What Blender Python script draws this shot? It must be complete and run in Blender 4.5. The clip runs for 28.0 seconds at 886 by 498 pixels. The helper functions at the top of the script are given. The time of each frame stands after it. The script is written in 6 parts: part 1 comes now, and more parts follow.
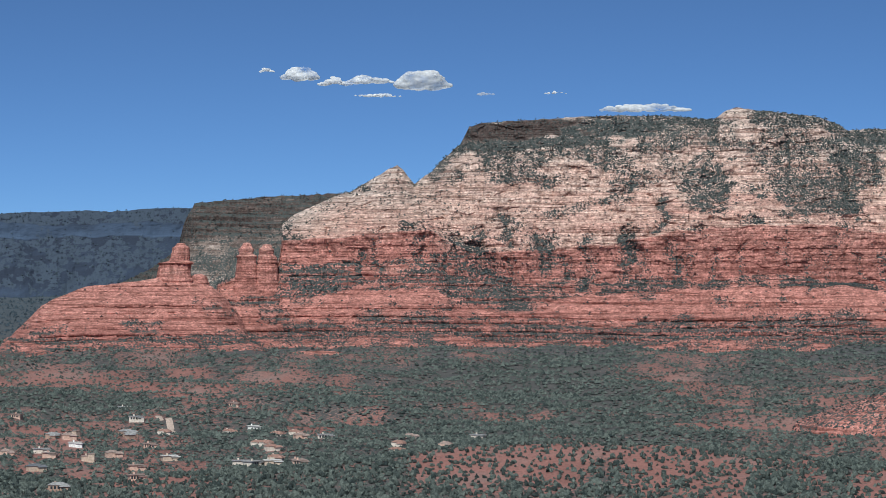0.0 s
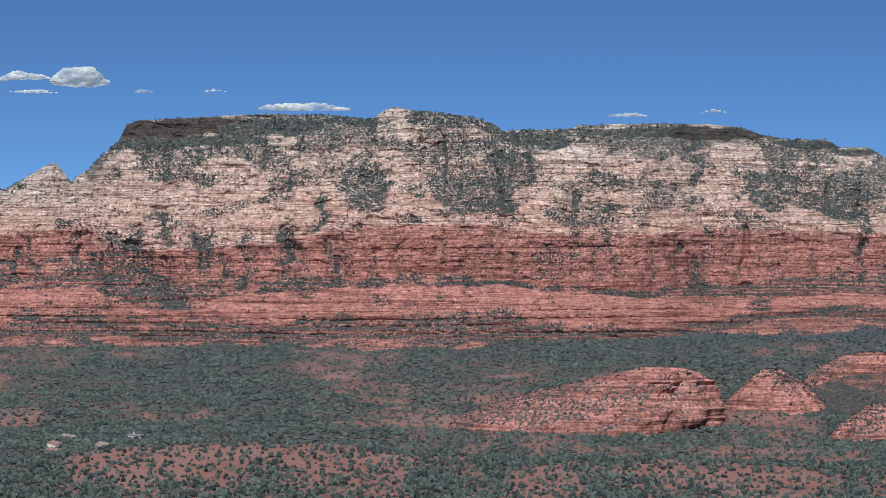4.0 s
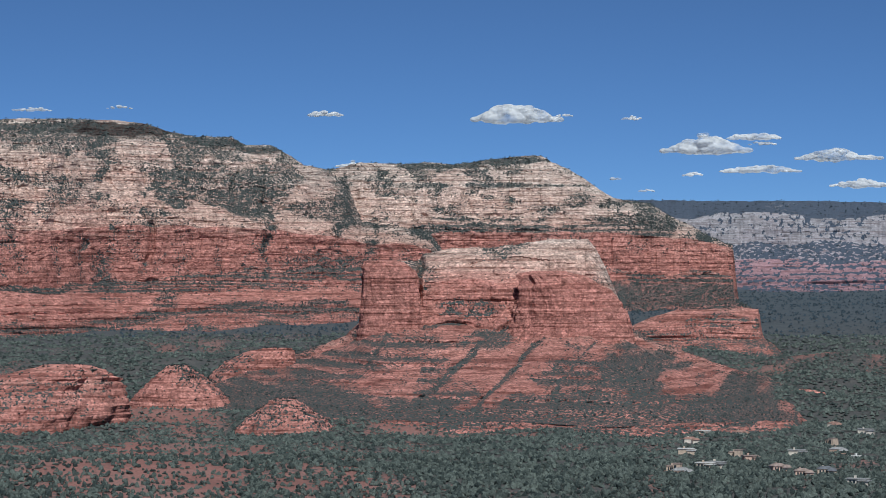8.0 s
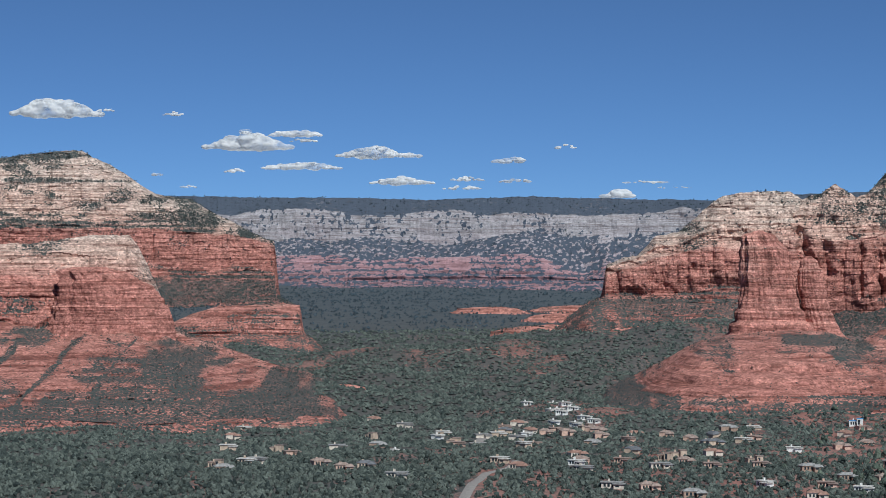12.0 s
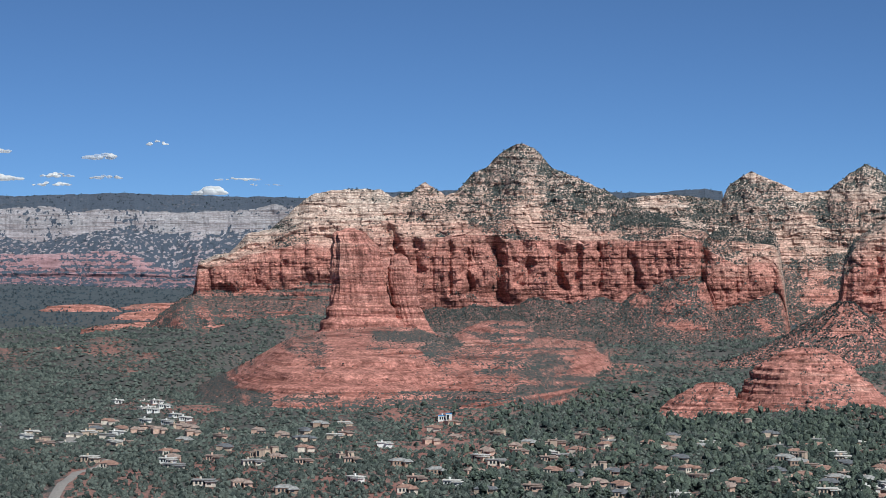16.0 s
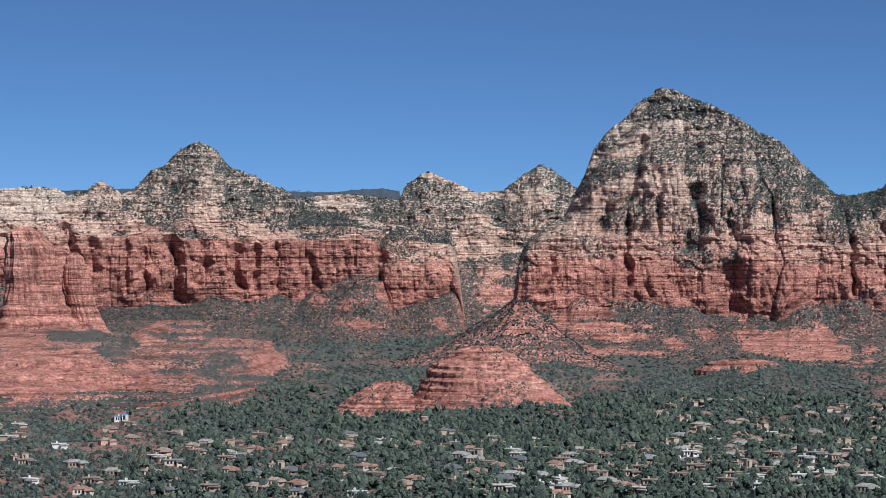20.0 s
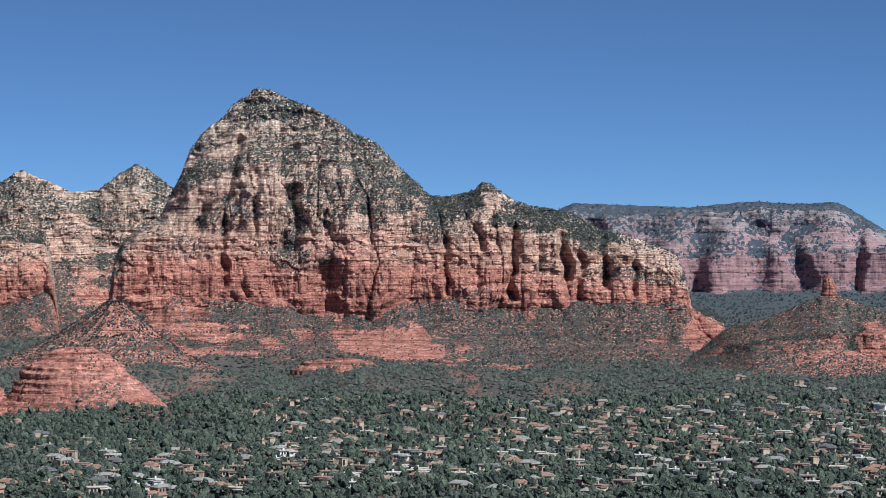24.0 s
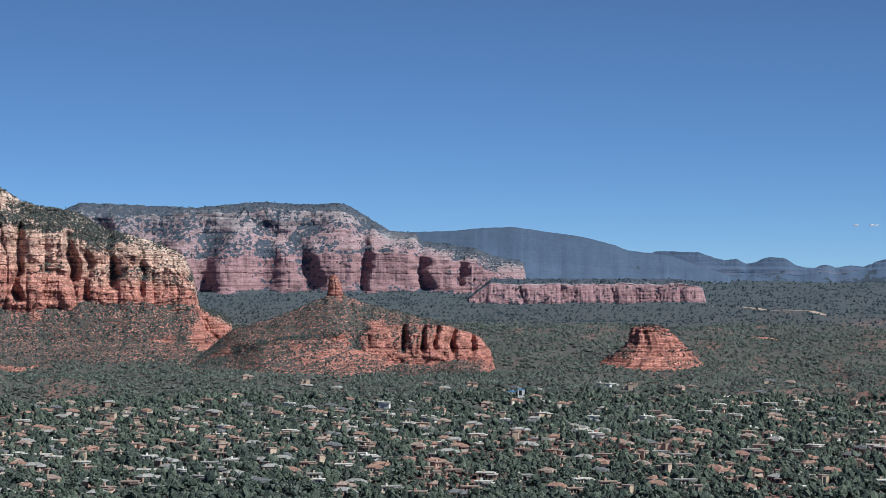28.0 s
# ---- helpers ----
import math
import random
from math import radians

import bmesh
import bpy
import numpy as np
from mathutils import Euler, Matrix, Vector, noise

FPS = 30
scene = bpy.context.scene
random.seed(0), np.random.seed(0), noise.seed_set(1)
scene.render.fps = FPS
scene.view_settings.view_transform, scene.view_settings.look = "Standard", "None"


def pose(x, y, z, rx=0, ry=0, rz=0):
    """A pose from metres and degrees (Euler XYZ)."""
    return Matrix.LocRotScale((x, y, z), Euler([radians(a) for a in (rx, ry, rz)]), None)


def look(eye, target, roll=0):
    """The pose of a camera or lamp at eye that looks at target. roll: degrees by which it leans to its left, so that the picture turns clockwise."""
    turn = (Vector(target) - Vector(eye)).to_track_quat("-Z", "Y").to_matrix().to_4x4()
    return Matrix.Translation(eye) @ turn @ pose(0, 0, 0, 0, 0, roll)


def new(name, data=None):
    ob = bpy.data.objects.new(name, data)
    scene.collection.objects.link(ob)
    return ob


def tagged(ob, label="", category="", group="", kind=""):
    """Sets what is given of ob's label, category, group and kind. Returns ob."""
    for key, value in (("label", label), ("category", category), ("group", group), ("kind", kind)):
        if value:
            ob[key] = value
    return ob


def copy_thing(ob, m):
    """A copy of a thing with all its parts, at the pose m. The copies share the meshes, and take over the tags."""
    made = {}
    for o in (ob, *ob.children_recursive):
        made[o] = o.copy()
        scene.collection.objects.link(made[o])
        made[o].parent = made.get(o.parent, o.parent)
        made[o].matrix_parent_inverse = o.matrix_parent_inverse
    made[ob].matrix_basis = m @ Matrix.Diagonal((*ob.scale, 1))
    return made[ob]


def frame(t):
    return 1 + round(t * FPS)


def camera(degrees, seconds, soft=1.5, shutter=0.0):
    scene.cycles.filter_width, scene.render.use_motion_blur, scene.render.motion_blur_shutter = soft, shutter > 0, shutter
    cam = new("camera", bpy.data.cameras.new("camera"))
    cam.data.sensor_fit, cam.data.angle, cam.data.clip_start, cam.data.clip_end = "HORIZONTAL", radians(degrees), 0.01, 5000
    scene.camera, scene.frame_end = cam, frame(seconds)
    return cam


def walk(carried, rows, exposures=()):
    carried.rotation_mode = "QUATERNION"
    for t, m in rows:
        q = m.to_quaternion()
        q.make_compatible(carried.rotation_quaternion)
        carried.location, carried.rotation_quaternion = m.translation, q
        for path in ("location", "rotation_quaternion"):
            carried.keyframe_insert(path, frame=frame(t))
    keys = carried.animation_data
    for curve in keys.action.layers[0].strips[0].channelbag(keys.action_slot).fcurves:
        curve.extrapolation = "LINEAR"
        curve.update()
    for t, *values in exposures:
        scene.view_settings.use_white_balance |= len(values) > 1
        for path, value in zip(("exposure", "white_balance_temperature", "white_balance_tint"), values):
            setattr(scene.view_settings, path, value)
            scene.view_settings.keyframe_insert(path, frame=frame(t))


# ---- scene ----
# ---- camera: a drone that hovers high over the town and turns slowly to its right ----
cam = camera(20.67, 28.0, 0.8)
EYE = 120.0
# seconds, heading (degrees clockwise from +y), tilt (degrees up)
ROWS = [
    (0.0, 0, 0.654),
    (0.5, 0.842, 0.645),
    (1.0, 1.725, 0.644),
    (1.5, 2.67, 0.646),
    (2.0, 3.649, 0.645),
    (2.5, 4.668, 0.653),
    (4.5, 9.356, 0.609),
    (5.0, 10.82, 0.602),
    (5.5, 12.45, 0.59),
    (6.0, 14.374, 0.581),
    (6.5, 16.399, 0.572),
    (7.0, 18.385, 0.555),
    (7.5, 20.232, 0.541),
    (8.0, 21.983, 0.535),
    (8.5, 23.634, 0.517),
    (9.0, 25.186, 0.51),
    (9.5, 26.608, 0.503),
    (10.0, 27.891, 0.493),
    (10.5, 29.106, 0.478),
    (11.0, 30.321, 0.469),
    (11.5, 31.54, 0.455),
    (12.0, 32.756, 0.445),
    (12.5, 33.963, 0.431),
    (14.5, 38.748, 0.391),
    (15.0, 39.952, 0.389),
    (15.5, 41.166, 0.393),
    (16.0, 42.354, 0.378),
    (16.5, 43.602, 0.373),
    (17.0, 44.859, 0.375),
    (17.5, 45.908, 0.372),
    (18.0, 46.515, 0.373),
    (18.5, 47.135, 0.365),
    (19.0, 48.011, 0.365),
    (19.5, 48.969, 0.356),
    (20.0, 49.94, 0.358),
    (20.5, 50.933, 0.356),
    (22.5, 55.286, 0.356),
    (23.0, 56.561, 0.347),
    (23.5, 57.978, 0.348),
    (24.0, 59.435, 0.361),
    (24.5, 60.843, 0.365),
    (25.0, 62.28, 0.362),
    (25.5, 63.75, 0.362),
    (26.0, 65.223, 0.366),
    (26.5, 66.673, 0.366),
    (27.0, 68.118, 0.369),
    (27.5, 69.561, 0.37),
    (28.0, 71.007, 0.365),
]
walk(cam, [(t, pose(0, 0, EYE, 90 + tilt, 0, -heading)) for t, heading, tilt in ROWS],
     exposures=[(0, -0.08, 5950, 3), (5, -0.13, 5800, 3), (9, -0.28, 5800, 3), (16, 0.01, 6050, 3), (20, 0.03, 5950, 3), (28, 0.17, 6100, 3)])

# ---- light: high sun behind the camera, clear blue sky ----
SUN_HEADING, SUN_HEIGHT = 191.0, 48.0
world = bpy.data.worlds.new("sky")
scene.world = world
world.use_nodes = True
wn = world.node_tree
wn.nodes.clear()
sky = wn.nodes.new("ShaderNodeTexSky")
sky.sky_type = "NISHITA"
sky.sun_disc = False
sky.sun_elevation = radians(SUN_HEIGHT)
sky.sun_rotation = radians(SUN_HEADING)
sky.altitude = 10500
sky.air_density = 1.2
sky.dust_density = 3.0
sky.ozone_density = 4.2
wb = wn.nodes.new("ShaderNodeBackground")
wb.inputs["Strength"].default_value = 0.079
wo = wn.nodes.new("ShaderNodeOutputWorld")
wn.links.new(sky.outputs[0], wb.inputs[0])
wn.links.new(wb.outputs[0], wo.inputs[0])
sun_data = bpy.data.lights.new("sun", "SUN")
sun_data.energy = 5.0
sun_data.angle = radians(0.55)
sun_data.color = (1.0, 0.95, 0.88)
sun_ob = new("sun", sun_data)
sh, se = radians(SUN_HEADING), radians(SUN_HEIGHT)
sun_ob.matrix_world = look((0, 0, 900), (-1000 * math.sin(sh) * math.cos(se), -1000 * math.cos(sh) * math.cos(se), 900 - 1000 * math.sin(se)))


# ---- noise on arrays ----
def hashed(ix, iy, iz, seed):
    n = (ix * 374761393 + iy * 668265263 + iz * 2147483647 + seed * 1274126177) & 0xFFFFFFFF
    n = ((n ^ (n >> 13)) * 1274126177) & 0xFFFFFFFF
    n = ((n ^ (n >> 16)) * 2246822519) & 0xFFFFFFFF
    return ((n ^ (n >> 15)) & 0xFFFFFF) / float(0xFFFFFF)


def vnoise(x, y, z=0.0, seed=0):
    """Smooth noise from 0 to 1 on arrays of places."""
    x, y, z = np.broadcast_arrays(np.asarray(x, float), np.asarray(y, float), np.asarray(z, float))
    fx, fy, fz = np.floor(x), np.floor(y), np.floor(z)
    ix, iy, iz = fx.astype(np.int64), fy.astype(np.int64), fz.astype(np.int64)
    u, v, w = x - fx, y - fy, z - fz
    u, v, w = u * u * (3 - 2 * u), v * v * (3 - 2 * v), w * w * (3 - 2 * w)
    flat = not z.any()
    total = 0.0
    for dz in (0,) if flat else (0, 1):
        wz = 1.0 if flat else (w if dz else 1 - w)
        for dy in (0, 1):
            wy = v if dy else 1 - v
            total = total + wz * wy * ((1 - u) * hashed(ix, iy + dy, iz + dz, seed) + u * hashed(ix + 1, iy + dy, iz + dz, seed))
    return total


def fbm(x, y, z=0.0, octaves=4, seed=0):
    total, weight, norm = 0.0, 1.0, 0.0
    for k in range(octaves):
        total = total + weight * vnoise(x * 2 ** k, y * 2 ** k, np.asarray(z) * 2 ** k, seed + k)
        norm += weight
        weight *= 0.5
    return total / norm


def smooth(a, b, x):
    s = np.clip((x - a) / (b - a), 0, 1)
    return s * s * (3 - 2 * s)


# ---- meshes from arrays ----
def mesh_of(name, verts, faces, material, attributes=(), soft=False):
    """A mesh from arrays: places, faces of three or four corners each, and floats per point."""
    me = bpy.data.meshes.new(name)
    verts = np.ascontiguousarray(verts, dtype=np.float32)
    faces = np.ascontiguousarray(faces, dtype=np.int32)
    n, k = faces.shape
    me.vertices.add(len(verts))
    me.vertices.foreach_set("co", verts.ravel())
    me.loops.add(n * k)
    me.loops.foreach_set("vertex_index", faces.ravel())
    me.polygons.add(n)
    me.polygons.foreach_set("loop_start", np.arange(0, n * k, k, dtype=np.int32))
    me.polygons.foreach_set("loop_total", np.full(n, k, dtype=np.int32))
    for key, values in attributes:
        me.attributes.new(key, "FLOAT", "POINT").data.foreach_set("value", np.ascontiguousarray(values, dtype=np.float32).ravel())
    me.materials.append(material)
    me.update(calc_edges=True)
    me.polygons.foreach_set("use_smooth", np.full(n, soft))
    return me


def part(name, bm, material, parent, label=""):
    """Links a bmesh as one mesh object under a thing."""
    me = bpy.data.meshes.new(name)
    bm.to_mesh(me)
    bm.free()
    me.materials.append(material)
    ob = new(name, me)
    ob.parent = parent
    if label:
        tagged(ob, label)
    return ob


def grid_faces(rows, cols):
    i = np.arange(rows - 1)[:, None] * cols + np.arange(cols - 1)[None, :]
    return np.stack([i, i + 1, i + cols + 1, i + cols], -1).reshape(-1, 4)


# ---- materials ----
def nodes_of(name, rough=0.9):
    m = bpy.data.materials.new(name)
    m.use_nodes = True
    nt = m.node_tree
    b = nt.nodes["Principled BSDF"]
    b.inputs["Roughness"].default_value = rough
    b.inputs["Specular IOR Level"].default_value = 0.15
    return m, nt, b


def node(nt, kind, values=(), **props):
    n = nt.nodes.new(kind)
    for key, value in props.items():
        setattr(n, key, value)
    for key, value in values:
        if isinstance(value, bpy.types.NodeSocket):
            nt.links.new(value, n.inputs[key])
        else:
            n.inputs[key].default_value = value
    return n


def noise_at(nt, scale, detail=4, stretch=(1, 1, 1), rough=0.55):
    g = node(nt, "ShaderNodeNewGeometry")
    mp = node(nt, "ShaderNodeMapping", [("Vector", g.outputs["Position"]), ("Scale", tuple(scale * s for s in stretch))])
    return node(nt, "ShaderNodeTexNoise", [("Vector", mp.outputs[0]), ("Scale", 1.0), ("Detail", detail), ("Roughness", rough)]).outputs["Fac"]


def maths(nt, op, a, b=0.0, clamp=False):
    return node(nt, "ShaderNodeMath", [(0, a), (1, b)], operation=op, use_clamp=clamp).outputs[0]


def ramp(nt, fac, stops):
    r = node(nt, "ShaderNodeValToRGB", [("Fac", fac)])
    while len(r.color_ramp.elements) < len(stops):
        r.color_ramp.elements.new(0.5)
    for e, (p, c) in zip(r.color_ramp.elements, stops):
        e.position, e.color = p, (*c, 1)
    return r.outputs[0]


def mix(nt, fac, a, b, blend="MIX"):
    n = node(nt, "ShaderNodeMix", data_type="RGBA", blend_type=blend)
    for key, value in ((0, fac), (6, a), (7, b)):
        if isinstance(value, bpy.types.NodeSocket):
            nt.links.new(value, n.inputs[key])
        else:
            n.inputs[key].default_value = value if key == 0 else (*value, 1)
    return n.outputs[2]


def spread(nt, value, low, high):
    return node(nt, "ShaderNodeMapRange", [("Value", value), ("From Min", low), ("From Max", high)], clamp=True).outputs[0]


STONE = [(0.0, (0.32, 0.135, 0.113)), (0.25, (0.43, 0.20, 0.166)), (0.5, (0.52, 0.355, 0.295)), (0.75, (0.52, 0.425, 0.37)), (1.0, (0.075, 0.055, 0.05))]
# stone for far masses: the blue haze of distance is mixed into both ramps
HAZED_STONE = [(0.0, (0.25, 0.15, 0.17)), (0.25, (0.33, 0.205, 0.225)), (0.5, (0.30, 0.26, 0.285)), (0.75, (0.33, 0.315, 0.335)), (1.0, (0.062, 0.076, 0.105))]
DEEP_HAZE_STONE = [(0.0, (0.13, 0.11, 0.13)), (0.25, (0.17, 0.15, 0.18)), (0.5, (0.085, 0.122, 0.20)), (0.75, (0.066, 0.098, 0.158)), (1.0, (0.028, 0.037, 0.058))]


def rock(name, stops, green, speck=0.2, band=1.0, bump=1.0, lined=1.0, crisp=1.0):
    """Layered sandstone: tone picks the layer, fine bands run level, scrub shows in specks where it grows."""
    m, nt, b = nodes_of(name, 0.92)
    tone = node(nt, "ShaderNodeAttribute", attribute_name="tone").outputs["Fac"]
    grown = node(nt, "ShaderNodeAttribute", attribute_name="green").outputs["Fac"]
    level = noise_at(nt, 1.0, 5, (0.004, 0.004, 0.16), 0.65)
    lines = noise_at(nt, 1.0, 5, (0.035, 0.035, 0.5), 0.65)
    blotch = noise_at(nt, 0.03, 6)
    grain = noise_at(nt, 0.35, 5, (1, 1, 1), 0.7)
    streak = noise_at(nt, 1.0, 4, (0.16, 0.16, 0.012))
    shift = maths(nt, "MULTIPLY", maths(nt, "SUBTRACT", level, 0.5), 0.30 * band)
    shift = maths(nt, "ADD", shift, maths(nt, "MULTIPLY", maths(nt, "SUBTRACT", blotch, 0.5), 0.16))
    place = maths(nt, "ADD", maths(nt, "MULTIPLY", tone, 0.25), maths(nt, "MULTIPLY", shift, maths(nt, "LESS_THAN", tone, 3.3)))
    colour = ramp(nt, place, stops)
    colour = mix(nt, maths(nt, "MULTIPLY", spread(nt, lines, 0.52, 0.66), lined), colour, mix(nt, 1.0, colour, (0.60, 0.54, 0.53), "MULTIPLY"))
    colour = mix(nt, maths(nt, "MULTIPLY", spread(nt, lines, 0.47, 0.33), lined), colour, mix(nt, 1.0, colour, (1.3, 1.33, 1.33), "MULTIPLY"))
    colour = mix(nt, maths(nt, "MULTIPLY", spread(nt, streak, 0.54, 0.70), 0.5 * lined), colour, mix(nt, 1.0, colour, (0.5, 0.46, 0.45), "MULTIPLY"))
    colour = mix(nt, 1.0, colour, ramp(nt, grain, [(0.28, (1 - 0.28 * crisp,) * 3), (0.72, (1 + 0.24 * crisp,) * 3)]), "MULTIPLY")
    geo = node(nt, "ShaderNodeNewGeometry")
    for size, low, high in ((0.13, 0.88, 1.12), (0.42, 0.84, 1.16)):
        low, high = 1 + (low - 1) * crisp, 1 + (high - 1) * crisp
        mp = node(nt, "ShaderNodeMapping", [("Vector", geo.outputs["Position"]), ("Scale", (size, size, size * 1.3))])
        cell = node(nt, "ShaderNodeTexVoronoi", [("Vector", mp.outputs[0]), ("Scale", 1.0)])
        shade = node(nt, "ShaderNodeSeparateColor", [(0, cell.outputs["Color"])]).outputs[0]
        colour = mix(nt, 1.0, colour, ramp(nt, shade, [(0.1, (low, low, low)), (0.9, (high, high, high))]), "MULTIPLY")
    beds = noise_at(nt, 1.0, 3, (0.006, 0.006, 0.34), 0.6)
    colour = mix(nt, maths(nt, "MULTIPLY", spread(nt, beds, 0.54, 0.60), 0.8 * lined), colour, mix(nt, 1.0, colour, (0.54, 0.47, 0.46), "MULTIPLY"))
    scrub = noise_at(nt, speck, 3, (1, 1, 1), 0.6)
    thick = maths(nt, "ADD", maths(nt, "MULTIPLY", grown, 0.36), maths(nt, "MULTIPLY", spread(nt, grown, 0.5, 0.8), 0.12))
    where = maths(nt, "SUBTRACT", maths(nt, "ADD", scrub, thick), 0.70)
    colour = mix(nt, spread(nt, where, 0.0, 0.03), colour, mix(nt, grain, tuple(0.7 * g for g in green), tuple(1.5 * g for g in green)))
    nt.links.new(colour, b.inputs["Base Color"])
    height = maths(nt, "ADD", maths(nt, "MULTIPLY", grain, 0.6), maths(nt, "ADD", lines, maths(nt, "MULTIPLY", scrub, 0.8)))
    bm = node(nt, "ShaderNodeBump", [("Strength", 0.55 * bump), ("Distance", 2.0), ("Height", height)])
    nt.links.new(bm.outputs[0], b.inputs["Normal"])
    return m


def leafy(name, dark, light):
    m, nt, b = nodes_of(name, 0.8)
    g = node(nt, "ShaderNodeNewGeometry")
    tint = mix(nt, g.outputs["Random Per Island"], dark, light)
    n = noise_at(nt, 1.1, 4, (1, 1, 1), 0.7)
    tint = mix(nt, 1.0, tint, ramp(nt, n, [(0.3, (0.4, 0.4, 0.4)), (0.7, (1.6, 1.6, 1.6))]), "MULTIPLY")
    nt.links.new(tint, b.inputs["Base Color"])
    bm = node(nt, "ShaderNodeBump", [("Strength", 1.0), ("Distance", 0.7), ("Height", n)])
    nt.links.new(bm.outputs[0], b.inputs["Normal"])
    return m


ROCK = rock("red_and_tan_sandstone", STONE, (0.062, 0.071, 0.069), 0.36, 1.4, 1.3, 1.1, 1.6)
# the next two stones have distance haze painted into their base colour
HAZED_ROCK = rock("sandstone_tinted_by_haze", HAZED_STONE, (0.058, 0.072, 0.100), 0.12, 1.0, 0.5, 0.7, 0.7)
DEEP_HAZE_ROCK = rock("rock_in_painted_blue_haze", DEEP_HAZE_STONE, (0.045, 0.06, 0.085), 0.08, 0.4, 0.2, 0.1, 0.25)
SHRUB = leafy("juniper_scrub", (0.024, 0.031, 0.033), (0.080, 0.092, 0.089))
# far scrub: leaf colour shifted to blue in place of haze
HAZED_SHRUB = leafy("scrub_tinted_by_haze", (0.032, 0.046, 0.058), (0.056, 0.078, 0.098))
PINE = leafy("pinyon_and_juniper", (0.028, 0.038, 0.037), (0.120, 0.140, 0.124))
TOWN_TREE = leafy("garden_trees", (0.032, 0.045, 0.043), (0.115, 0.142, 0.112))


def soil_material():
    m, nt, b = nodes_of("red_soil_with_scrub", 0.95)
    grown = node(nt, "ShaderNodeAttribute", attribute_name="green").outputs["Fac"]
    big, mid, fine = noise_at(nt, 0.012, 5), noise_at(nt, 0.09, 4), noise_at(nt, 0.5, 4)
    soil = ramp(nt, big, [(0.3, (0.215, 0.108, 0.094)), (0.5, (0.285, 0.142, 0.122)), (0.72, (0.25, 0.175, 0.158))])
    soil = mix(nt, 1.0, soil, ramp(nt, fine, [(0.25, (0.7, 0.7, 0.7)), (0.75, (1.25, 1.25, 1.25))]), "MULTIPLY")
    scrub = noise_at(nt, 0.33, 4, (1, 1, 1), 0.7)
    where = maths(nt, "SUBTRACT", maths(nt, "ADD", scrub, maths(nt, "MULTIPLY", grown, 0.42)), 0.66)
    tint = mix(nt, mid, (0.045, 0.053, 0.056), (0.135, 0.122, 0.115))
    # haze painted into soil and scrub colour, stronger with distance
    far = node(nt, "ShaderNodeAttribute", attribute_name="haze_tint").outputs["Fac"]
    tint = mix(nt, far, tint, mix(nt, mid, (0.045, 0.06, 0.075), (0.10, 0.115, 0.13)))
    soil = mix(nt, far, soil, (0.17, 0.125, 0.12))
    colour = mix(nt, spread(nt, where, 0.0, 0.06), soil, tint)
    nt.links.new(colour, b.inputs["Base Color"])
    bm = node(nt, "ShaderNodeBump", [("Strength", 0.7), ("Distance", 1.2), ("Height", maths(nt, "ADD", scrub, fine))])
    nt.links.new(bm.outputs[0], b.inputs["Normal"])
    return m


SOIL = soil_material()

# ---- ground: one sheet that sinks into the valley and climbs to the far country ----
GROUND_D = [0, 600, 1200, 1350, 1700, 2100, 2500, 2900, 3300, 3700, 4200, 4900, 7000]
GROUND_Z = [2, 0, -6, -7, -9.5, -12, -10, -4, 9.5, 28, 54, 92, 96]
# low rises: heading, distance, half width, half depth, height
RISES = [(0.5, 1560, 160, 110, 13), (4.0, 1600, 110, 80, 12), (9.0, 1500, 180, 150, 8), (13.0, 1500, 150, 130, 6), (16.0, 1750, 160, 140, 7),
         (-6.0, 2500, 200, 180, 10), (20.0, 1500, 200, 160, 5), (52.0, 2150, 150, 100, 7), (60.5, 2650, 220, 160, 12), (35.0, 2850, 260, 200, 16),
         (31.0, 3000, 200, 150, 14), (10.5, 2200, 140, 100, 8), (40.5, 2150, 180, 90, 8), (76.0, 3300, 400, 260, 14), (47.0, 2600, 120, 250, 8), (38.2, 3330, 260, 260, 34)]
# bare red soil: heading, distance, half width, half depth, strength
BARE = [(0.5, 1500, 170, 110, 0.85), (4.5, 1570, 130, 90, 0.85), (9.5, 1420, 190, 150, 0.55), (14.0, 1440, 120, 150, 0.5), (-8.0, 2000, 180, 260, 0.5),
        (-6.0, 2700, 260, 220, 0.4), (11.0, 1850, 110, 70, 0.7), (12.5, 2150, 160, 90, 0.6), (19.0, 1430, 120, 140, 0.5), (41.0, 1650, 200, 120, 0.35),
        (40.0, 2180, 210, 90, 0.6), (50.5, 2120, 220, 90, 0.6), (3.0, 2900, 380, 110, 0.45), (24.0, 2120, 230, 120, 0.55), 
        (18.0, 1750, 130, 110, 0.5), (-7.0, 2850, 380, 300, 0.4), (-3.0, 2300, 240, 190, 0.4), (33.5, 2900, 240, 160, 0.45), (6.0, 2080, 60, 40, 0.7)]

# thick woodland: heading, distance, half width in degrees, half depth, strength
LUSH = [(2.5, 2900, 2.2, 380, 0.55), (16.0, 3000, 3.2, 380, 0.6), (0.0, 2050, 4.0, 200, 0.4), (31.5, 2600, 3.5, 500, 0.4), (24.0, 1650, 5.0, 220, 0.4), (48.2, 2350, 1.6, 350, 0.5), (72.0, 2600, 8.0, 500, 0.35)]


def heading_of(x, y):
    return np.degrees(np.arctan2(x, y))


def at(heading, d):
    a = np.radians(heading)
    return d * np.sin(a), d * np.cos(a)


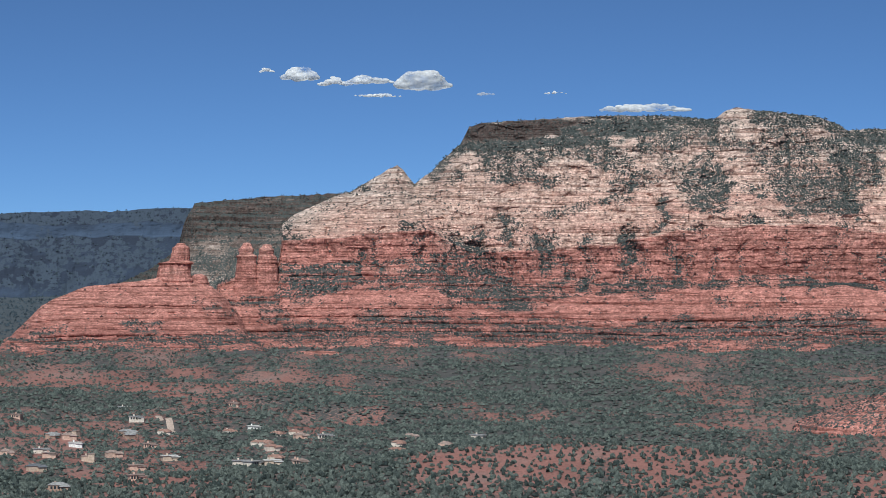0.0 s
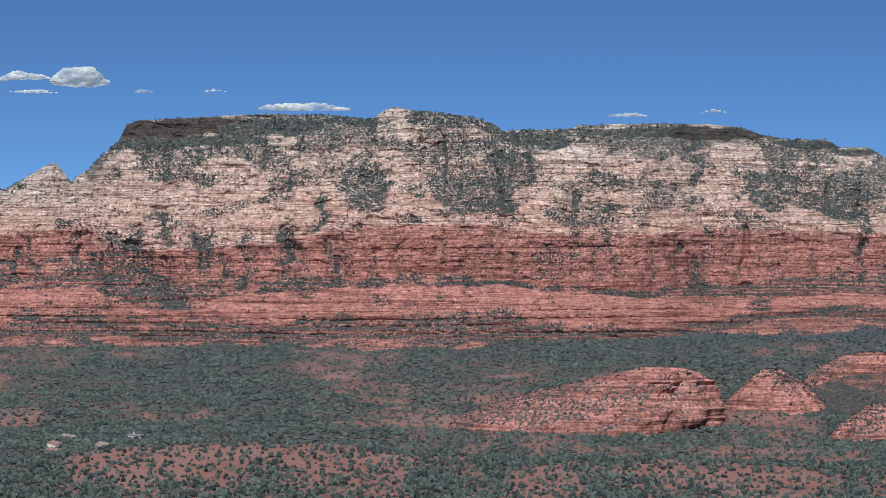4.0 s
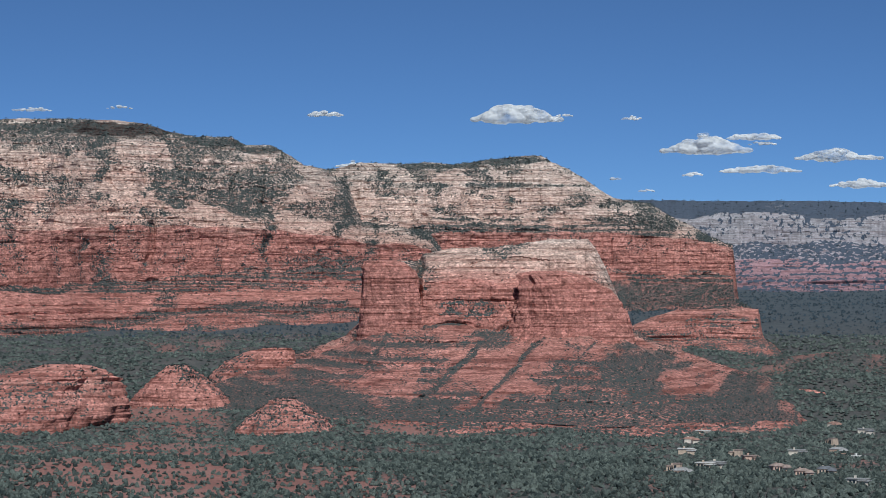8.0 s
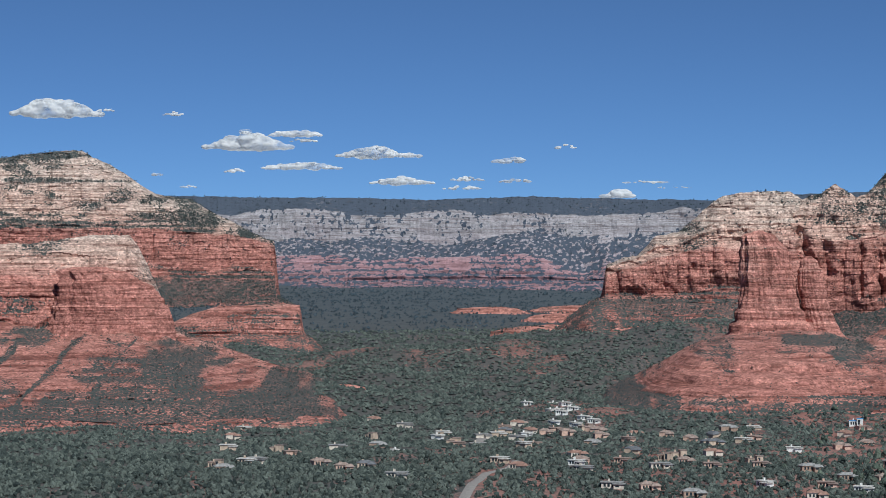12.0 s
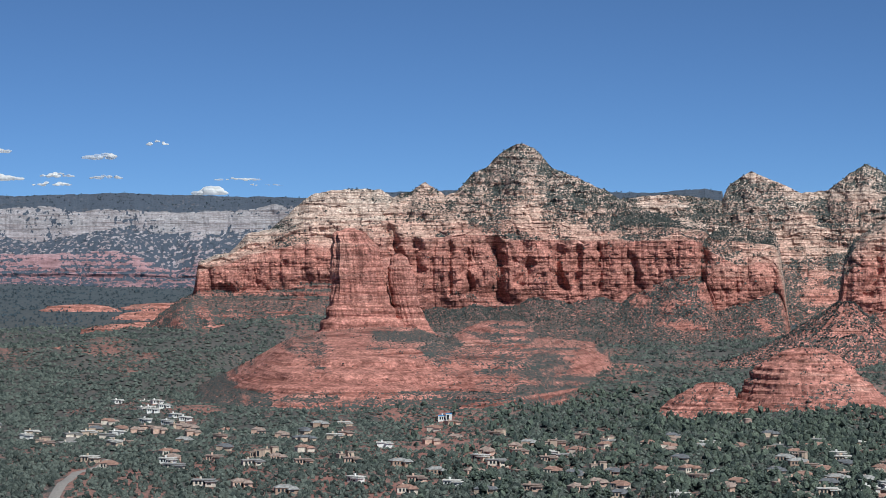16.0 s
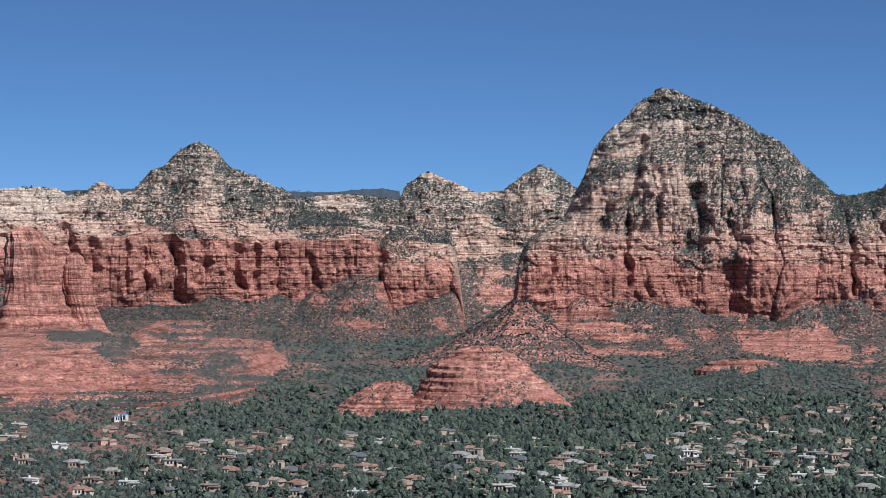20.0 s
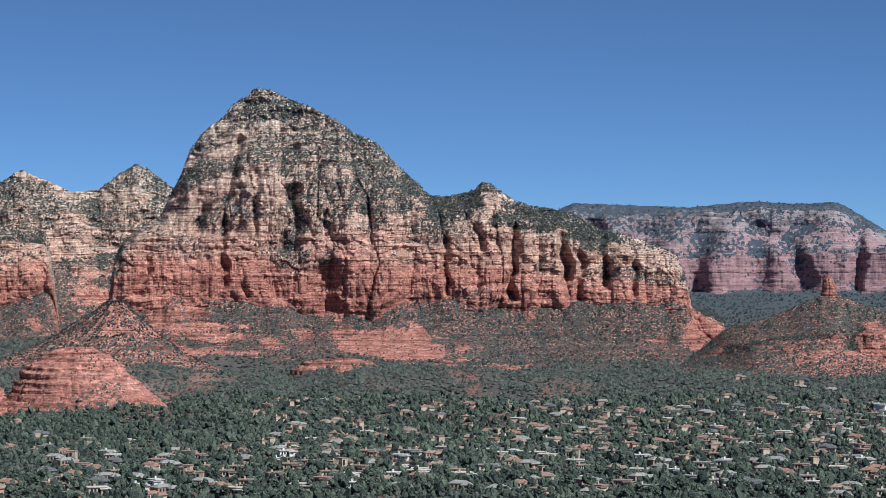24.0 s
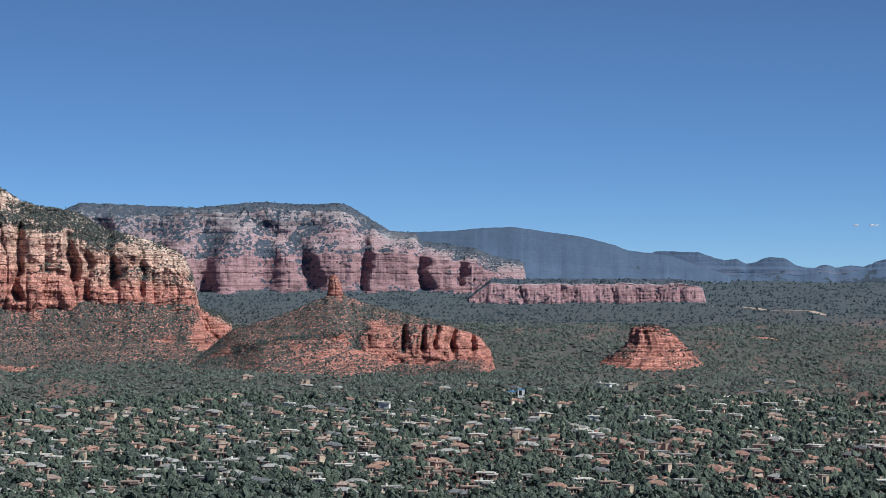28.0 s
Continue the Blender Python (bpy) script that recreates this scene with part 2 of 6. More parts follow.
def ground_z(x, y):
    d = np.hypot(x, y)
    z = np.interp(d, GROUND_D, GROUND_Z)
    z = z + (fbm(x / 420, y / 420, 0, 4, 11) - 0.5) * 16 * smooth(900, 1400, d) + (fbm(x / 90, y / 90, 0, 3, 12) - 0.5) * 5
    hummock = 0.5 - np.abs(fbm(x / 170, y / 170, 0, 3, 13) - 0.5) * 2
    z = z + 26 * (hummock - 0.3) * smooth(1750, 2300, d) * smooth(3900, 3300, d) + 7 * (fbm(x / 60, y / 60, 0, 2, 14) - 0.5) * smooth(1300, 1600, d)
    for h, dd, w, l, up in RISES:
        cx, cy = at(h, dd)
        a = radians(h)
        across = (x - cx) * math.cos(a) - (y - cy) * math.sin(a)
        along = (x - cx) * math.sin(a) + (y - cy) * math.cos(a)
        z = z + up * np.exp(-((across / w) ** 2 + (along / l) ** 2))
    return z


def greenness(x, y):
    """How thick trees and scrub grow, from 0 to 1."""
    far = np.hypot(x, y)
    side = np.radians(heading_of(x, y)) * 2600
    g = 0.45 + 1.3 * (fbm(side / 120, far / 420, 0, 4, 21) - 0.32) + 0.9 * (fbm(side / 26, far / 130, 0, 3, 22) - 0.5)
    for h, dd, w, l, strength in BARE:
        cx, cy = at(h, dd)
        a = radians(h)
        across = (x - cx) * math.cos(a) - (y - cy) * math.sin(a)
        along = (x - cx) * math.sin(a) + (y - cy) * math.cos(a)
        g = g - 0.55 * strength * np.exp(-((across / w) ** 2 + (along / l) ** 2))
    for h, dd, w, l, strength in LUSH:
        g = g + strength * np.exp(-(((heading_of(x, y) - h) / w) ** 2 + ((far - dd) / l) ** 2))
    g = g + 0.5 * smooth(3400, 3900, far)
    return np.clip(g, 0.08, 1)


heads = np.concatenate([np.arange(-14, 86, 0.16), np.linspace(86, 346, 60)])
reach = np.concatenate([[0, 200, 500, 800, 1000], np.geomspace(1150, 5000, 170), [5600, 7000]])
hh, dd = np.meshgrid(heads, reach)
gx, gy = at(hh, dd)
gz = ground_z(gx, gy)
# the second attribute sets how much painted haze the far ground takes
ground_mesh = mesh_of("ground", np.stack([gx, gy, gz], -1).reshape(-1, 3), grid_faces(len(reach), len(heads)), SOIL, [("green", greenness(gx, gy)), ("haze_tint", smooth(2900, 4500, dd))], True)
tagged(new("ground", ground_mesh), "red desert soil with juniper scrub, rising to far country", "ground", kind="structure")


# ---- scrub and trees as many small crowns ----
def crowns(name, places, sizes, material, label, category, tall=1.0, sides=5, seed=3, round_top=False, clumps=1, closed=True):
    """One mesh of many separate uneven crowns: a ragged waist, a top off the middle and a foot."""
    rng = np.random.default_rng(seed)
    if clumps > 1:
        places = np.repeat(places, clumps, 0) + rng.normal(0, 0.42, (len(places) * clumps, 3)) * np.repeat(sizes, clumps)[:, None] * (1, 1, 0.7)
        places[:, 2] += np.tile(np.arange(clumps), len(sizes)) * 0.35 * np.repeat(sizes, clumps)
        sizes = np.repeat(sizes, clumps) * rng.uniform(0.45, 0.8, len(places))
    turn = np.arange(sides) * 2 * np.pi / sides
    i = np.arange(sides)
    j = (i + 1) % sides
    low = np.stack([np.cos(turn), np.sin(turn), np.full(sides, -0.2)], -1)
    if round_top:
        high = np.stack([0.72 * np.cos(turn + 0.5), 0.72 * np.sin(turn + 0.5), np.full(sides, 0.5)], -1)
        base = np.concatenate([low, high, [(0, 0, 0.95), (0, 0, -0.7)]])
        tri = np.concatenate([np.stack([i, j, sides + i], -1), np.stack([j, sides + j, sides + i], -1), np.stack([sides + i, sides + j, np.full(sides, 2 * sides)], -1), np.stack([j, i, np.full(sides, 2 * sides + 1)], -1)])
    else:
        base = np.concatenate([low + (0, 0, 0.2), [(0, 0, 0.85), (0, 0, -0.7)]])
        tri = np.concatenate([np.stack([i, j, np.full(sides, sides)], -1), np.stack([j, i, np.full(sides, sides + 1)], -1)])
    if not closed:
        base[-1] = base[-2]
        tri = tri[:-sides]
        base[:sides, 2] -= 0.15
    n, k = len(places), len(base)
    turn = rng.uniform(0, 2 * np.pi, n)
    c, s = np.cos(turn)[:, None], np.sin(turn)[:, None]
    b = base[None] * rng.uniform(0.6, 1.3, (n, k, 1)) + rng.normal(0, 0.12, (n, k, 3))
    v = np.stack([b[..., 0] * c - b[..., 1] * s, b[..., 0] * s + b[..., 1] * c, b[..., 2] * tall * rng.uniform(0.75, 1.3, (n, 1))], -1)
    v = v * sizes[:, None, None] + places[:, None, :]
    v[..., 2] += 0.5 * tall * sizes[:, None]
    f = (tri[None] + (np.arange(n) * k)[:, None, None]).reshape(-1, 3)
    ob = new(name, mesh_of(name, v.reshape(-1, 3), f, material, (), False))
    return tagged(ob, label, category, kind="stuff")


# ---- layered rock masses ----
def strata(arc, z, thick, seed):
    """Uneven level beds: the place within the bed from 0 to 1, the bed's thickness and its number."""
    r = np.random.default_rng(seed)
    edges = np.cumsum(r.uniform(0.4, 1.8, int(1100 / thick) + 20) * thick) - 300
    warped = z + 5.0 * (fbm(arc / 330, 0 * arc, 0, 2, seed) - 0.5) * 2 + 1.6 * (fbm(arc / 37, z / 60, 0, 2, seed + 1) - 0.5)
    i = np.clip(np.searchsorted(edges, warped), 1, len(edges) - 1)
    low = edges[i - 1]
    return (warped - low) / (edges[i] - low), edges[i] - low, i


def columns(arc, z, width, seed):
    """Jointed upright columns with rounded fronts and sharp creases, stepped at uneven heights, from 0 to 1."""
    u = arc / width + 1.5 * fbm(arc / (1.7 * width), z / (2.6 * width), 0, 3, seed)
    c = np.floor(u)
    f, ci = u - c, c.astype(np.int64)
    level = np.floor(z / (1.1 * width) + 0.5 * fbm(arc / width, z / width, 0, 2, seed + 3) + 5 * hashed(ci, 0 * ci, 0 * ci, seed + 2)).astype(np.int64)
    whole = hashed(ci, 0 * ci, 0 * ci, seed + 4)
    return 0.5 * whole + 0.12 * hashed(ci, level, 0 * ci, seed + 1) + 0.38 * (1 - np.abs(2 * f - 1) ** 2.5)


def crags(arc, z, size, seed):
    """Broken blocks of uneven size on warped joints, from 0 to 1."""
    wx, wz = fbm(arc / (2 * size), z / (2 * size), 0, 2, seed), fbm(arc / (2 * size) + 40, z / (2 * size), 0, 2, seed + 1)
    u, v = arc / size + 2.2 * wx + 0.25 * z / size, z / (0.8 * size) + 1.6 * wz
    ci, ri = np.floor(u).astype(np.int64), np.floor(v).astype(np.int64)
    f, h = u - ci, v - ri
    block = hashed(ci, ri, 0 * ci, seed + 2)
    return block * (0.55 + 0.45 * (1 - np.abs(2 * f - 1) ** 3)) * (1 - 0.35 * h)


def fluting(name):
    if "red_cliff" in name or "fluted" in name:
        return 1.0
    if "cliff" in name:
        return 0.85
    return 0.6 if "peak" in name or "layer" in name or "dome" in name else 0.08


def rock_mass(name, label, category, depth, setback, lines, parts, tones, relief, ledges, greens, material=None, scrub=0, step=0.036, bow=0.0, row_m=2.0, ragged=1.5, seed=1, shrub=None, gullies=(), patches=(), follow=0, taper=0.15):
    """A long cliffed mass, seen as layers one over the other. lines: the height of each layer's edge along the heading; setback: how far each
    edge stands behind the foot; parts, tones (low, high), relief, ledges and greens: one for each layer. gullies: heading and height at the top,
    heading and height at the bottom, half width, depth, growth. patches: heading, height, half width in degrees, half height, tone, growth."""
    material = material or ROCK
    grain = 1.9 if depth > 4150 else 1.0
    first = max(l[0][0] for l in lines)
    last = min(l[-1][0] for l in lines)
    pads = []
    for edge, k in ((first, 0), (last, -1)):
        high = EYE + (lines[0][k][1] - EYE) - float(ground_z(*at(edge, depth)))
        pads.append(float(np.degrees(np.clip(2.0 * high, 8, 260) / depth)))
    az = np.arange(first - pads[0], last + pads[1] + step / 2, step)
    zs = [np.interp(az, *np.array(l).T) for l in lines]
    arc = np.radians(az) * depth
    zs[-1] = zs[-1] + (fbm(arc / 9, 0 * arc, 0, 3, seed + 50) - 0.5) * 2 * ragged
    sill = zs[0].copy()
    zs[0] = zs[0] + (fbm(arc / 70, 0 * arc, 0, 3, seed + 59) - 0.5) * np.minimum(16, 0.45 * (zs[1] - zs[0]))
    for i in range(1, len(zs)):
        if i < len(zs) - 1:
            zs[i] = zs[i] + (fbm(arc / 30, 0 * arc + i, 0, 3, seed + 60) - 0.5) * np.minimum(8, 0.3 * (zs[i + 1] - zs[i - 1]))
        if depth > 4400 and i < len(zs) - 1:
            zs[i] = zs[i] + (fbm(arc / 150, 0 * arc + i, 0, 3, seed + 65) - 0.5) * np.minimum(40, 0.5 * (zs[i + 1] - zs[i - 1]))
        if i < len(parts) and "red_cliff" in parts[i]:
            cone = np.abs(2 * fbm((arc + 0.25 * zs[i]) / (105 * grain), zs[i] / (150 * grain), 0, 4, seed + 1) - 1)
            zs[i] = zs[i] + np.minimum(34, 0.55 * (zs[i + 1] - zs[i - 1])) * (cone - 0.38)
        zs[i] = np.maximum(zs[i], zs[i - 1] + 0.4)
    swing = bow * (fbm(arc / 380, 0 * arc, 0, 3, seed + 70) - 0.5) * 2
    D, Z, T, G, cuts = [], [], [], [], [0]
    # the foot recedes where the ground is higher, scaled to keep its outline in the camera's view, and a talus skirt
    # runs down into the ground
    lie = np.arange(1200, 5000, 20.0)
    swing = swing + np.clip(np.interp((sill - EYE) / depth, (np.interp(lie, GROUND_D, GROUND_Z) - EYE) / lie, lie) - depth, -60, np.interp(az, *np.array(follow).T) if isinstance(follow, list) else follow)
    half = max(2, int(0.9 / step))
    padded = np.concatenate([np.full(half, swing[0]), swing, np.full(half, swing[-1])])
    swing = np.convolve(padded, np.hanning(2 * half + 3)[1:-1] / np.hanning(2 * half + 3).sum(), "valid")
    fx, fy = at(az, depth + swing - 30)
    drop = np.maximum(EYE + (zs[0] - EYE) * (1 + swing / depth) - ground_z(fx, fy), 2) + 8
    # the cliffs end short, and the talus below them runs out sideways into the ground
    inner = np.minimum(az - first, last - az)
    tip = smooth(-0.03, taper, inner + 0.06 * (fbm(arc / 12, 0 * arc, 0, 2, seed + 15) - 0.5))
    fan = np.clip(np.minimum((az - first + pads[0]) / pads[0], (last + pads[1] - az) / pads[1]), 0, 1)
    sole = EYE + (ground_z(fx, fy) - 6 - EYE) / (1 + swing / depth)
    fan = smooth(0, 1, fan) * 0.7 + 0.3 * fan
    foot = sole + (zs[0] - sole) * fan
    zs = [foot + (zz - zs[0]) * tip for zz in zs]
    tip = fan
    drop = drop * tip
    k = np.linspace(0, 1, 13)[:-1, None]
    ribs = np.abs(2 * fbm(arc / 46 + 0.5 * k, k * 0.7, 0, 3, seed + 12) - 1)
    D.append(depth + swing - np.minimum(2.2 * drop, 320) * (1 - k) * (1.15 - 0.5 * ribs) + 6 * (fbm(arc / 14, k * 9, 0, 3, seed + 12) - 0.5))
    Z.append(zs[0] - drop * (1 - k) ** 1.25)
    T.append(np.full((12, len(az)), tones[0][0]) + 0.4 * (fbm(arc / 40, k * 5, 0, 3, seed + 13) - 0.5))
    G.append(np.clip(0.3 + greens[0] * 0.35 + 0.9 * ribs * (1 - k) + 0.9 * (fbm(arc / 30, k * 6, 0, 3, seed + 14) - 0.5), 0, 0.85))
    stout = smooth(3, 45, zs[-1] - zs[0])
    count = len(parts)
    flutes = [fluting(p) for p in parts]
    for i in range(count):
        tall = zs[i + 1] - zs[i]
        n = int(np.clip(np.ceil(np.percentile(tall, 92) / row_m), 3, 80))
        s = np.linspace(0, 1, n + 1)[:, None]
        if i:
            s = s[1:]
        z = zs[i] + s * tall
        run = setback[i + 1] - setback[i]
        d = depth + setback[i] + run * s + swing
        # every measure runs smoothly from layer to layer
        up, down = 0.5 * smooth(0.7, 1, s), 0.5 * (1 - smooth(0, 0.3, s))
        above, below = min(i + 1, count - 1), max(i - 1, 0)
        amount = relief[i] + (relief[above] - relief[i]) * up + (relief[below] - relief[i]) * down
        fluted = flutes[i] + (flutes[above] - flutes[i]) * up + (flutes[below] - flutes[i]) * down
        fade = np.sin(np.pi * np.clip(s, 0.02, 0.98)) ** 0.4
        k = 1 - greens[i]
        lean = np.where(fbm(arc / 140, z / 90, 0, 2, seed + 17) > 0.5, 0.8, -0.8)
        g = 0.15 * greens[i] + 0.55 * smooth(k - 0.16, k + 0.14, 1.5 * fbm((arc + lean * z) / 55, (z - 0.3 * lean * arc) / 30, 0, 5, seed + 6) - 0.25)
        cliffy = flutes[i] > 0.3
        thick = ledges[i] or (9.0 if cliffy else 0)
        if thick:
            f, th, bed = strata(arc, z, thick, seed + 80)
            hard = hashed(bed, 0 * bed, 0 * bed, seed + 81) * 0.7 + 0.6 * (vnoise(arc / 110, bed * 7.3, 0, seed + 82) - 0.2)
            slope = np.maximum(run, 5) / np.maximum(tall, thick)
            tread = (smooth(0.55, 1.0, f) - f + 0.22) * np.minimum(slope * th, 26 if cliffy else 80) * (0.3 + 0.62 * np.clip(hard, 0, 1))
            d = d + tread * (0.55 if cliffy else 1.0) * fade * stout * smooth(0, 2.0 * thick, tall)
            notched = 1.0 if grain < 1.5 and not cliffy else 0.0
            d = d + 2.6 * notched * smooth(0.2, 0.06, f) * smooth(4, 7, th) * smooth(0.35, 0.6, hard) * smooth(4.5, 1.5, slope) * fade * stout
            d = d - (1.5 + 1.6 * fluted) * (hard - 0.5) * np.minimum(1, th / 7) * fade * stout
            if not cliffy:
                g = g * (0.75 + 0.5 * smooth(0.5, 0.8, f))
        ridge = np.abs(2 * fbm((arc + 0.25 * z) / (105 * grain), z / (150 * grain), 0, 4, seed + 1) - 1)
        small = np.abs(2 * fbm((arc - 0.35 * z) / (36 * grain), z / (50 * grain), 0, 4, seed + 2) - 1)
        bulge = (0.75 - ridge) * 0.9 + (0.6 - small) * 0.55 * (1 - 0.5 * fluted) + 0.25 * (fbm(arc / 10, z / 11, 0, 3, seed + 3) - 0.5)
        upright = 0.62 * columns(arc, z, 47 * grain, seed + 20) + 0.30 * columns(arc, z, 19 * grain, seed + 30) + 0.13 * columns(arc, z, 8, seed + 40)
        bulge = bulge * (1 - 0.35 * fluted) + fluted * 0.75 * (upright - 0.5)
        if i == 0:
            amount = amount * smooth(0, 0.4, s)
        d = d - amount * grain * stout * bulge
        harsh = (0.3 + 0.7 * smooth(0.06, 0.5, fluted)) * (0.45 if flutes[i] == 1.0 else 1.0) * stout * min(1.0, relief[i] / 16)
        d = d - harsh * (7.0 * (crags(arc, z, 17 * grain, seed + 90) - 0.35) + 4.0 * (crags(arc, z, 8, seed + 95) - 0.35)) / grain ** 2 * (0.5 + fbm(arc / 60, z / 40, 0, 2, seed + 99))
        d = d + 1.1 * (fbm(arc / 24, z / 2.6, 0, 2, seed + 4) - 0.5) * min(1.0, relief[i] / 8)
        t = tones[i][0] + (tones[i][1] - tones[i][0]) * s + 0 * z + (fbm(arc / 70, z / 22, 0, 3, seed + 5) - 0.5) * 0.7
        if i:
            t = under + (t - under) * smooth(1.5, 7, tall)
        under = t[-1:].copy()
        g = g + 0.35 * greens[i] * smooth(0.5, 0.85, ridge) * (1 - 0.6 * fluted)
        if i == 0:
            tongue = 0.15 + 0.75 * (fbm(arc / 65, z / 120, 0, 4, seed + 16) - 0.25) * (0.9 + greens[0])
            g = np.maximum(g, 0.66 * smooth(0.14, -0.10, s - tongue))
        for ph, pz, pw, pt, tone, grow in patches:
            near = (np.abs(az - ph) < 2.6 * pw)
            if not near.any():
                continue
            rough = 0.25 + 1.5 * fbm(arc[near] / 26, z[:, near] / 15, 0, 5, seed + 7)
            m = smooth(1.25, 0.75, np.sqrt(((az[near] - ph) / pw) ** 2 + ((z[:, near] - pz) / pt) ** 2) * rough)
            if tone >= 0:
                t[:, near] += (tone - t[:, near]) * m
            g[:, near] += (0.92 * grow - g[:, near]) * m * np.clip(0.15 + 1.5 * fbm(arc[near] / 11, z[:, near] / 7, 0, 3, seed + 18), 0, 1)
        for h0, z0, h1, z1, half, deep, grow in gullies:
            reach_deg = math.degrees(5 * half / depth) + 0.1
            near = (az > min(h0, h1) - reach_deg) & (az < max(h0, h1) + reach_deg)
            if not near.any():
                continue
            zn, an = z[:, near], arc[near]
            k = np.clip((zn - z1) / (z0 - z1), 0, 1)
            mid = np.radians(h1 + (h0 - h1) * k) * depth + 3.2 * half * (fbm(zn / max(22, 3 * half), 0 * zn + h0, 0, 3, seed + 8) - 0.5)
            rim = max(5, 0.8 * half)
            inside = smooth(z1 - 6, z1 + 4, zn) * smooth(z0 + rim, z0 - rim, zn)
            m = np.exp(-np.abs((an - mid) / (half * (0.5 + fbm(zn / max(14, 2.5 * half), 0 * zn + h1, 0, 2, seed + 9)))) ** 2.6) * inside
            d[:, near] += deep * m
            g[:, near] = np.maximum(g[:, near], 0.8 * grow * m)
        D.append(d)
        Z.append(z)
        T.append(t)
        G.append(g)
        cuts.append(cuts[-1] + n + (12 if i == 0 else 0))
    # the far side falls away behind
    D += [D[-1][-1:] + 90, D[-1][-1:] + 260]
    Z += [Z[-1][-1:] - 4, zs[0][None] - 60]
    T += [T[-1][-1:]] * 2
    G += [G[-1][-1:]] * 2
    cuts[-1] += 2
    D, Z, T, G = (np.concatenate(a) for a in (D, Z, T, G))
    for r in range(13, len(D)):
        D[r] = np.maximum(D[r], D[r - 1] - 0.95 * (Z[r] - Z[r - 1]).clip(0.3))
    # heights scale about the eye, so the shift leaves the camera's view unchanged
    Z = EYE + (Z - EYE) * (1 + swing / depth)
    X, Y = at(az[None], D)
    P = np.stack([X, Y, Z], -1)
    n = np.cross(np.gradient(P, axis=1), np.gradient(P, axis=0))
    flat = np.abs(n[..., 2]) / np.maximum(np.linalg.norm(n, axis=-1), 1e-6)
    # scrub holds on treads and in hollows, and leaves steep faces bare
    wide = 12
    ends = np.concatenate([np.repeat(D[:, :1], wide, 1), D, np.repeat(D[:, -1:], wide + 1, 1)], 1)
    total = np.cumsum(ends, 1)
    mean = (total[:, 2 * wide:] - np.concatenate([np.zeros((len(D), 1)), total[:, :-2 * wide - 1]], 1))[:, :D.shape[1]] / (2 * wide + 1)
    hollow = smooth(0.5, 6, D - mean)
    cover = 0.6 + 0.4 * smooth(0.2, 0.6, flat)
    G = np.clip(G * cover * (0.9 + 0.5 * hollow), 0, 0.66)
    cols = len(az)
    thing = new(name)
    base = ((X[0, cols // 2]), (Y[0, cols // 2]), float(Z[0, cols // 2]))
    thing.location = base
    for i, p in enumerate(parts):
        a, b = cuts[i], cuts[i + 1] + 1
        ob = new(p, mesh_of(p, (P[a:b] - np.array(base)).reshape(-1, 3), grid_faces(b - a, cols), material, [("tone", T[a:b]), ("green", G[a:b])]))
        ob.parent = thing
    tagged(thing, label, category)
    if scrub:
        scrub = int(1.7 * scrub)
        rng = np.random.default_rng(seed)
        w = (G[:-2] ** 1.2 * cover[:-2] + 0.012).ravel()
        pick = rng.choice(w.size, scrub, p=w / w.sum())
        places = P[:-2].reshape(-1, 3)[pick] + rng.uniform(-1.5, 1.5, (scrub, 3)) * (1, 1, 0)
        crowns("scrub", places, rng.uniform(0.55, 1.0, scrub) ** 2 * 2.0 * min(depth, 3900) / 3300, shrub or SHRUB, "dark green juniper scrub growing on rock ledges", "scrub", 0.95, 4, seed, False, 1, False)
    return thing


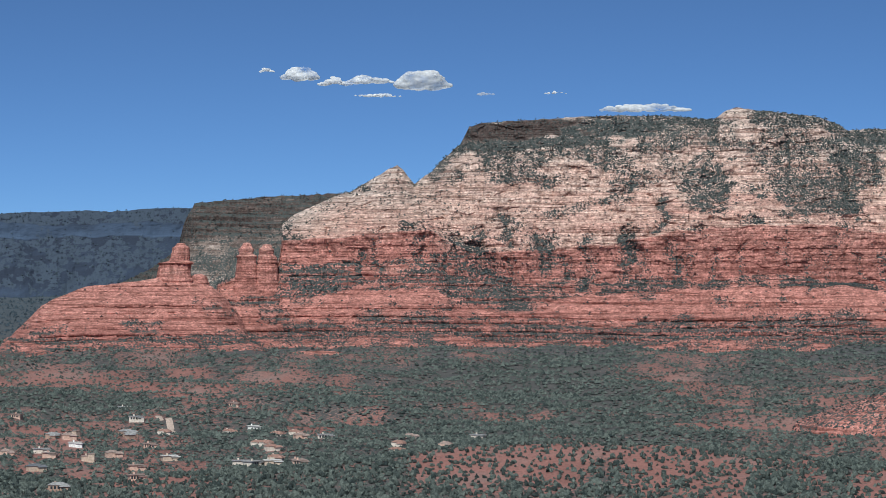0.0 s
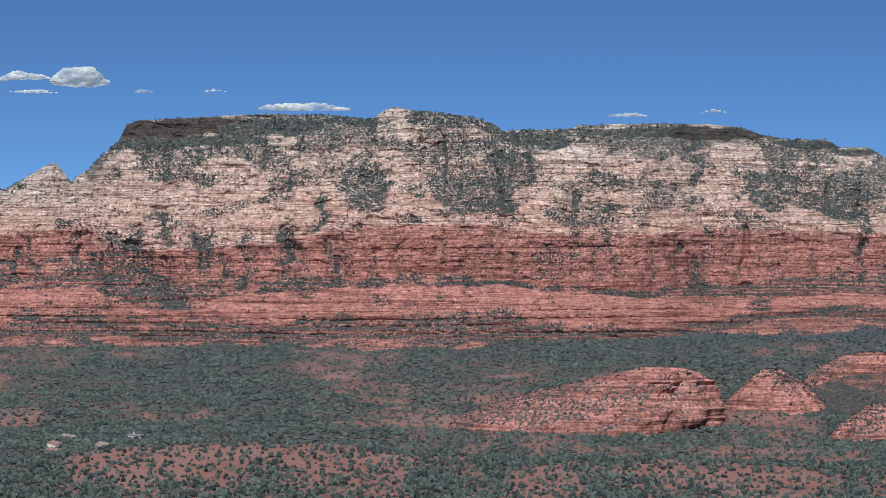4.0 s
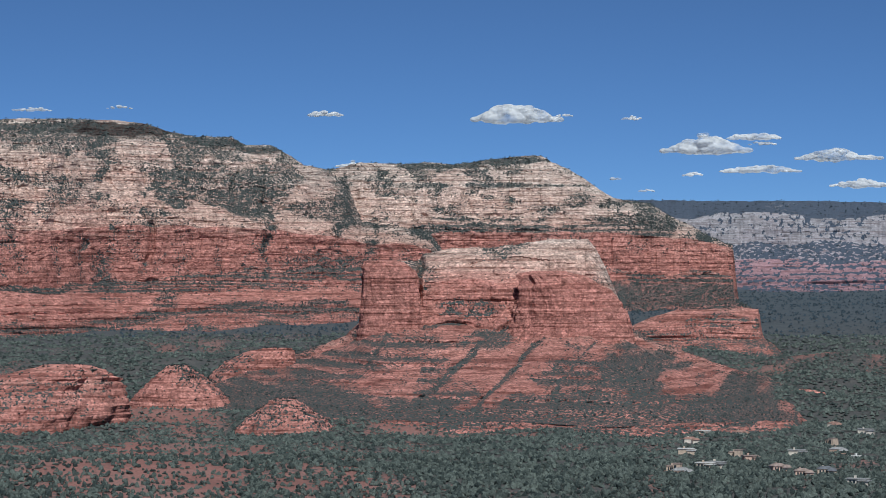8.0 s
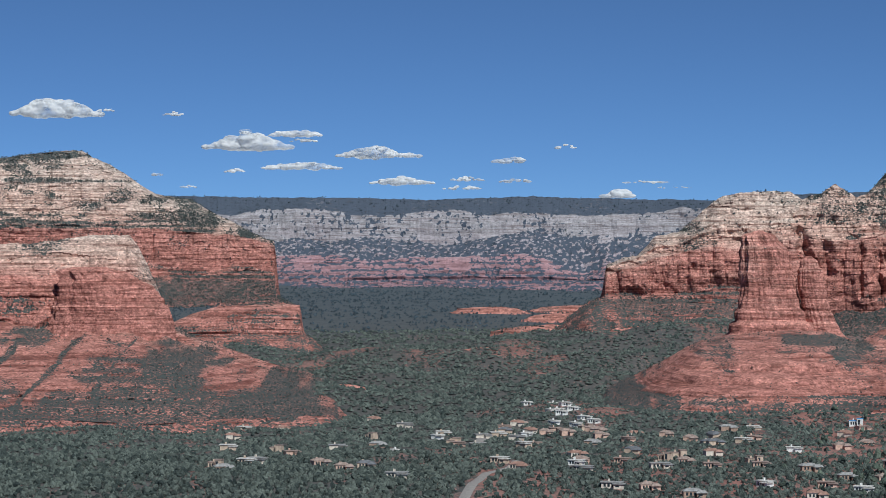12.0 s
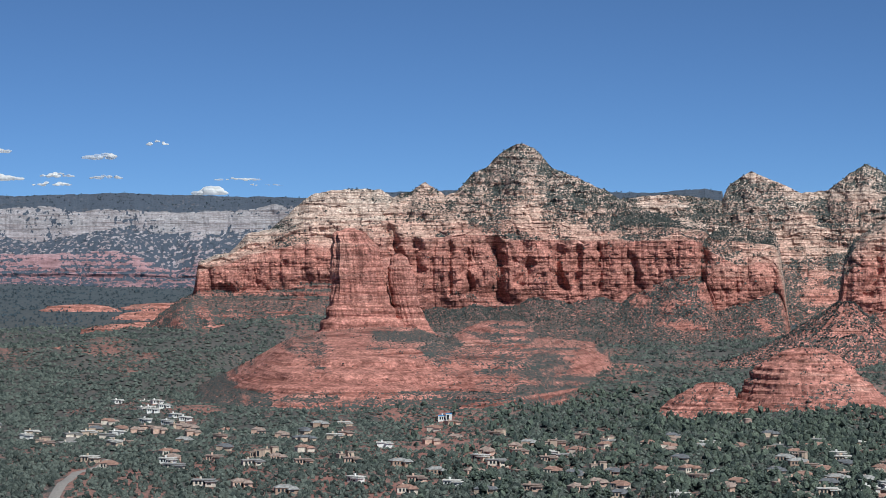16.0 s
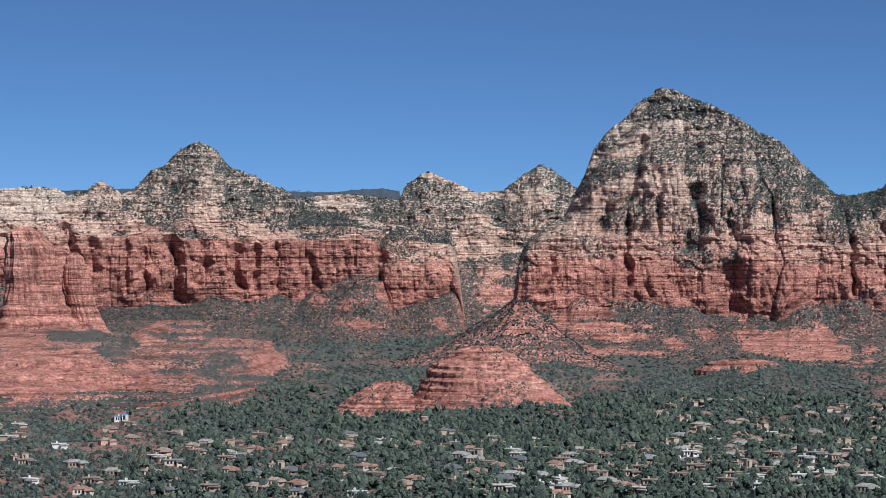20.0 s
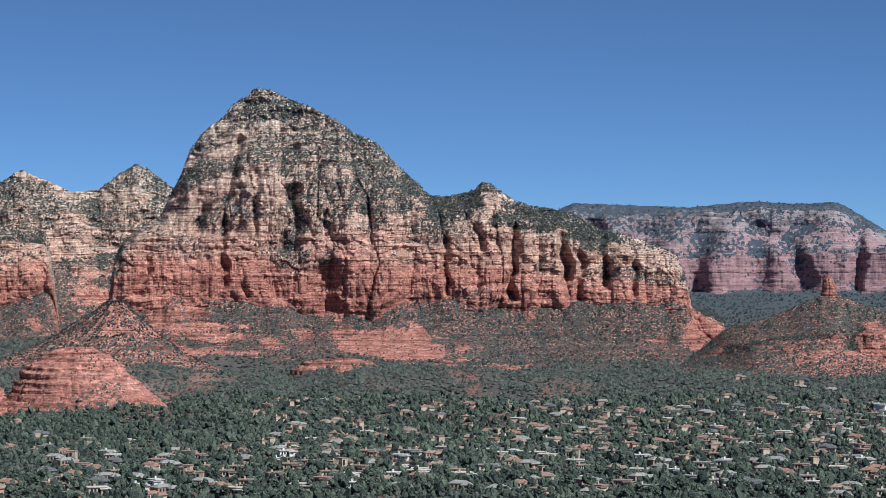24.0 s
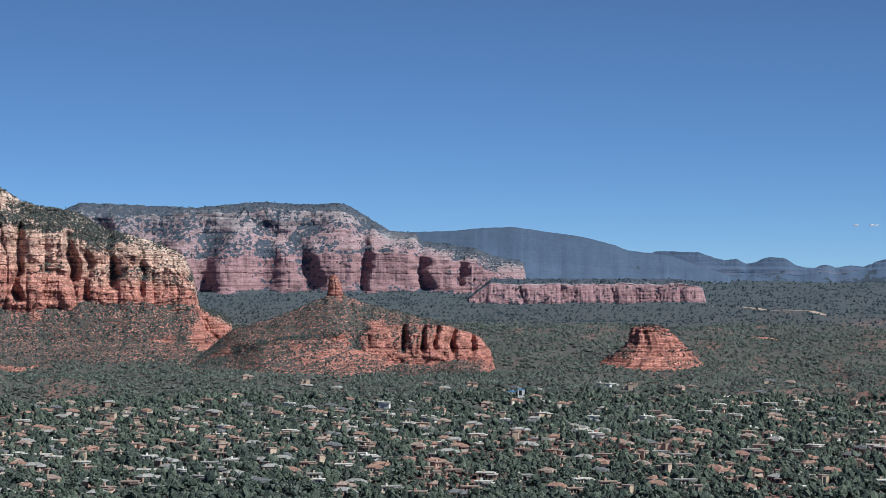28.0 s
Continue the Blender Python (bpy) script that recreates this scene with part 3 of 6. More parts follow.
def rock_tower(name, label, category, distance, levels, tones=(0.5, 1.0), squash=1.0, relief=3.0, ledge=7.0, material=None, green=0.12, seed=1, scrub=0, square=0.0, row_m=1.5, wobble=0.0, parts=("lower_layer", "upper_layer")):
    """A free-standing tower or dome: rings stacked from levels of height, heading and half width."""
    material = material or ROCK
    lv = np.array(levels)
    rows = int(np.clip((lv[-1, 0] - lv[0, 0] + 50) / row_m, 14, 120))
    around = int(np.clip(lv[:, 2].max() * 2.6, 40, 230))
    th = np.linspace(0, 2 * np.pi, around + 1)[None]
    z = np.linspace(lv[0, 0] - 50, lv[-1, 0], rows)[:, None]
    head = np.interp(z, lv[:, 0], lv[:, 1])
    r = np.interp(z, lv[:, 0], lv[:, 2]) + np.maximum(lv[0, 0] - z, 0) * 0.22
    if ledge:
        f, th_bed, bed = strata(th * lv[:, 2].mean(), z + 0 * th, ledge, seed + 9)
        hard = 0.3 + 0.9 * hashed(bed, 0 * bed, 0 * bed, seed + 10)
        slope = np.abs(np.gradient(r[:, 0]) / np.gradient(z[:, 0]))[:, None]
        r = r - (smooth(0.6, 1, f) - f + 0.25) * np.minimum(slope, 2.5) * th_bed * 0.8 * hard + 1.3 * (hard - 0.75) * np.minimum(1, r / 15)
    cx, cy = at(head, distance)
    ct, st = np.cos(th), np.sin(th)
    box = (np.abs(ct) ** 4 + np.abs(st) ** 4) ** -0.25
    rr = r * (1 + square * (box - 1)) * (1 + wobble * (fbm(ct * 1.3 + 9, st * 1.3 + 9, z / 45, 3, seed + 11) - 0.5))
    a = np.radians(lv[0, 1])
    px, py = ct * 40, st * 40
    girth = th * lv[:, 2].mean()
    bulge = 0.9 * (0.7 - np.abs(2 * fbm(px / 14 + seed, py / 14, z / 70, 3, seed) - 1)) + 0.3 * fbm(px / 5, py / 5, z / 16, 3, seed + 1)
    bulge = bulge + 0.45 * columns(girth, z, 21, seed + 5) + 0.2 * columns(girth, z, 8, seed + 6)
    crack = (fbm(px * 0 + seed, py * 0, z / 2.6, 2, seed + 2) - 0.5) * 0.9
    rr = np.maximum(rr + (relief * (bulge - 0.8) + crack) * np.minimum(1, r / 12), 0.4)
    lx, ly = rr * ct, rr * st * squash
    X = cx + lx * np.cos(a) + ly * np.sin(a)
    Y = cy - lx * np.sin(a) + ly * np.cos(a)
    Z = z + (fbm(lx / 7, ly / 7, z / 9, 2, seed + 3) - 0.5) * 1.6 + 0 * th
    X[:, -1], Y[:, -1], Z[:, -1] = X[:, 0], Y[:, 0], Z[:, 0]
    P = np.stack([X, Y, Z], -1)
    cap = np.broadcast_to(P[-1:].mean(1, keepdims=True) + (0, 0, 0.6), (1, around + 1, 3))
    P = np.concatenate([P, cap])
    s = np.linspace(0, 1, len(P))[:, None]
    T = tones[0] + (tones[1] - tones[0]) * s + (fbm(P[..., 0] / 40, P[..., 1] / 40, P[..., 2] / 12, 3, seed) - 0.5) * 0.8
    n = np.cross(np.gradient(P, axis=1), np.gradient(P, axis=0))
    flat = np.abs(n[..., 2]) / np.maximum(np.linalg.norm(n, axis=-1), 1e-6)
    cover = smooth(0.3, 0.75, flat)
    k = 1 - green
    G = (0.1 * green + 0.46 * smooth(k - 0.08, k + 0.1, 1.5 * fbm(P[..., 0] / 40, P[..., 1] / 40, P[..., 2] / 20, 4, seed + 6) - 0.25)) * (0.3 + 0.7 * cover)
    base = np.array((float(cx[0, 0]), float(cy[0, 0]), float(z[0, 0])))
    thing = new(name)
    thing.location = base
    cuts = [0] + [int(len(P) * (i + 1) / len(parts)) for i in range(len(parts))]
    for i, p in enumerate(parts):
        Q = P[cuts[i]:cuts[i + 1] + 1]
        ob = new(p, mesh_of(p, (Q - base).reshape(-1, 3), grid_faces(*Q.shape[:2]), material, [("tone", T[cuts[i]:cuts[i + 1] + 1]), ("green", G[cuts[i]:cuts[i + 1] + 1])]))
        ob.parent = thing
    tagged(thing, label, category)
    if scrub:
        rng = np.random.default_rng(seed)
        scrub = 3 * scrub
        w = ((G + 0.05) * (0.3 + cover)).ravel()
        pick = rng.choice(w.size, scrub, p=w / w.sum())
        crowns("scrub", P.reshape(-1, 3)[pick] + rng.uniform(-1, 1, (scrub, 3)) * (1, 1, 0), rng.uniform(0.8, 1.9, scrub) * distance / 3000, SHRUB, "dark green juniper scrub growing on rock ledges", "scrub", 0.95, 3, seed)
    return thing


# ---- the far country ----
# canyon wall, plateau, mountain, buttes and both mesas carry the painted haze colours
CANYON_RIM_FOOT = [(-11.1, 22.6), (-5.37, 21.1)]
CANYON_RIM_SLOPE = [(-11.1, 131.2), (-5.37, 131.3)]
CANYON_RIM_BASE = [(-11.11, 198.5), (-8.39, 203.7), (-5.37, 205.4)]
CANYON_RIM_CLIFF = [(-11.11, 223.4), (-8.39, 227.6), (-5.37, 229.5)]
CANYON_RIM_SKY = [(-11.11, 244.1), (-8.39, 253.1), (-7.74, 251.0), (-6.82, 258.1), (-6.03, 258.4), (-5.37, 255.1)]
rock_mass("canyon_wall", "far dark forested canyon wall with a haze-tinted cliff band", "canyon wall", 4750, [0, 100, 160, 170, 190], [CANYON_RIM_FOOT, CANYON_RIM_SLOPE, CANYON_RIM_BASE, CANYON_RIM_CLIFF, CANYON_RIM_SKY],
          ["foot_slope", "upper_slope", "cliff_band", "forested_top"], [(3.6, 4.0), (3.9, 4), (3.3, 3.6), (4, 4)], [14, 14, 9, 6], [0, 0, 8, 0], [0.6, 0.7, 0.35, 1.2], DEEP_HAZE_ROCK, 1500, 0.06, 0, 4, 1.5, 3, HAZED_SHRUB)
DARK_RIDGE_FOOT = [(-9.55, 35.3), (-8.91, 40.2), (-6.81, 49.8), (-0.85, 49.3)]
DARK_RIDGE_SLOPE = [(-9.55, 38.5), (-7.73, 79.1), (-6.82, 109.8), (-6.22, 132.4), (-6.08, 140.7), (-5.83, 161.3), (-5.1, 171.6), (-0.85, 171.8)]
DARK_RIDGE_SKY = [(-9.55, 41.2), (-7.73, 101.3), (-6.82, 136.8), (-6.23, 172.5), (-6.08, 222.8), (-5.83, 255.3), (-5.1, 261.8), (-4.05, 268.3), (-2.58, 274.8), (-0.85, 278.1)]
rock_mass("dark_ridge", "dark scrub-covered ridge with a steep bluff end", "ridge", 4350, [0, 100, 180], [DARK_RIDGE_FOOT, DARK_RIDGE_SLOPE, DARK_RIDGE_SKY],
          ["lower_slope", "upper_slope"], [(3.3, 3.7), (3.7, 4)], [18, 14], [0, 9], [0.8, 0.74], ROCK, 3500, 0.05, 0, 3, 2, 4)
FAR_RIM_FOOT = [(23.9, 88.7), (34.92, 88.6), (36.08, 86.7), (36.51, 88.7), (37.78, 86.5), (37.82, 88.8), (39.1, 86.4), (39.25, 88.9), (41.08, 86.3), (49.06, 86.4)]
FAR_RIM_RED = [(23.9, 137.8), (26.28, 137.9), (28.4, 140.1), (30.53, 149.0), (32.4, 140.1), (34.92, 137.9), (36.08, 119.1), (36.51, 135.6), (37.78, 126.6), (37.82, 134.0), (39.26, 132.2), (41.08, 141.1), (49.06, 141.1)]
FAR_RIM_SLOPE = [(23.9, 177.0), (28.4, 177.4), (30.53, 171.8), (32.4, 177.4), (34.92, 182.8), (36.08, 180.0), (36.51, 182.6), (37.78, 178.3), (37.82, 182.5), (39.1, 177.0), (39.26, 182.2), (41.08, 175.0), (49.06, 174.9)]
FAR_RIM_WHITE = [(23.9, 229.6), (30.53, 230.3), (32.4, 228.0), (34.92, 232.2), (36.08, 227.9), (36.51, 231.9), (37.78, 229.8), (39.09, 231.3), (39.26, 229.0), (42.67, 235.8), (49.06, 235.6)]
FAR_RIM_SKY = [(23.9, 260.1), (26.28, 264.0), (28.4, 260.9), (30.53, 261.0), (32.4, 256.3), (34.92, 263.9), (36.08, 259.3), (36.51, 260.2), (37.78, 255.3), (37.82, 257.5), (39.09, 254.5), (41.08, 266.3), (42.67, 271.0), (47.47, 264.2), (47.87, 269.8), (48.53, 271.9), (49.06, 266.2)]
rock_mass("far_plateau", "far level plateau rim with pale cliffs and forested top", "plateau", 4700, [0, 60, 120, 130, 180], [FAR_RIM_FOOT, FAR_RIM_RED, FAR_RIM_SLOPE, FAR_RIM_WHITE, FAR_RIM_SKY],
          ["red_band", "scrub_slope", "fluted_pale_cliff", "forested_top"], [(0.3, 1.0), (1.9, 2.6), (2.6, 3.0), (3.9, 4)], [12, 14, 12, 3], [10, 0, 0, 0], [0.62, 0.9, 0.58, 1.2], HAZED_ROCK, 3500, 0.045, 30, 3, 1.5, 5, HAZED_SHRUB)
FAR_MOUNTAIN_FOOT = [(69.22, 73.8), (77.85, 74.1)]
FAR_MOUNTAIN_SLOPE = [(69.22, 118.2), (71.22, 129.4), (72.69, 129.4), (73.35, 123.8), (74.41, 118.2), (75.34, 109.2), (76.27, 104.8), (77.85, 91.4)]
FAR_MOUNTAIN_SKY = [(69.22, 175.1), (70.35, 185.4), (71.22, 187.7), (71.89, 193.4), (72.69, 195.6), (74.41, 173.9), (75.08, 158.0), (75.34, 148.9), (76.27, 138.6), (77.85, 97.8)]
rock_mass("far_mountain", "remote sloping mountain tinted blue-grey with haze", "mountain", 4780, [0, 60, 120], [FAR_MOUNTAIN_FOOT, FAR_MOUNTAIN_SLOPE, FAR_MOUNTAIN_SKY],
          ["lower_slope", "upper_slope"], [(2.0, 2.4), (2.4, 2.9)], [0.4, 0.4], [0, 0], [0.1, 0.12], DEEP_HAZE_ROCK, 0, 0.06, 0, 4, 1, 6)
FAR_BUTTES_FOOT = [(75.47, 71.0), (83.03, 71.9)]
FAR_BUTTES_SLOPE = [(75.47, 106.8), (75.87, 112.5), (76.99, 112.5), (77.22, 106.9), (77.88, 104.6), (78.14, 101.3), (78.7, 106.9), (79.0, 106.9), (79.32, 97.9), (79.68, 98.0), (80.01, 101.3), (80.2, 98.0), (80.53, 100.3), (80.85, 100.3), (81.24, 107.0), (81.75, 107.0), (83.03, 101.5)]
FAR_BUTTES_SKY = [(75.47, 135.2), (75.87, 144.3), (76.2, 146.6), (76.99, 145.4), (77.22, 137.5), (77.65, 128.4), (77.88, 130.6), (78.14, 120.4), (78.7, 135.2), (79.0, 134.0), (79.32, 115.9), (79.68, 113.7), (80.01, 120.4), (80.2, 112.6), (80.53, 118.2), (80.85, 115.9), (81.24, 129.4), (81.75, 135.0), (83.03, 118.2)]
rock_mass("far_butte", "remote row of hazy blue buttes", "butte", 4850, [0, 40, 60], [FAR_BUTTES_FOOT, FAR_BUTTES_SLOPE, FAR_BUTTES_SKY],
          ["lower_slope", "cliff"], [(2.2, 2.4), (1.8, 2.4)], [2, 3], [0, 8], [0.4, 0.2], DEEP_HAZE_ROCK, 0, 0.05, 0, 3, 2, 7)
FAR_MESA_FOOT = [(61.58, 23.4), (73.06, 22.1)]
FAR_MESA_BASE = [(61.58, 81.7), (62.49, 81.6), (65.24, 76.1), (72.88, 75.9), (73.06, 65.3)]
FAR_MESA_RED = [(61.58, 134.1), (62.23, 134.1), (62.49, 128.8), (65.24, 128.9), (68.62, 131.1), (69.22, 134.3), (69.75, 139.6), (70.35, 141.7), (70.53, 139.6), (71.75, 134.3), (72.15, 118.3), (72.88, 97.0), (73.06, 81.0)]
FAR_MESA_TAN = [(61.58, 182.4), (62.49, 198.7), (65.24, 193.7), (68.62, 199.5), (69.75, 177.9), (70.35, 172.4), (70.53, 159.4), (71.75, 145.3), (72.15, 129.1), (72.89, 118.3), (73.06, 85.8)]
FAR_MESA_SKY = [(61.58, 204.5), (62.49, 238.3), (65.24, 229.2), (66.43, 239.2), (66.83, 240.4), (67.76, 236.1), (68.62, 238.4), (68.85, 230.8), (69.75, 186.0), (70.35, 181.6), (70.53, 165.2), (71.75, 152.1), (72.15, 137.9), (72.89, 125.9), (73.06, 89.8)]
FAR_MESA_TAN = [(h, z - min(13.0, 0.12 * (z - 80) + 2)) for h, z in FAR_MESA_SKY]
FAR_MESA_GULLIES = [(h0, 205, h1, z1, half, deep, 0.4) for h0, h1, z1, half, deep in ((64.3, 63.9, 60, 44, 40), (65.9, 65.5, 50, 36, 40), (66.9, 66.6, 60, 24, 26), (67.9, 67.6, 60, 28, 30), (69.3, 69.1, 70, 15, 30), (62.9, 62.8, 60, 24, 40), (70.6, 70.5, 70, 12, 24), (71.4, 71.4, 80, 10, 24))]
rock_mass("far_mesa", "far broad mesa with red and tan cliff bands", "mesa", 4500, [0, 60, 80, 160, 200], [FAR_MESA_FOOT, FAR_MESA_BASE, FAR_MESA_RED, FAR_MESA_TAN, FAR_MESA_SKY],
          ["red_slope", "red_cliff", "tan_cliff", "dark_top"], [(0.2, 0.8), (0.5, 1.0), (1.1, 2.0), (3.5, 4.0)], [9, 10, 10, 3], [12, 0, 14, 0], [0.62, 0.3, 0.62, 0.85], HAZED_ROCK, 2600, 0.042, 40, 2.4, 1.5, 8, HAZED_SHRUB, FAR_MESA_GULLIES)
TABLE_MESA_FOOT = [(71.49, 27.5), (73.88, 27.6), (74.15, 24.7), (76.53, 29.9), (77.03, 34.9), (77.27, 39.8)]
TABLE_MESA_BASE = [(71.49, 48.6), (72.13, 58.6), (73.88, 48.7), (74.15, 38.7), (76.53, 43.9), (77.03, 56.9), (77.27, 56.9)]
TABLE_MESA_CLIFF = [(71.49, 52.2), (72.13, 85.3), (73.88, 86.4), (74.15, 85.4), (76.53, 84.5), (77.03, 78.5), (77.27, 59.6)]
TABLE_MESA_SKY = [(71.49, 53.9), (72.13, 94.2), (76.53, 94.3), (77.03, 87.4), (77.27, 61.3)]
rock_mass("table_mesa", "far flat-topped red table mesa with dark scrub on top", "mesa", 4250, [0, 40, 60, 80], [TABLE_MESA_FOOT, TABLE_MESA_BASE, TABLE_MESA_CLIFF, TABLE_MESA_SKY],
          ["red_slope", "red_cliff", "dark_top"], [(0.2, 0.6), (0.5, 1.1), (3.6, 4)], [14, 20, 8], [0, 0, 0], [0.75, 0.25, 1.0], HAZED_ROCK, 1500, 0.04, 30, 2, 0.8, 9, HAZED_SHRUB)

# ---- the long mesa ----
EAST_MESA_FOOT = [(18.74, 47.7), (20.07, 47.6), (26.05, 56.9), (27.9, 66.2), (28.93, 66.4)]
EAST_MESA_LEDGE = [(18.74, 102.2), (26.85, 102.3), (27.9, 97.6), (28.8, 97.6), (28.93, 88.3)]
EAST_MESA_BASE = [(18.74, 130.6), (25.66, 130.6), (27.9, 123.0), (28.8, 117.3), (28.93, 102.2)]
EAST_MESA_RED = [(18.74, 173.7), (19.4, 173.7), (20.06, 178.5), (21.13, 183.3), (22.2, 186.2), (25.26, 186.1), (27.25, 178.3), (27.91, 173.5), (28.8, 157.2), (28.93, 111.6)]
EAST_MESA_MID = [(18.73, 203.2), (19.4, 203.3), (20.06, 208.1), (21.13, 208.2), (23.26, 213.0), (24.53, 212.9), (25.26, 210.0), (25.66, 206.1), (26.05, 198.3), (26.85, 193.4), (27.91, 180.8), (28.3, 169.2), (28.8, 159.5), (28.93, 112.5)]
EAST_MESA_CAP = [(18.73, 253.4), (20.06, 273.2), (21.13, 278.2), (24.13, 285.9), (24.93, 273.1), (25.66, 238.7), (26.05, 228.8), (26.85, 214.0), (27.91, 187.5), (28.3, 172.8), (28.8, 162.1), (28.93, 113.3)]
EAST_MESA_SKY = [(18.73, 290.1), (20.06, 311.2), (21.13, 309.3), (21.66, 311.3), (22.2, 307.3), (23.26, 318.2), (24.13, 324.1), (24.35, 321.1), (24.53, 312.1), (24.93, 300.1), (25.26, 285.2), (25.66, 264.2), (26.05, 247.3), (26.85, 238.2), (27.25, 220.3), (27.91, 196.4), (28.3, 178.5), (28.8, 164.6), (28.93, 114.2)]
EAST_MESA_PATCHES = [(23.4, 313.0, 1.0, 8.0, 3.5, 0.95), (21.8, 304.0, 0.8, 5.0, 3.4, 0.9), (22.86, 193.0, 1.73, 8.0, -1, 0.9), (19.0, 267.0, 0.53, 25.0, -1, 0.7), (23.93, 268.0, 1.2, 4.0, 3.4, 0.8), (21.4, 268.0, 1.07, 4.0, 3.4, 0.7), (28.17, 175.0, 0.4, 6.0, -1, 0.7)]
rock_mass("east_mesa", "grey and tan layered mesa over a red cliff base", "mesa", 3950, [0, 110, 150, 165, 210, 270, 330], [EAST_MESA_FOOT, EAST_MESA_LEDGE, EAST_MESA_BASE, EAST_MESA_RED, EAST_MESA_MID, EAST_MESA_CAP, EAST_MESA_SKY],
          ["talus", "bench", "red_cliff", "tan_ledge", "tan_cliff", "grey_layer"], [(0.3, 0.7), (0.5, 0.9), (0.3, 1.0), (1.7, 2.2), (2.1, 2.7), (2.7, 3.1)], [14, 14, 24, 22, 34, 20], [0, 7, 0, 8, 12, 7], [0.75, 0.7, 0.2, 0.55, 0.42, 0.5], ROCK, 11000, 0.04, 40, 2.2, 1.5, 12, None, (), EAST_MESA_PATCHES, 250)
MESA_FOOT = [(-5.43, 31.0), (-4.9, 32.5), (-3.18, 32.3), (-0.68, 34.6), (1.54, 30.6), (4.07, 27.6), (6.84, 24.7), (8.8, 24.4), (10.5, 21.7), (11.27, 21.7), (13.16, 27.5), (15.49, 52.0), (17.0, 60.3), (19.75, 60.7), (20.07, 55.9), (22.6, 55.8)]
MESA_LEDGE = [(-5.43, 78.4), (-4.9, 74.2), (-3.98, 74.1), (-3.86, 78.3), (-3.78, 86.7), (-2.45, 95.0), (-1.08, 101.7), (-0.25, 101.7), (0.21, 86.6), (0.61, 78.2), (0.88, 74.0), (1.54, 74.1), (2.88, 86.6), (4.07, 95.0), (6.34, 101.8), (6.84, 101.8), (8.8, 105.2), (9.45, 105.2), (10.5, 95.9), (11.27, 91.7), (13.16, 87.5), (17.0, 87.7), (19.23, 93.7), (19.75, 93.7), (20.07, 89.2), (21.66, 85.8), (22.2, 79.1), (22.6, 70.7)]
MESA_BASE = [(-5.43, 99.0), (-4.9, 107.4), (-3.98, 118.4), (-3.86, 137.0), (-3.78, 141.2), (-2.45, 147.1), (-1.65, 147.1), (-1.08, 148.8), (-0.25, 145.5), (0.21, 120.1), (0.61, 111.6), (1.55, 111.6), (2.88, 120.1), (4.07, 121.8), (9.45, 123.4), (10.5, 112.5), (11.27, 108.3), (13.16, 110.0), (15.09, 118.5), (15.49, 125.2), (17.0, 126.9), (18.71, 137.8), (19.23, 140.2), (19.75, 140.2), (20.06, 136.2), (21.66, 129.4), (22.2, 104.0), (22.6, 87.1)]
MESA_RED = [(-5.43, 103.2), (-4.9, 116.7), (-3.98, 132.8), (-3.86, 142.1), (-3.78, 175.1), (-2.45, 175.2), (-2.12, 179.5), (-1.65, 183.7), (-1.08, 186.3), (-0.68, 186.3), (-0.25, 188.0), (0.21, 171.0), (0.61, 158.3), (0.88, 156.6), (2.88, 162.5), (4.07, 169.2), (5.53, 187.7), (6.34, 191.8), (7.5, 195.8), (8.81, 195.6), (9.46, 193.8), (10.5, 180.4), (11.27, 180.4), (13.16, 182.9), (15.09, 188.7), (17.01, 186.8), (17.95, 182.5), (19.23, 171.4), (19.76, 168.8), (20.06, 161.7), (20.86, 161.7), (21.66, 154.9), (22.2, 116.7), (22.6, 91.3)]
MESA_MID = [(-5.43, 104.5), (-4.9, 118.3), (-3.98, 135.6), (-3.86, 145.2), (-3.78, 187.6), (-2.45, 211.1), (-2.12, 215.4), (-1.65, 224.1), (-1.08, 232.8), (-0.68, 224.2), (0.61, 250.2), (0.88, 258.9), (6.35, 258.1), (6.85, 266.5), (7.5, 266.3), (8.81, 261.6), (9.46, 257.0), (10.5, 255.5), (11.27, 251.2), (13.16, 255.4), (14.36, 250.9), (15.09, 246.5), (15.49, 242.1), (17.01, 228.8), (17.95, 215.7), (18.71, 211.2), (19.76, 193.9), (20.06, 177.4), (20.86, 174.8), (21.66, 166.1), (22.2, 122.7), (22.6, 93.2)]
MESA_CAP = [(-5.43, 106.0), (-4.9, 119.2), (-3.98, 138.5), (-3.86, 147.3), (-3.78, 195.7), (-3.51, 206.3), (-3.18, 212.5), (-2.45, 230.2), (-2.12, 236.4), (-1.65, 252.3), (-1.08, 269.9), (-0.68, 247.9), (-0.25, 261.1), (0.21, 296.4), (0.61, 315.8), (0.88, 318.5), (1.55, 321.1), (2.88, 324.4), (4.07, 331.2), (5.53, 343.9), (6.35, 352.3), (6.85, 354.7), (7.5, 354.4), (8.81, 346.7), (9.46, 328.8), (10.5, 317.7), (13.16, 317.5), (14.36, 314.7), (15.09, 310.1), (15.49, 305.6), (17.01, 292.0), (17.95, 278.5), (18.71, 260.8), (19.76, 225.5), (20.06, 187.1), (20.86, 182.7), (21.66, 173.9), (22.2, 127.2), (22.6, 94.6)]
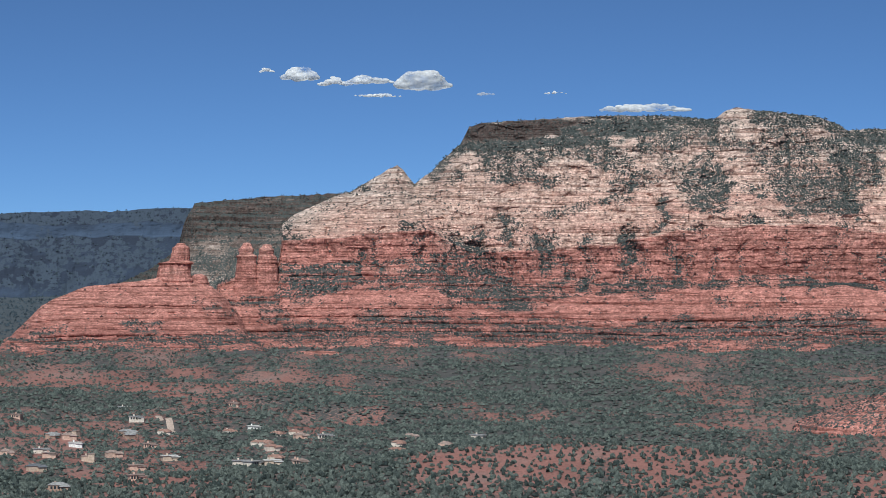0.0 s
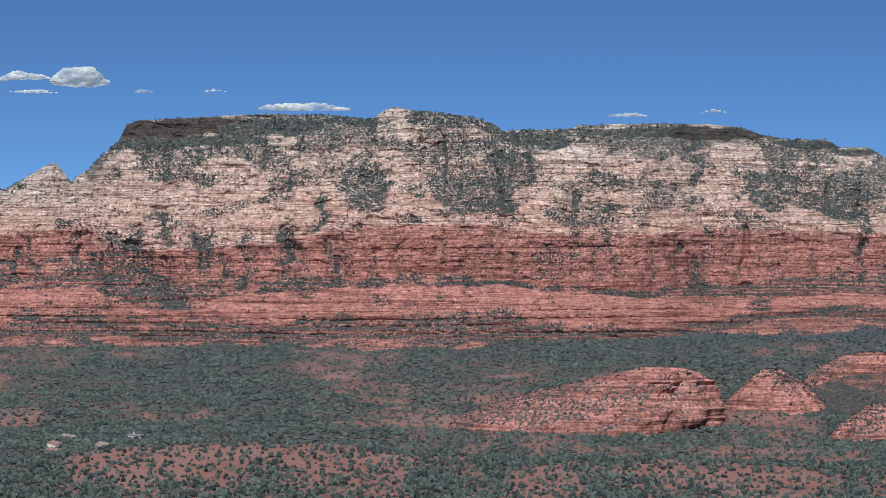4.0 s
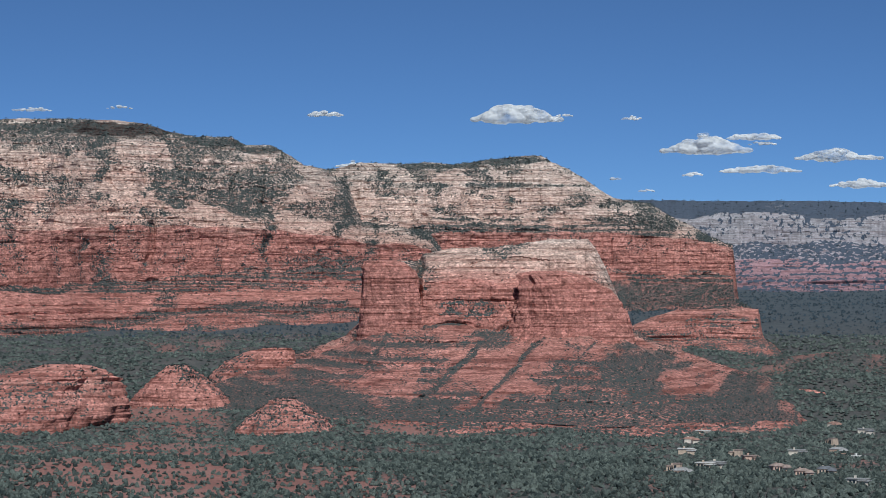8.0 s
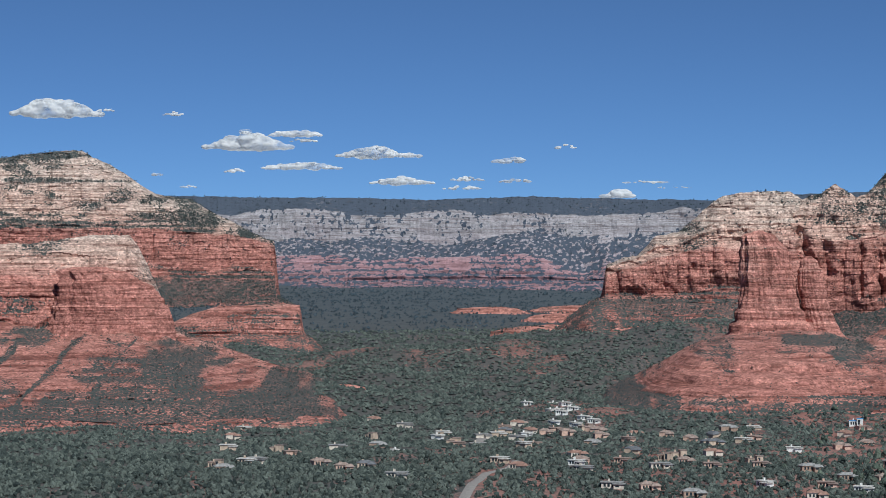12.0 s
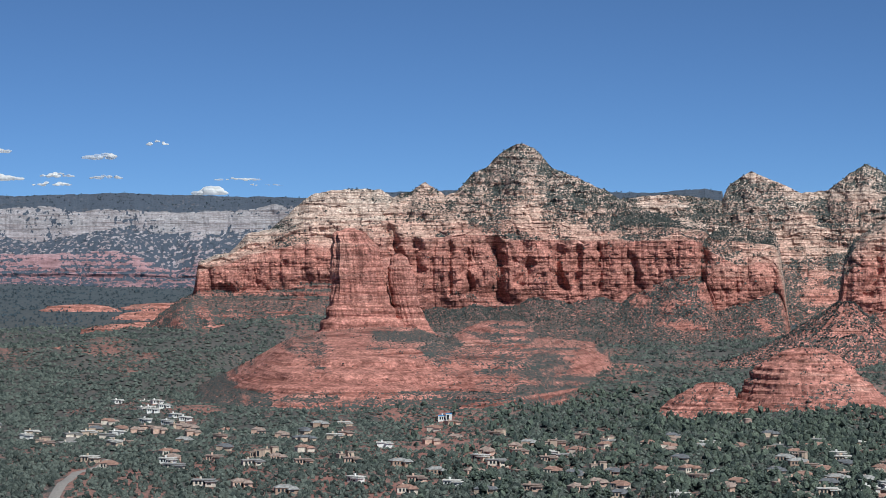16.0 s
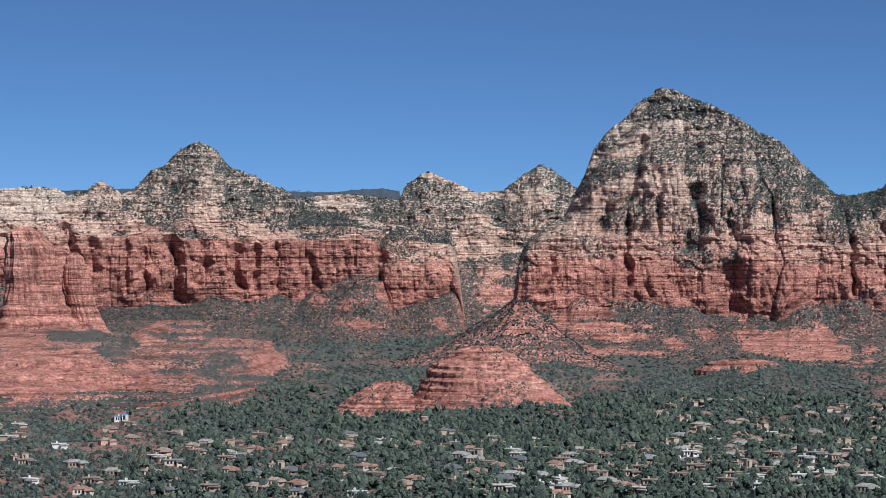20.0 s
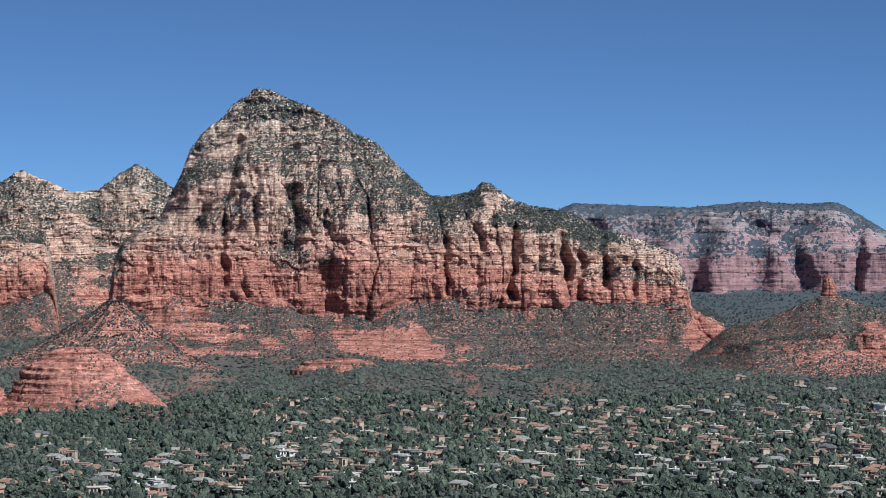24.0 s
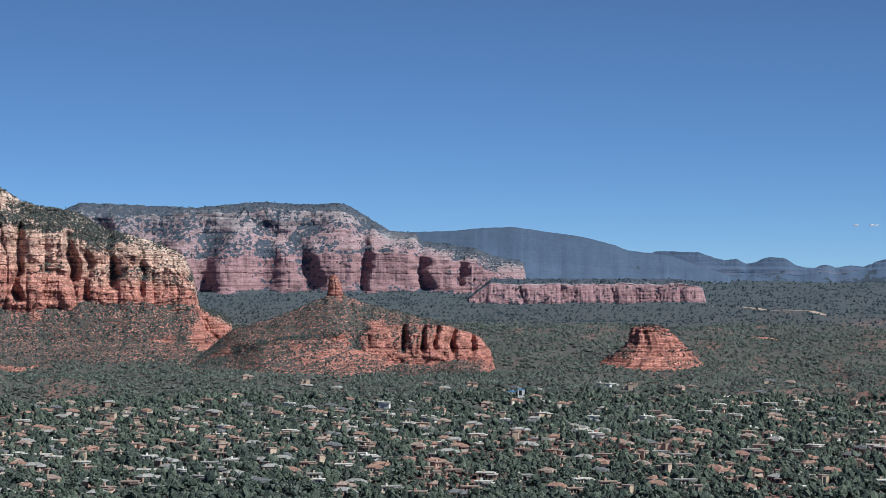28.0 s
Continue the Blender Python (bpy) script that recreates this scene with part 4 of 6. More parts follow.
MESA_SKY = [(-5.43, 107.6), (-3.98, 141.5), (-3.86, 148.6), (-3.78, 203.8), (-3.51, 217.2), (-3.18, 228.0), (-2.45, 248.6), (-2.12, 255.8), (-1.08, 296.9), (-0.92, 287.1), (-0.68, 265.7), (-0.25, 287.1), (0.21, 318.4), (0.41, 330.0), (0.61, 356.0), (0.88, 362.2), (2.88, 370.0), (4.07, 373.2), (5.53, 371.8), (6.35, 366.1), (6.65, 379.3), (6.85, 384.5), (8.81, 368.2), (9.2, 358.2), (9.46, 347.5), (10.5, 349.8), (11.03, 349.8), (11.27, 356.0), (13.17, 357.6), (14.36, 354.7), (15.09, 349.1), (15.49, 339.2), (16.08, 331.0), (17.01, 328.9), (17.34, 317.2), (17.96, 316.1), (18.71, 286.5), (19.24, 279.2), (19.76, 253.4), (20.06, 196.9), (20.86, 190.7), (21.66, 181.8), (22.2, 130.0), (22.6, 96.0)]
MESA_GULLIES = [(-0.19, 188.0, 1.61, 69.0, 25.5, 22, 0.95), (2.08, 192.0, 2.24, 129.0, 18.7, 16, 0.9), (4.36, 196.0, 4.44, 141.0, 11.9, 16, 0.95), (5.29, 243.0, 5.0, 183.0, 7.6, 18, 0.9), (-1.92, 162.0, -1.78, 137.0, 4.2, 10, 0.3), (-2.72, 196.0, -2.68, 150.0, 3.4, 20, 0.1), (-0.45, 213.0, -0.43, 150.0, 4.2, 16, 0.2), (-1.92, 73.0, -1.25, 35.0, 11.9, 6, 0.9), (15.13, 193.0, 15.09, 134.0, 3.4, 24, 0.2), (20.37, 189.0, 20.4, 129.0, 3.4, 14, 0.3), (11.17, 253.0, 11.03, 193.0, 8.5, 14, 0.8), (1.28, 222.0, 1.61, 162.0, 5.9, 16, 0.7)]
MESA_PATCHES_WEST = [(0.95, 345.0, 0.6, 22.0, 4, 0.3), (2.5, 356.0, 1.4, 15.0, 4, 0.35), (1.9, 328.0, 1.3, 12.0, 3.7, 0.98), (3.8, 350.0, 1.1, 14.0, 3.6, 0.98), (-2.5, 205.0, 1.5, 45.0, -1, 0.02), (-1.1, 262.0, 0.7, 34.0, -1, 0.1), (0.6, 235.0, 1.0, 30.0, -1, 0.12), (1.55, 343.0, 1.0, 18.0, 4, 0.35), (3.01, 351.0, 1.07, 14.0, 4, 0.4), (1.28, 322.0, 0.87, 11.0, 3.6, 0.95), (3.01, 330.0, 0.93, 11.0, 3.6, 0.95), (4.34, 353.0, 1.27, 15.0, 3.5, 0.95), (5.86, 363.0, 0.8, 8.0, -1, 0.9), (6.25, 256.0, 0.69, 34.0, -1, 0.9), (9.33, 242.0, 0.48, 35.0, -1, 0.85), (4.73, 272.0, 0.48, 16.0, -1, 0.7), (0.61, 138.0, 0.69, 30.0, -1, 0.9), (-2.98, 120.0, 0.73, 18.0, -1, 0.85), (-1.78, 140.0, 0.8, 6.0, -1, 0.85)]
MESA_PATCHES_EAST = [(9.3, 302.0, 0.45, 53.0, -1, 0.85), (8.1, 284.0, 0.73, 40.0, -1, 0.7), (8.57, 249.0, 0.73, 35.0, -1, 0.75), (10.3, 329.0, 0.8, 12.0, 3.5, 0.95), (13.17, 343.0, 2.0, 8.0, 3.6, 0.9), (14.23, 341.0, 1.07, 10.0, 4, 0.5), (11.86, 222.0, 0.56, 5.0, -1, 0.95), (15.69, 244.0, 0.73, 32.0, -1, 0.9), (17.4, 235.0, 0.73, 32.0, -1, 0.85), (10.63, 133.0, 0.48, 30.0, -1, 0.85), (13.96, 125.0, 0.29, 25.0, -1, 0.9), (12.1, 143.0, 0.21, 14.0, -1, 0.9), (19.17, 131.0, 1.0, 18.0, -1, 0.95), (16.61, 322.0, 0.67, 6.0, 3.7, 0.9), (17.8, 308.0, 0.45, 7.0, 3.7, 0.8)]
g = np.random.default_rng(77)
for h in np.arange(-2.0, 21.0, 0.62):
    h, low = float(h + g.uniform(-0.25, 0.25)), g.uniform(95, 120)
    MESA_GULLIES.append((h, float(g.uniform(150, 200)), h + float(g.uniform(-0.25, 0.25)), float(low), float(g.uniform(4, 11)), float(g.uniform(3, 8)), float(g.uniform(0.6, 0.98))))
MESA_GULLIES = [(a, b, c, d, 1.3 * half, 0.5 * deep, grow) for a, b, c, d, half, deep, grow in MESA_GULLIES]
rock_mass("great_mesa", "great red and tan sandstone mesa with scrubby ledges", "mesa", 3500, [0, 100, 140, 150, 230, 290, 340], [MESA_FOOT, MESA_LEDGE, MESA_BASE, MESA_RED, MESA_MID, MESA_CAP, MESA_SKY],
          ["red_ledge_slope", "bench", "red_cliff", "tan_cliff", "pale_cliff", "top_layer"], [(0.35, 0.75), (0.6, 0.9), (0.3, 1.1), (1.7, 2.2), (2.1, 2.6), (2.5, 3.0)], [14, 14, 15, 30, 40, 26], [8, 7, 0, 16, 20, 9], [0.26, 0.72, 0.12, 0.40, 0.55, 0.66], ROCK, 30000, 0.036, 50, 2.0, 1.6, 13, None, MESA_GULLIES, MESA_PATCHES_WEST + MESA_PATCHES_EAST, [(-6, 0), (9, 0), (20.4, 450)])
WEST_LEDGES_FOOT = [(-10.14, 33.2), (-8.97, 28.2), (-5.17, 27.5), (-4.77, 29.0), (-4.51, 28.9)]
WEST_LEDGES_LOW = [(-10.14, 33.2), (-9.68, 41.0), (-9.36, 48.8), (-8.97, 52.7), (-8.39, 56.6), (-5.89, 56.2), (-5.43, 54.6), (-5.17, 52.2), (-4.77, 41.7), (-4.51, 32.1)]
WEST_LEDGES_HIGH = [(-10.14, 33.6), (-9.68, 51.9), (-9.36, 67.9), (-8.97, 75.9), (-8.39, 83.8), (-7.08, 91.8), (-6.62, 95.8), (-5.89, 91.7), (-5.43, 87.7), (-5.17, 79.5), (-4.51, 33.3)]
WEST_LEDGES_SKY = [(-10.14, 33.1), (-9.68, 59.1), (-9.36, 79.3), (-8.97, 91.5), (-8.39, 105.4), (-7.08, 114.3), (-6.62, 120.1), (-5.89, 113.5), (-5.43, 105.3), (-5.17, 93.8), (-4.77, 62.5), (-4.51, 33.7)]
rock_mass("west_ledges", "bare red slickrock slope in level ledges", "rock slope", 3390, [0, 60, 110, 160], [WEST_LEDGES_FOOT, WEST_LEDGES_LOW, WEST_LEDGES_HIGH, WEST_LEDGES_SKY],
          ["lower_ledge", "middle_ledge", "upper_ledge"], [(0.3, 0.7), (0.5, 0.9), (0.6, 1.0)], [9, 8, 6], [7, 6, 5], [0.35, 0.12, 0.14], ROCK, 900, 0.036, 20, 1.6, 1.0, 14)
LONE_SPIRE = [(99.5, -6.263, 29.8), (124.2, -6.303, 24.0), (139.0, -6.264, 22.4), (141.5, -6.185, 15.8), (148.9, -6.159, 13.3), (161.3, -6.146, 11.6), (166.2, -6.159, 7.5), (168.7, -6.159, 4.1)]
rock_tower("rock_spire", "red sandstone spire with a knobbed top on a square plinth", "rock spire", 3565, LONE_SPIRE, (0.3, 1.1), 0.9, 3, 8, seed=21, square=0.6, wobble=0.25)
SMALL_SPIRE = [(99.5, -5.723, 16.6), (115.9, -5.723, 11.6), (123.4, -5.737, 6.6)]
rock_tower("rock_spire", "short red sandstone stub beside a taller spire", "rock spire", 3565, SMALL_SPIRE, (0.3, 0.9), 0.9, 2.5, 7, seed=22)
TWIN_SPIRE = [(115.9, -4.613, 16.9), (148.8, -4.614, 13.5), (153.0, -4.627, 10.2), (161.4, -4.627, 11.0), (167.3, -4.614, 6.8), (170.7, -4.614, 3.4)]
rock_tower("rock_spire", "red twin spire with a narrow neck and head", "rock spire", 3640, TWIN_SPIRE, (0.3, 1.1), 0.9, 3, 8, seed=23, square=0.6, wobble=0.25)
TWIN_SPIRE_B = [(115.9, -4.15, 16.9), (147.9, -4.15, 13.5), (152.2, -4.163, 10.2), (159.8, -4.164, 11.0), (164.8, -4.15, 7.6), (168.2, -4.15, 3.4)]
rock_tower("rock_spire", "red twin spire with a broad rounded head", "rock spire", 3640, TWIN_SPIRE_B, (0.3, 1.1), 0.9, 3, 8, seed=24, square=0.6, wobble=0.25)

# ---- the middle ground ----
FRONT_MESA_FOOT = [(16.22, -9.5), (18.21, -8.8), (23.13, -9.1), (24.59, -10.5), (25.39, -11.9), (28.69, -10.2), (30.13, -8.8)]
FRONT_MESA_APRON = [(16.22, -8.2), (17.41, 0.3), (19.67, 6.6), (20.31, 9.9), (23.13, 15.3), (24.59, 16.5), (25.6, 18.3), (26.34, 18.3), (27.11, 14.6), (27.9, 9.3), (29.35, -2.3), (30.13, -7.5)]
FRONT_MESA_BASE = [(16.22, -6.1), (16.88, 8.0), (17.41, 18.4), (18.21, 23.9), (19.0, 31.3), (19.67, 42.4), (20.3, 67.3), (20.44, 69.7), (21.37, 69.7), (21.56, 71.0), (22.2, 72.2), (23.13, 63.5), (24.59, 57.3), (25.6, 55.5), (26.16, 53.7), (27.11, 32.8), (27.9, 20.5), (28.69, 9.6), (29.35, 2.3), (30.13, -4.9)]
FRONT_MESA_RED = [(16.22, -6.4), (17.41, 19.6), (18.21, 25.1), (19.0, 33.1), (19.67, 45.6), (20.3, 73.7), (20.44, 108.2), (20.86, 111.3), (21.37, 117.6), (21.56, 108.2), (22.2, 111.3), (23.13, 108.2), (24.59, 108.2), (25.39, 105.1), (25.6, 102.0), (25.85, 89.5), (26.16, 70.7), (26.34, 53.2), (27.11, 35.9), (28.69, 11.2), (29.35, 3.3), (30.13, -4.5)]
FRONT_MESA_TAN = [(16.22, -7.2), (16.88, 8.4), (17.41, 19.7), (18.21, 25.3), (19.0, 34.1), (19.67, 46.7), (20.07, 64.4), (20.3, 76.4), (20.44, 120.7), (21.37, 127.1), (21.56, 132.1), (22.2, 132.1), (23.13, 127.1), (24.59, 136.6), (25.39, 139.7), (25.6, 127.1), (25.85, 108.1), (26.16, 79.7), (26.34, 55.0), (27.11, 37.4), (28.69, 11.9), (29.35, 3.3), (30.13, -4.7)]
FRONT_MESA_SKY = [(16.22, -8.0), (16.88, 8.5), (17.41, 19.9), (18.21, 25.5), (19.0, 35.0), (19.67, 47.1), (20.07, 65.7), (20.3, 78.5), (20.44, 129.7), (20.86, 131.6), (21.37, 132.3), (21.56, 141.2), (22.2, 146.4), (23.13, 147.6), (24.59, 157.2), (25.39, 156.6), (25.6, 145.0), (25.85, 120.7), (26.16, 85.6), (26.34, 56.9), (27.11, 38.4), (27.9, 25.8), (28.69, 12.0), (29.35, 3.2), (30.13, -4.8)]
FRONT_MESA_GULLIES = [(20.89, 66.0, 20.07, 23.0, 5.4, 6, 0.98), (23.59, 62.0, 21.2, -4.0, 8.9, 7, 0.98), (24.39, 49.0, 22.2, -19.0, 5.4, 6, 0.98), (21.46, 136.0, 21.42, 88.0, 4.2, 18, 0.8), (25.65, 49.0, 24.33, -4.0, 3.6, 4, 0.8)]
FRONT_MESA_PATCHES = [(22.73, 80.0, 0.73, 12.0, -1, 0.9), (26.45, 24.0, 0.8, 15.0, -1, 0.85), (23.13, 48.0, 0.53, 7.0, -1, 0.8), (20.07, 48.0, 0.29, 8.0, -1, 0.6), (21.66, -6.0, 0.8, 10.0, -1, 0.9), (24.33, 63.0, 0.4, 5.0, -1, 0.5), (18.74, -6.0, 2.53, 14.0, -1, 0.95), (17.54, 16.0, 0.67, 9.0, -1, 0.6), (21.93, -10.0, 1.47, 7.0, -1, 0.9), (28.82, -6.0, 1.2, 13.0, -1, 0.92), (25.52, -17.0, 1.2, 4.0, -1, 0.7)]
FRONT_MESA_GULLIES = [(a, b, c, d, 0.75 * half, 1.3 * deep, 0.9 * grow) for a, b, c, d, half, deep, grow in FRONT_MESA_GULLIES]
rock_mass("front_mesa", "red sandstone mesa with a tan top and a ledged apron", "mesa", 2130, [0, 230, 545, 565, 595, 625], [FRONT_MESA_FOOT, FRONT_MESA_APRON, FRONT_MESA_BASE, FRONT_MESA_RED, FRONT_MESA_TAN, FRONT_MESA_SKY],
          ["low_apron", "high_apron", "red_cliff", "tan_cliff", "top_layer"], [(0.4, 0.8), (0.5, 0.9), (0.5, 1.1), (1.3, 2.1), (2.0, 2.5)], [18, 26, 20, 12, 10], [7, 8, 0, 7, 5], [0.74, 0.6, 0.15, 0.3, 0.42], ROCK, 8000, 0.036, 0, 1.5, 1.2, 15, None, FRONT_MESA_GULLIES, FRONT_MESA_PATCHES, 0)
FRONT_BUTTRESS = [(51.3, 25.017, 65.8), (71.2, 25.018, 60.8), (86.6, 24.938, 54.6), (99.0, 24.858, 48.4), (109.6, 24.659, 38.5), (117.0, 24.486, 28.5), (120.7, 24.433, 17.4)]
rock_tower("rock_buttress", "broad red sandstone buttress before a tan mesa", "buttress", 2668, FRONT_BUTTRESS, (0.4, 0.9), 0.5, 11, 9, green=0.1, seed=25, square=0.6)
FRONT_TOWER = [(59.1, 20.758, 32.0), (83.7, 20.758, 30.2), (105.3, 20.757, 29.0), (120.7, 20.731, 27.1), (128.1, 20.624, 22.2), (131.8, 20.571, 16.0)]
rock_tower("rock_buttress", "square red sandstone block at the mesa's end", "buttress", 2650, FRONT_TOWER, (0.4, 1.0), 0.6, 8, 9, green=0.1, seed=26, square=0.9)
LEDGE_BENCH_FOOT = [(26.25, 22.4), (26.85, 24.8), (27.51, 24.9), (28.17, 26.6), (29.4, 26.8), (29.51, 25.3)]
LEDGE_BENCH_BASE = [(26.25, 33.7), (26.85, 45.6), (27.51, 56.0), (28.17, 57.7), (29.09, 57.8), (29.4, 56.3), (29.51, 32.6)]
LEDGE_BENCH_SKY = [(26.25, 37.5), (26.85, 55.2), (27.51, 66.5), (29.09, 68.2), (29.4, 67.5), (29.51, 34.8)]
rock_mass("ledge_bench", "low red cliff bench with scrub on top", "rock ledge", 3400, [0, 20, 60], [LEDGE_BENCH_FOOT, LEDGE_BENCH_BASE, LEDGE_BENCH_SKY],
          ["talus", "red_cliff"], [(0.4, 0.7), (0.6, 1.1)], [8, 8], [5, 7], [0.5, 0.3], ROCK, 250, 0.036, 0, 1.4, 0.8, 16)
SLICK_DOME = [(-13.5, 11.166, 110.2), (-1.5, 11.432, 103.0), (10.5, 11.832, 91.0), (22.4, 12.231, 71.9), (31.1, 12.83, 47.9), (37.8, 13.096, 29.7), (42.1, 13.096, 13.4)]
rock_tower("slickrock_dome", "broad low dome of bare red slickrock", "rock dome", 2060, SLICK_DOME, (0.4, 0.9), 0.8, 6, 4, green=0.62, seed=27, scrub=600, wobble=0.6)
SLICK_KNOB = [(-9.2, 15.946, 49.0), (4.0, 15.92, 39.4), (14.6, 15.841, 28.8), (25.2, 15.788, 17.0), (32.1, 15.749, 7.5)]
rock_tower("slickrock_dome", "rounded red slickrock knob among scrub", "rock dome", 2290, SLICK_KNOB, (0.6, 0.9), 0.8, 6, 4, green=0.6, seed=28, scrub=200, wobble=0.5)
SLICK_KNOLL = [(-9.8, 18.313, 39.9), (-0.5, 18.314, 30.1), (8.8, 18.288, 16.9), (14.9, 18.262, 6.6)]
rock_tower("slickrock_dome", "low red slickrock knoll among scrub", "rock dome", 2020, SLICK_KNOLL, (0.6, 0.9), 0.8, 5, 4, green=0.6, seed=29, scrub=160, wobble=0.5)
SLICK_FIN = [(-3.3, 17.528, 51.8), (11.9, 17.594, 42.7), (24.0, 17.725, 35.3), (33.1, 17.922, 25.6), (37.9, 18.08, 13.4)]
rock_tower("slickrock_dome", "red slickrock shelf among scrub", "rock dome", 2620, SLICK_FIN, (0.6, 0.9), 0.8, 6, 4, green=0.5, seed=30, scrub=150, wobble=0.5)

# ---- the ridge with the pot-shaped rock ----
BACK_RANGE_FOOT = [(45.87, 5.9), (53.53, 7.2)]
BACK_RANGE_SLOPE = [(45.87, 110.2), (49.06, 110.3), (50.38, 101.3), (53.53, 101.4)]
BACK_RANGE_BASE = [(45.87, 146.6), (53.53, 146.3)]
BACK_RANGE_TAN = [(45.87, 183.5), (49.06, 183.3), (50.39, 174.1), (51.7, 178.5), (52.03, 178.5), (53.53, 173.7)]
BACK_RANGE_SKY = [(45.87, 203.1), (46.56, 229.2), (47.6, 235.7), (48.4, 230.9), (48.9, 225.3), (49.06, 249.4), (49.33, 263.3), (49.59, 272.6), (50.39, 249.2), (50.72, 238.0), (51.37, 241.5), (51.7, 260.0), (52.03, 276.5), (52.23, 283.9), (52.62, 270.8), (53.01, 248.5), (53.53, 211.4)]
rock_mass("back_range", "scrubby tan and grey peaks behind a red ridge", "peak", 3750, [0, 120, 180, 200, 260], [BACK_RANGE_FOOT, BACK_RANGE_SLOPE, BACK_RANGE_BASE, BACK_RANGE_TAN, BACK_RANGE_SKY],
          ["talus", "lower_layer", "tan_cliff", "peak"], [(0.8, 1.2), (1.4, 2.0), (1.9, 2.3), (2.2, 2.7)], [12, 16, 22, 32], [0, 8, 0, 15], [0.8, 0.62, 0.45, 0.66], ROCK, 5000, 0.038, 30, 2.0, 2.0, 17)
RIDGE_FOOT = [(39.96, 21.5), (40.29, 40.3), (40.82, 51.5), (41.15, 36.4), (41.61, 28.8), (41.94, 21.2), (44.21, 21.1), (44.67, 17.3), (44.94, 17.3), (45.6, 13.6), (46.94, 13.6), (47.6, 9.9), (49.46, 10.1), (50.25, 12.5), (50.62, 12.6)]
RIDGE_TALUS = [(39.96, 41.5), (40.29, 57.0), (40.82, 64.8), (41.15, 49.2), (41.61, 41.3), (41.94, 37.4), (42.41, 41.3), (44.67, 41.2), (45.6, 37.3), (46.14, 33.4), (47.6, 33.5), (48.53, 29.7), (48.99, 21.9), (50.42, 22.1), (50.62, 18.3)]
RIDGE_BASE = [(39.95, 63.4), (40.29, 95.3), (40.82, 79.3), (41.15, 71.3), (41.61, 63.3), (41.94, 59.2), (42.68, 59.2), (43.07, 63.2), (43.61, 63.2), (44.21, 75.2), (44.94, 80.8), (45.61, 75.2), (46.14, 75.2), (46.56, 79.2), (46.94, 95.3), (47.6, 107.3), (48.4, 112.9), (48.53, 103.3), (48.74, 67.3), (49.0, 63.3), (49.46, 63.3), (50.25, 95.4), (50.42, 95.4), (50.62, 43.5)]
RIDGE_RED = [(39.95, 79.2), (40.28, 151.4), (40.81, 155.4), (41.15, 159.5), (41.94, 159.5), (42.41, 161.1), (43.07, 161.1), (43.61, 159.5), (44.21, 155.5), (46.56, 155.5), (46.94, 153.1), (47.6, 151.5), (48.4, 151.4), (48.53, 143.4), (48.74, 135.4), (49.0, 127.3), (49.46, 119.3), (50.25, 123.3), (50.42, 107.3), (50.62, 47.3)]
RIDGE_TAN = [(39.95, 95.1), (40.28, 171.9), (40.81, 177.6), (41.15, 177.6), (41.61, 180.1), (41.94, 180.1), (42.67, 182.6), (44.21, 182.6), (44.67, 180.2), (44.94, 180.2), (46.14, 176.1), (46.56, 176.1), (46.94, 173.7), (48.4, 169.5), (48.53, 166.3), (48.74, 155.7), (49.0, 151.7), (49.46, 151.7), (50.25, 147.6), (50.42, 115.3), (50.62, 49.9)]
RIDGE_SKY = [(39.95, 102.8), (40.28, 180.4), (40.81, 193.6), (41.15, 218.4), (41.61, 228.4), (41.94, 240.0), (42.28, 226.8), (42.41, 220.2), (42.67, 226.9), (43.07, 255.0), (43.41, 264.2), (43.61, 278.3), (43.94, 291.5), (44.21, 296.5), (44.47, 290.7), (44.67, 279.9), (44.94, 260.1), (45.61, 245.1), (46.14, 230.2), (46.56, 213.6), (46.94, 202.0), (47.6, 189.6), (48.4, 183.8), (48.53, 178.8), (48.62, 152.3), (48.74, 177.1), (49.46, 172.9), (50.25, 165.5), (50.42, 123.4), (50.62, 51.8)]
RIDGE_GULLIES = [(41.15, 172.0, 41.37, 71.0, 8.0, 27, 0.3), (41.69, 153.0, 41.74, 107.0, 8.9, 16, 0), (43.61, 151.0, 43.74, 67.0, 10.5, 24, 0.5), (42.94, 139.0, 42.94, 79.0, 5.6, 14, 0.1), (44.3, 123.0, 44.21, 91.0, 8.0, 19, 0.2), (45.07, 143.0, 45.07, 86.0, 8.0, 23, 0.2), (45.54, 143.0, 45.45, 95.0, 5.6, 14, 0.1), (46.8, 135.0, 46.87, 91.0, 4.8, 9, 0.2), (48.57, 174.0, 48.37, 87.0, 5.6, 15, 0.4), (39.56, 143.0, 39.62, 95.0, 9.7, 22, 0.2), (38.04, 137.0, 38.07, 102.0, 6.4, 11, 0.1), (37.19, 113.0, 37.26, 86.0, 6.4, 13, 0.1), (42.54, 151.0, 42.49, 79.0, 4.0, 11, 0.1), (46.0, 143.0, 46.03, 87.0, 4.0, 9, 0.1)]
RIDGE_PATCHES = [(45.47, 213.0, 0.8, 21.0, -1, 0.75), (42.01, 199.0, 0.4, 16.0, -1, 0.5), (46.94, 188.0, 0.67, 10.0, -1, 0.8), (44.54, 233.0, 0.27, 20.0, -1, 0.5), (42.94, 197.0, 0.67, 11.0, -1, 0.5), (44.21, 289.0, 0.35, 7.0, -1, 0.7), (49.86, 161.0, 0.53, 7.0, -1, 0.6), (40.15, 215.0, 0.8, 16.0, 3, 0.12)]
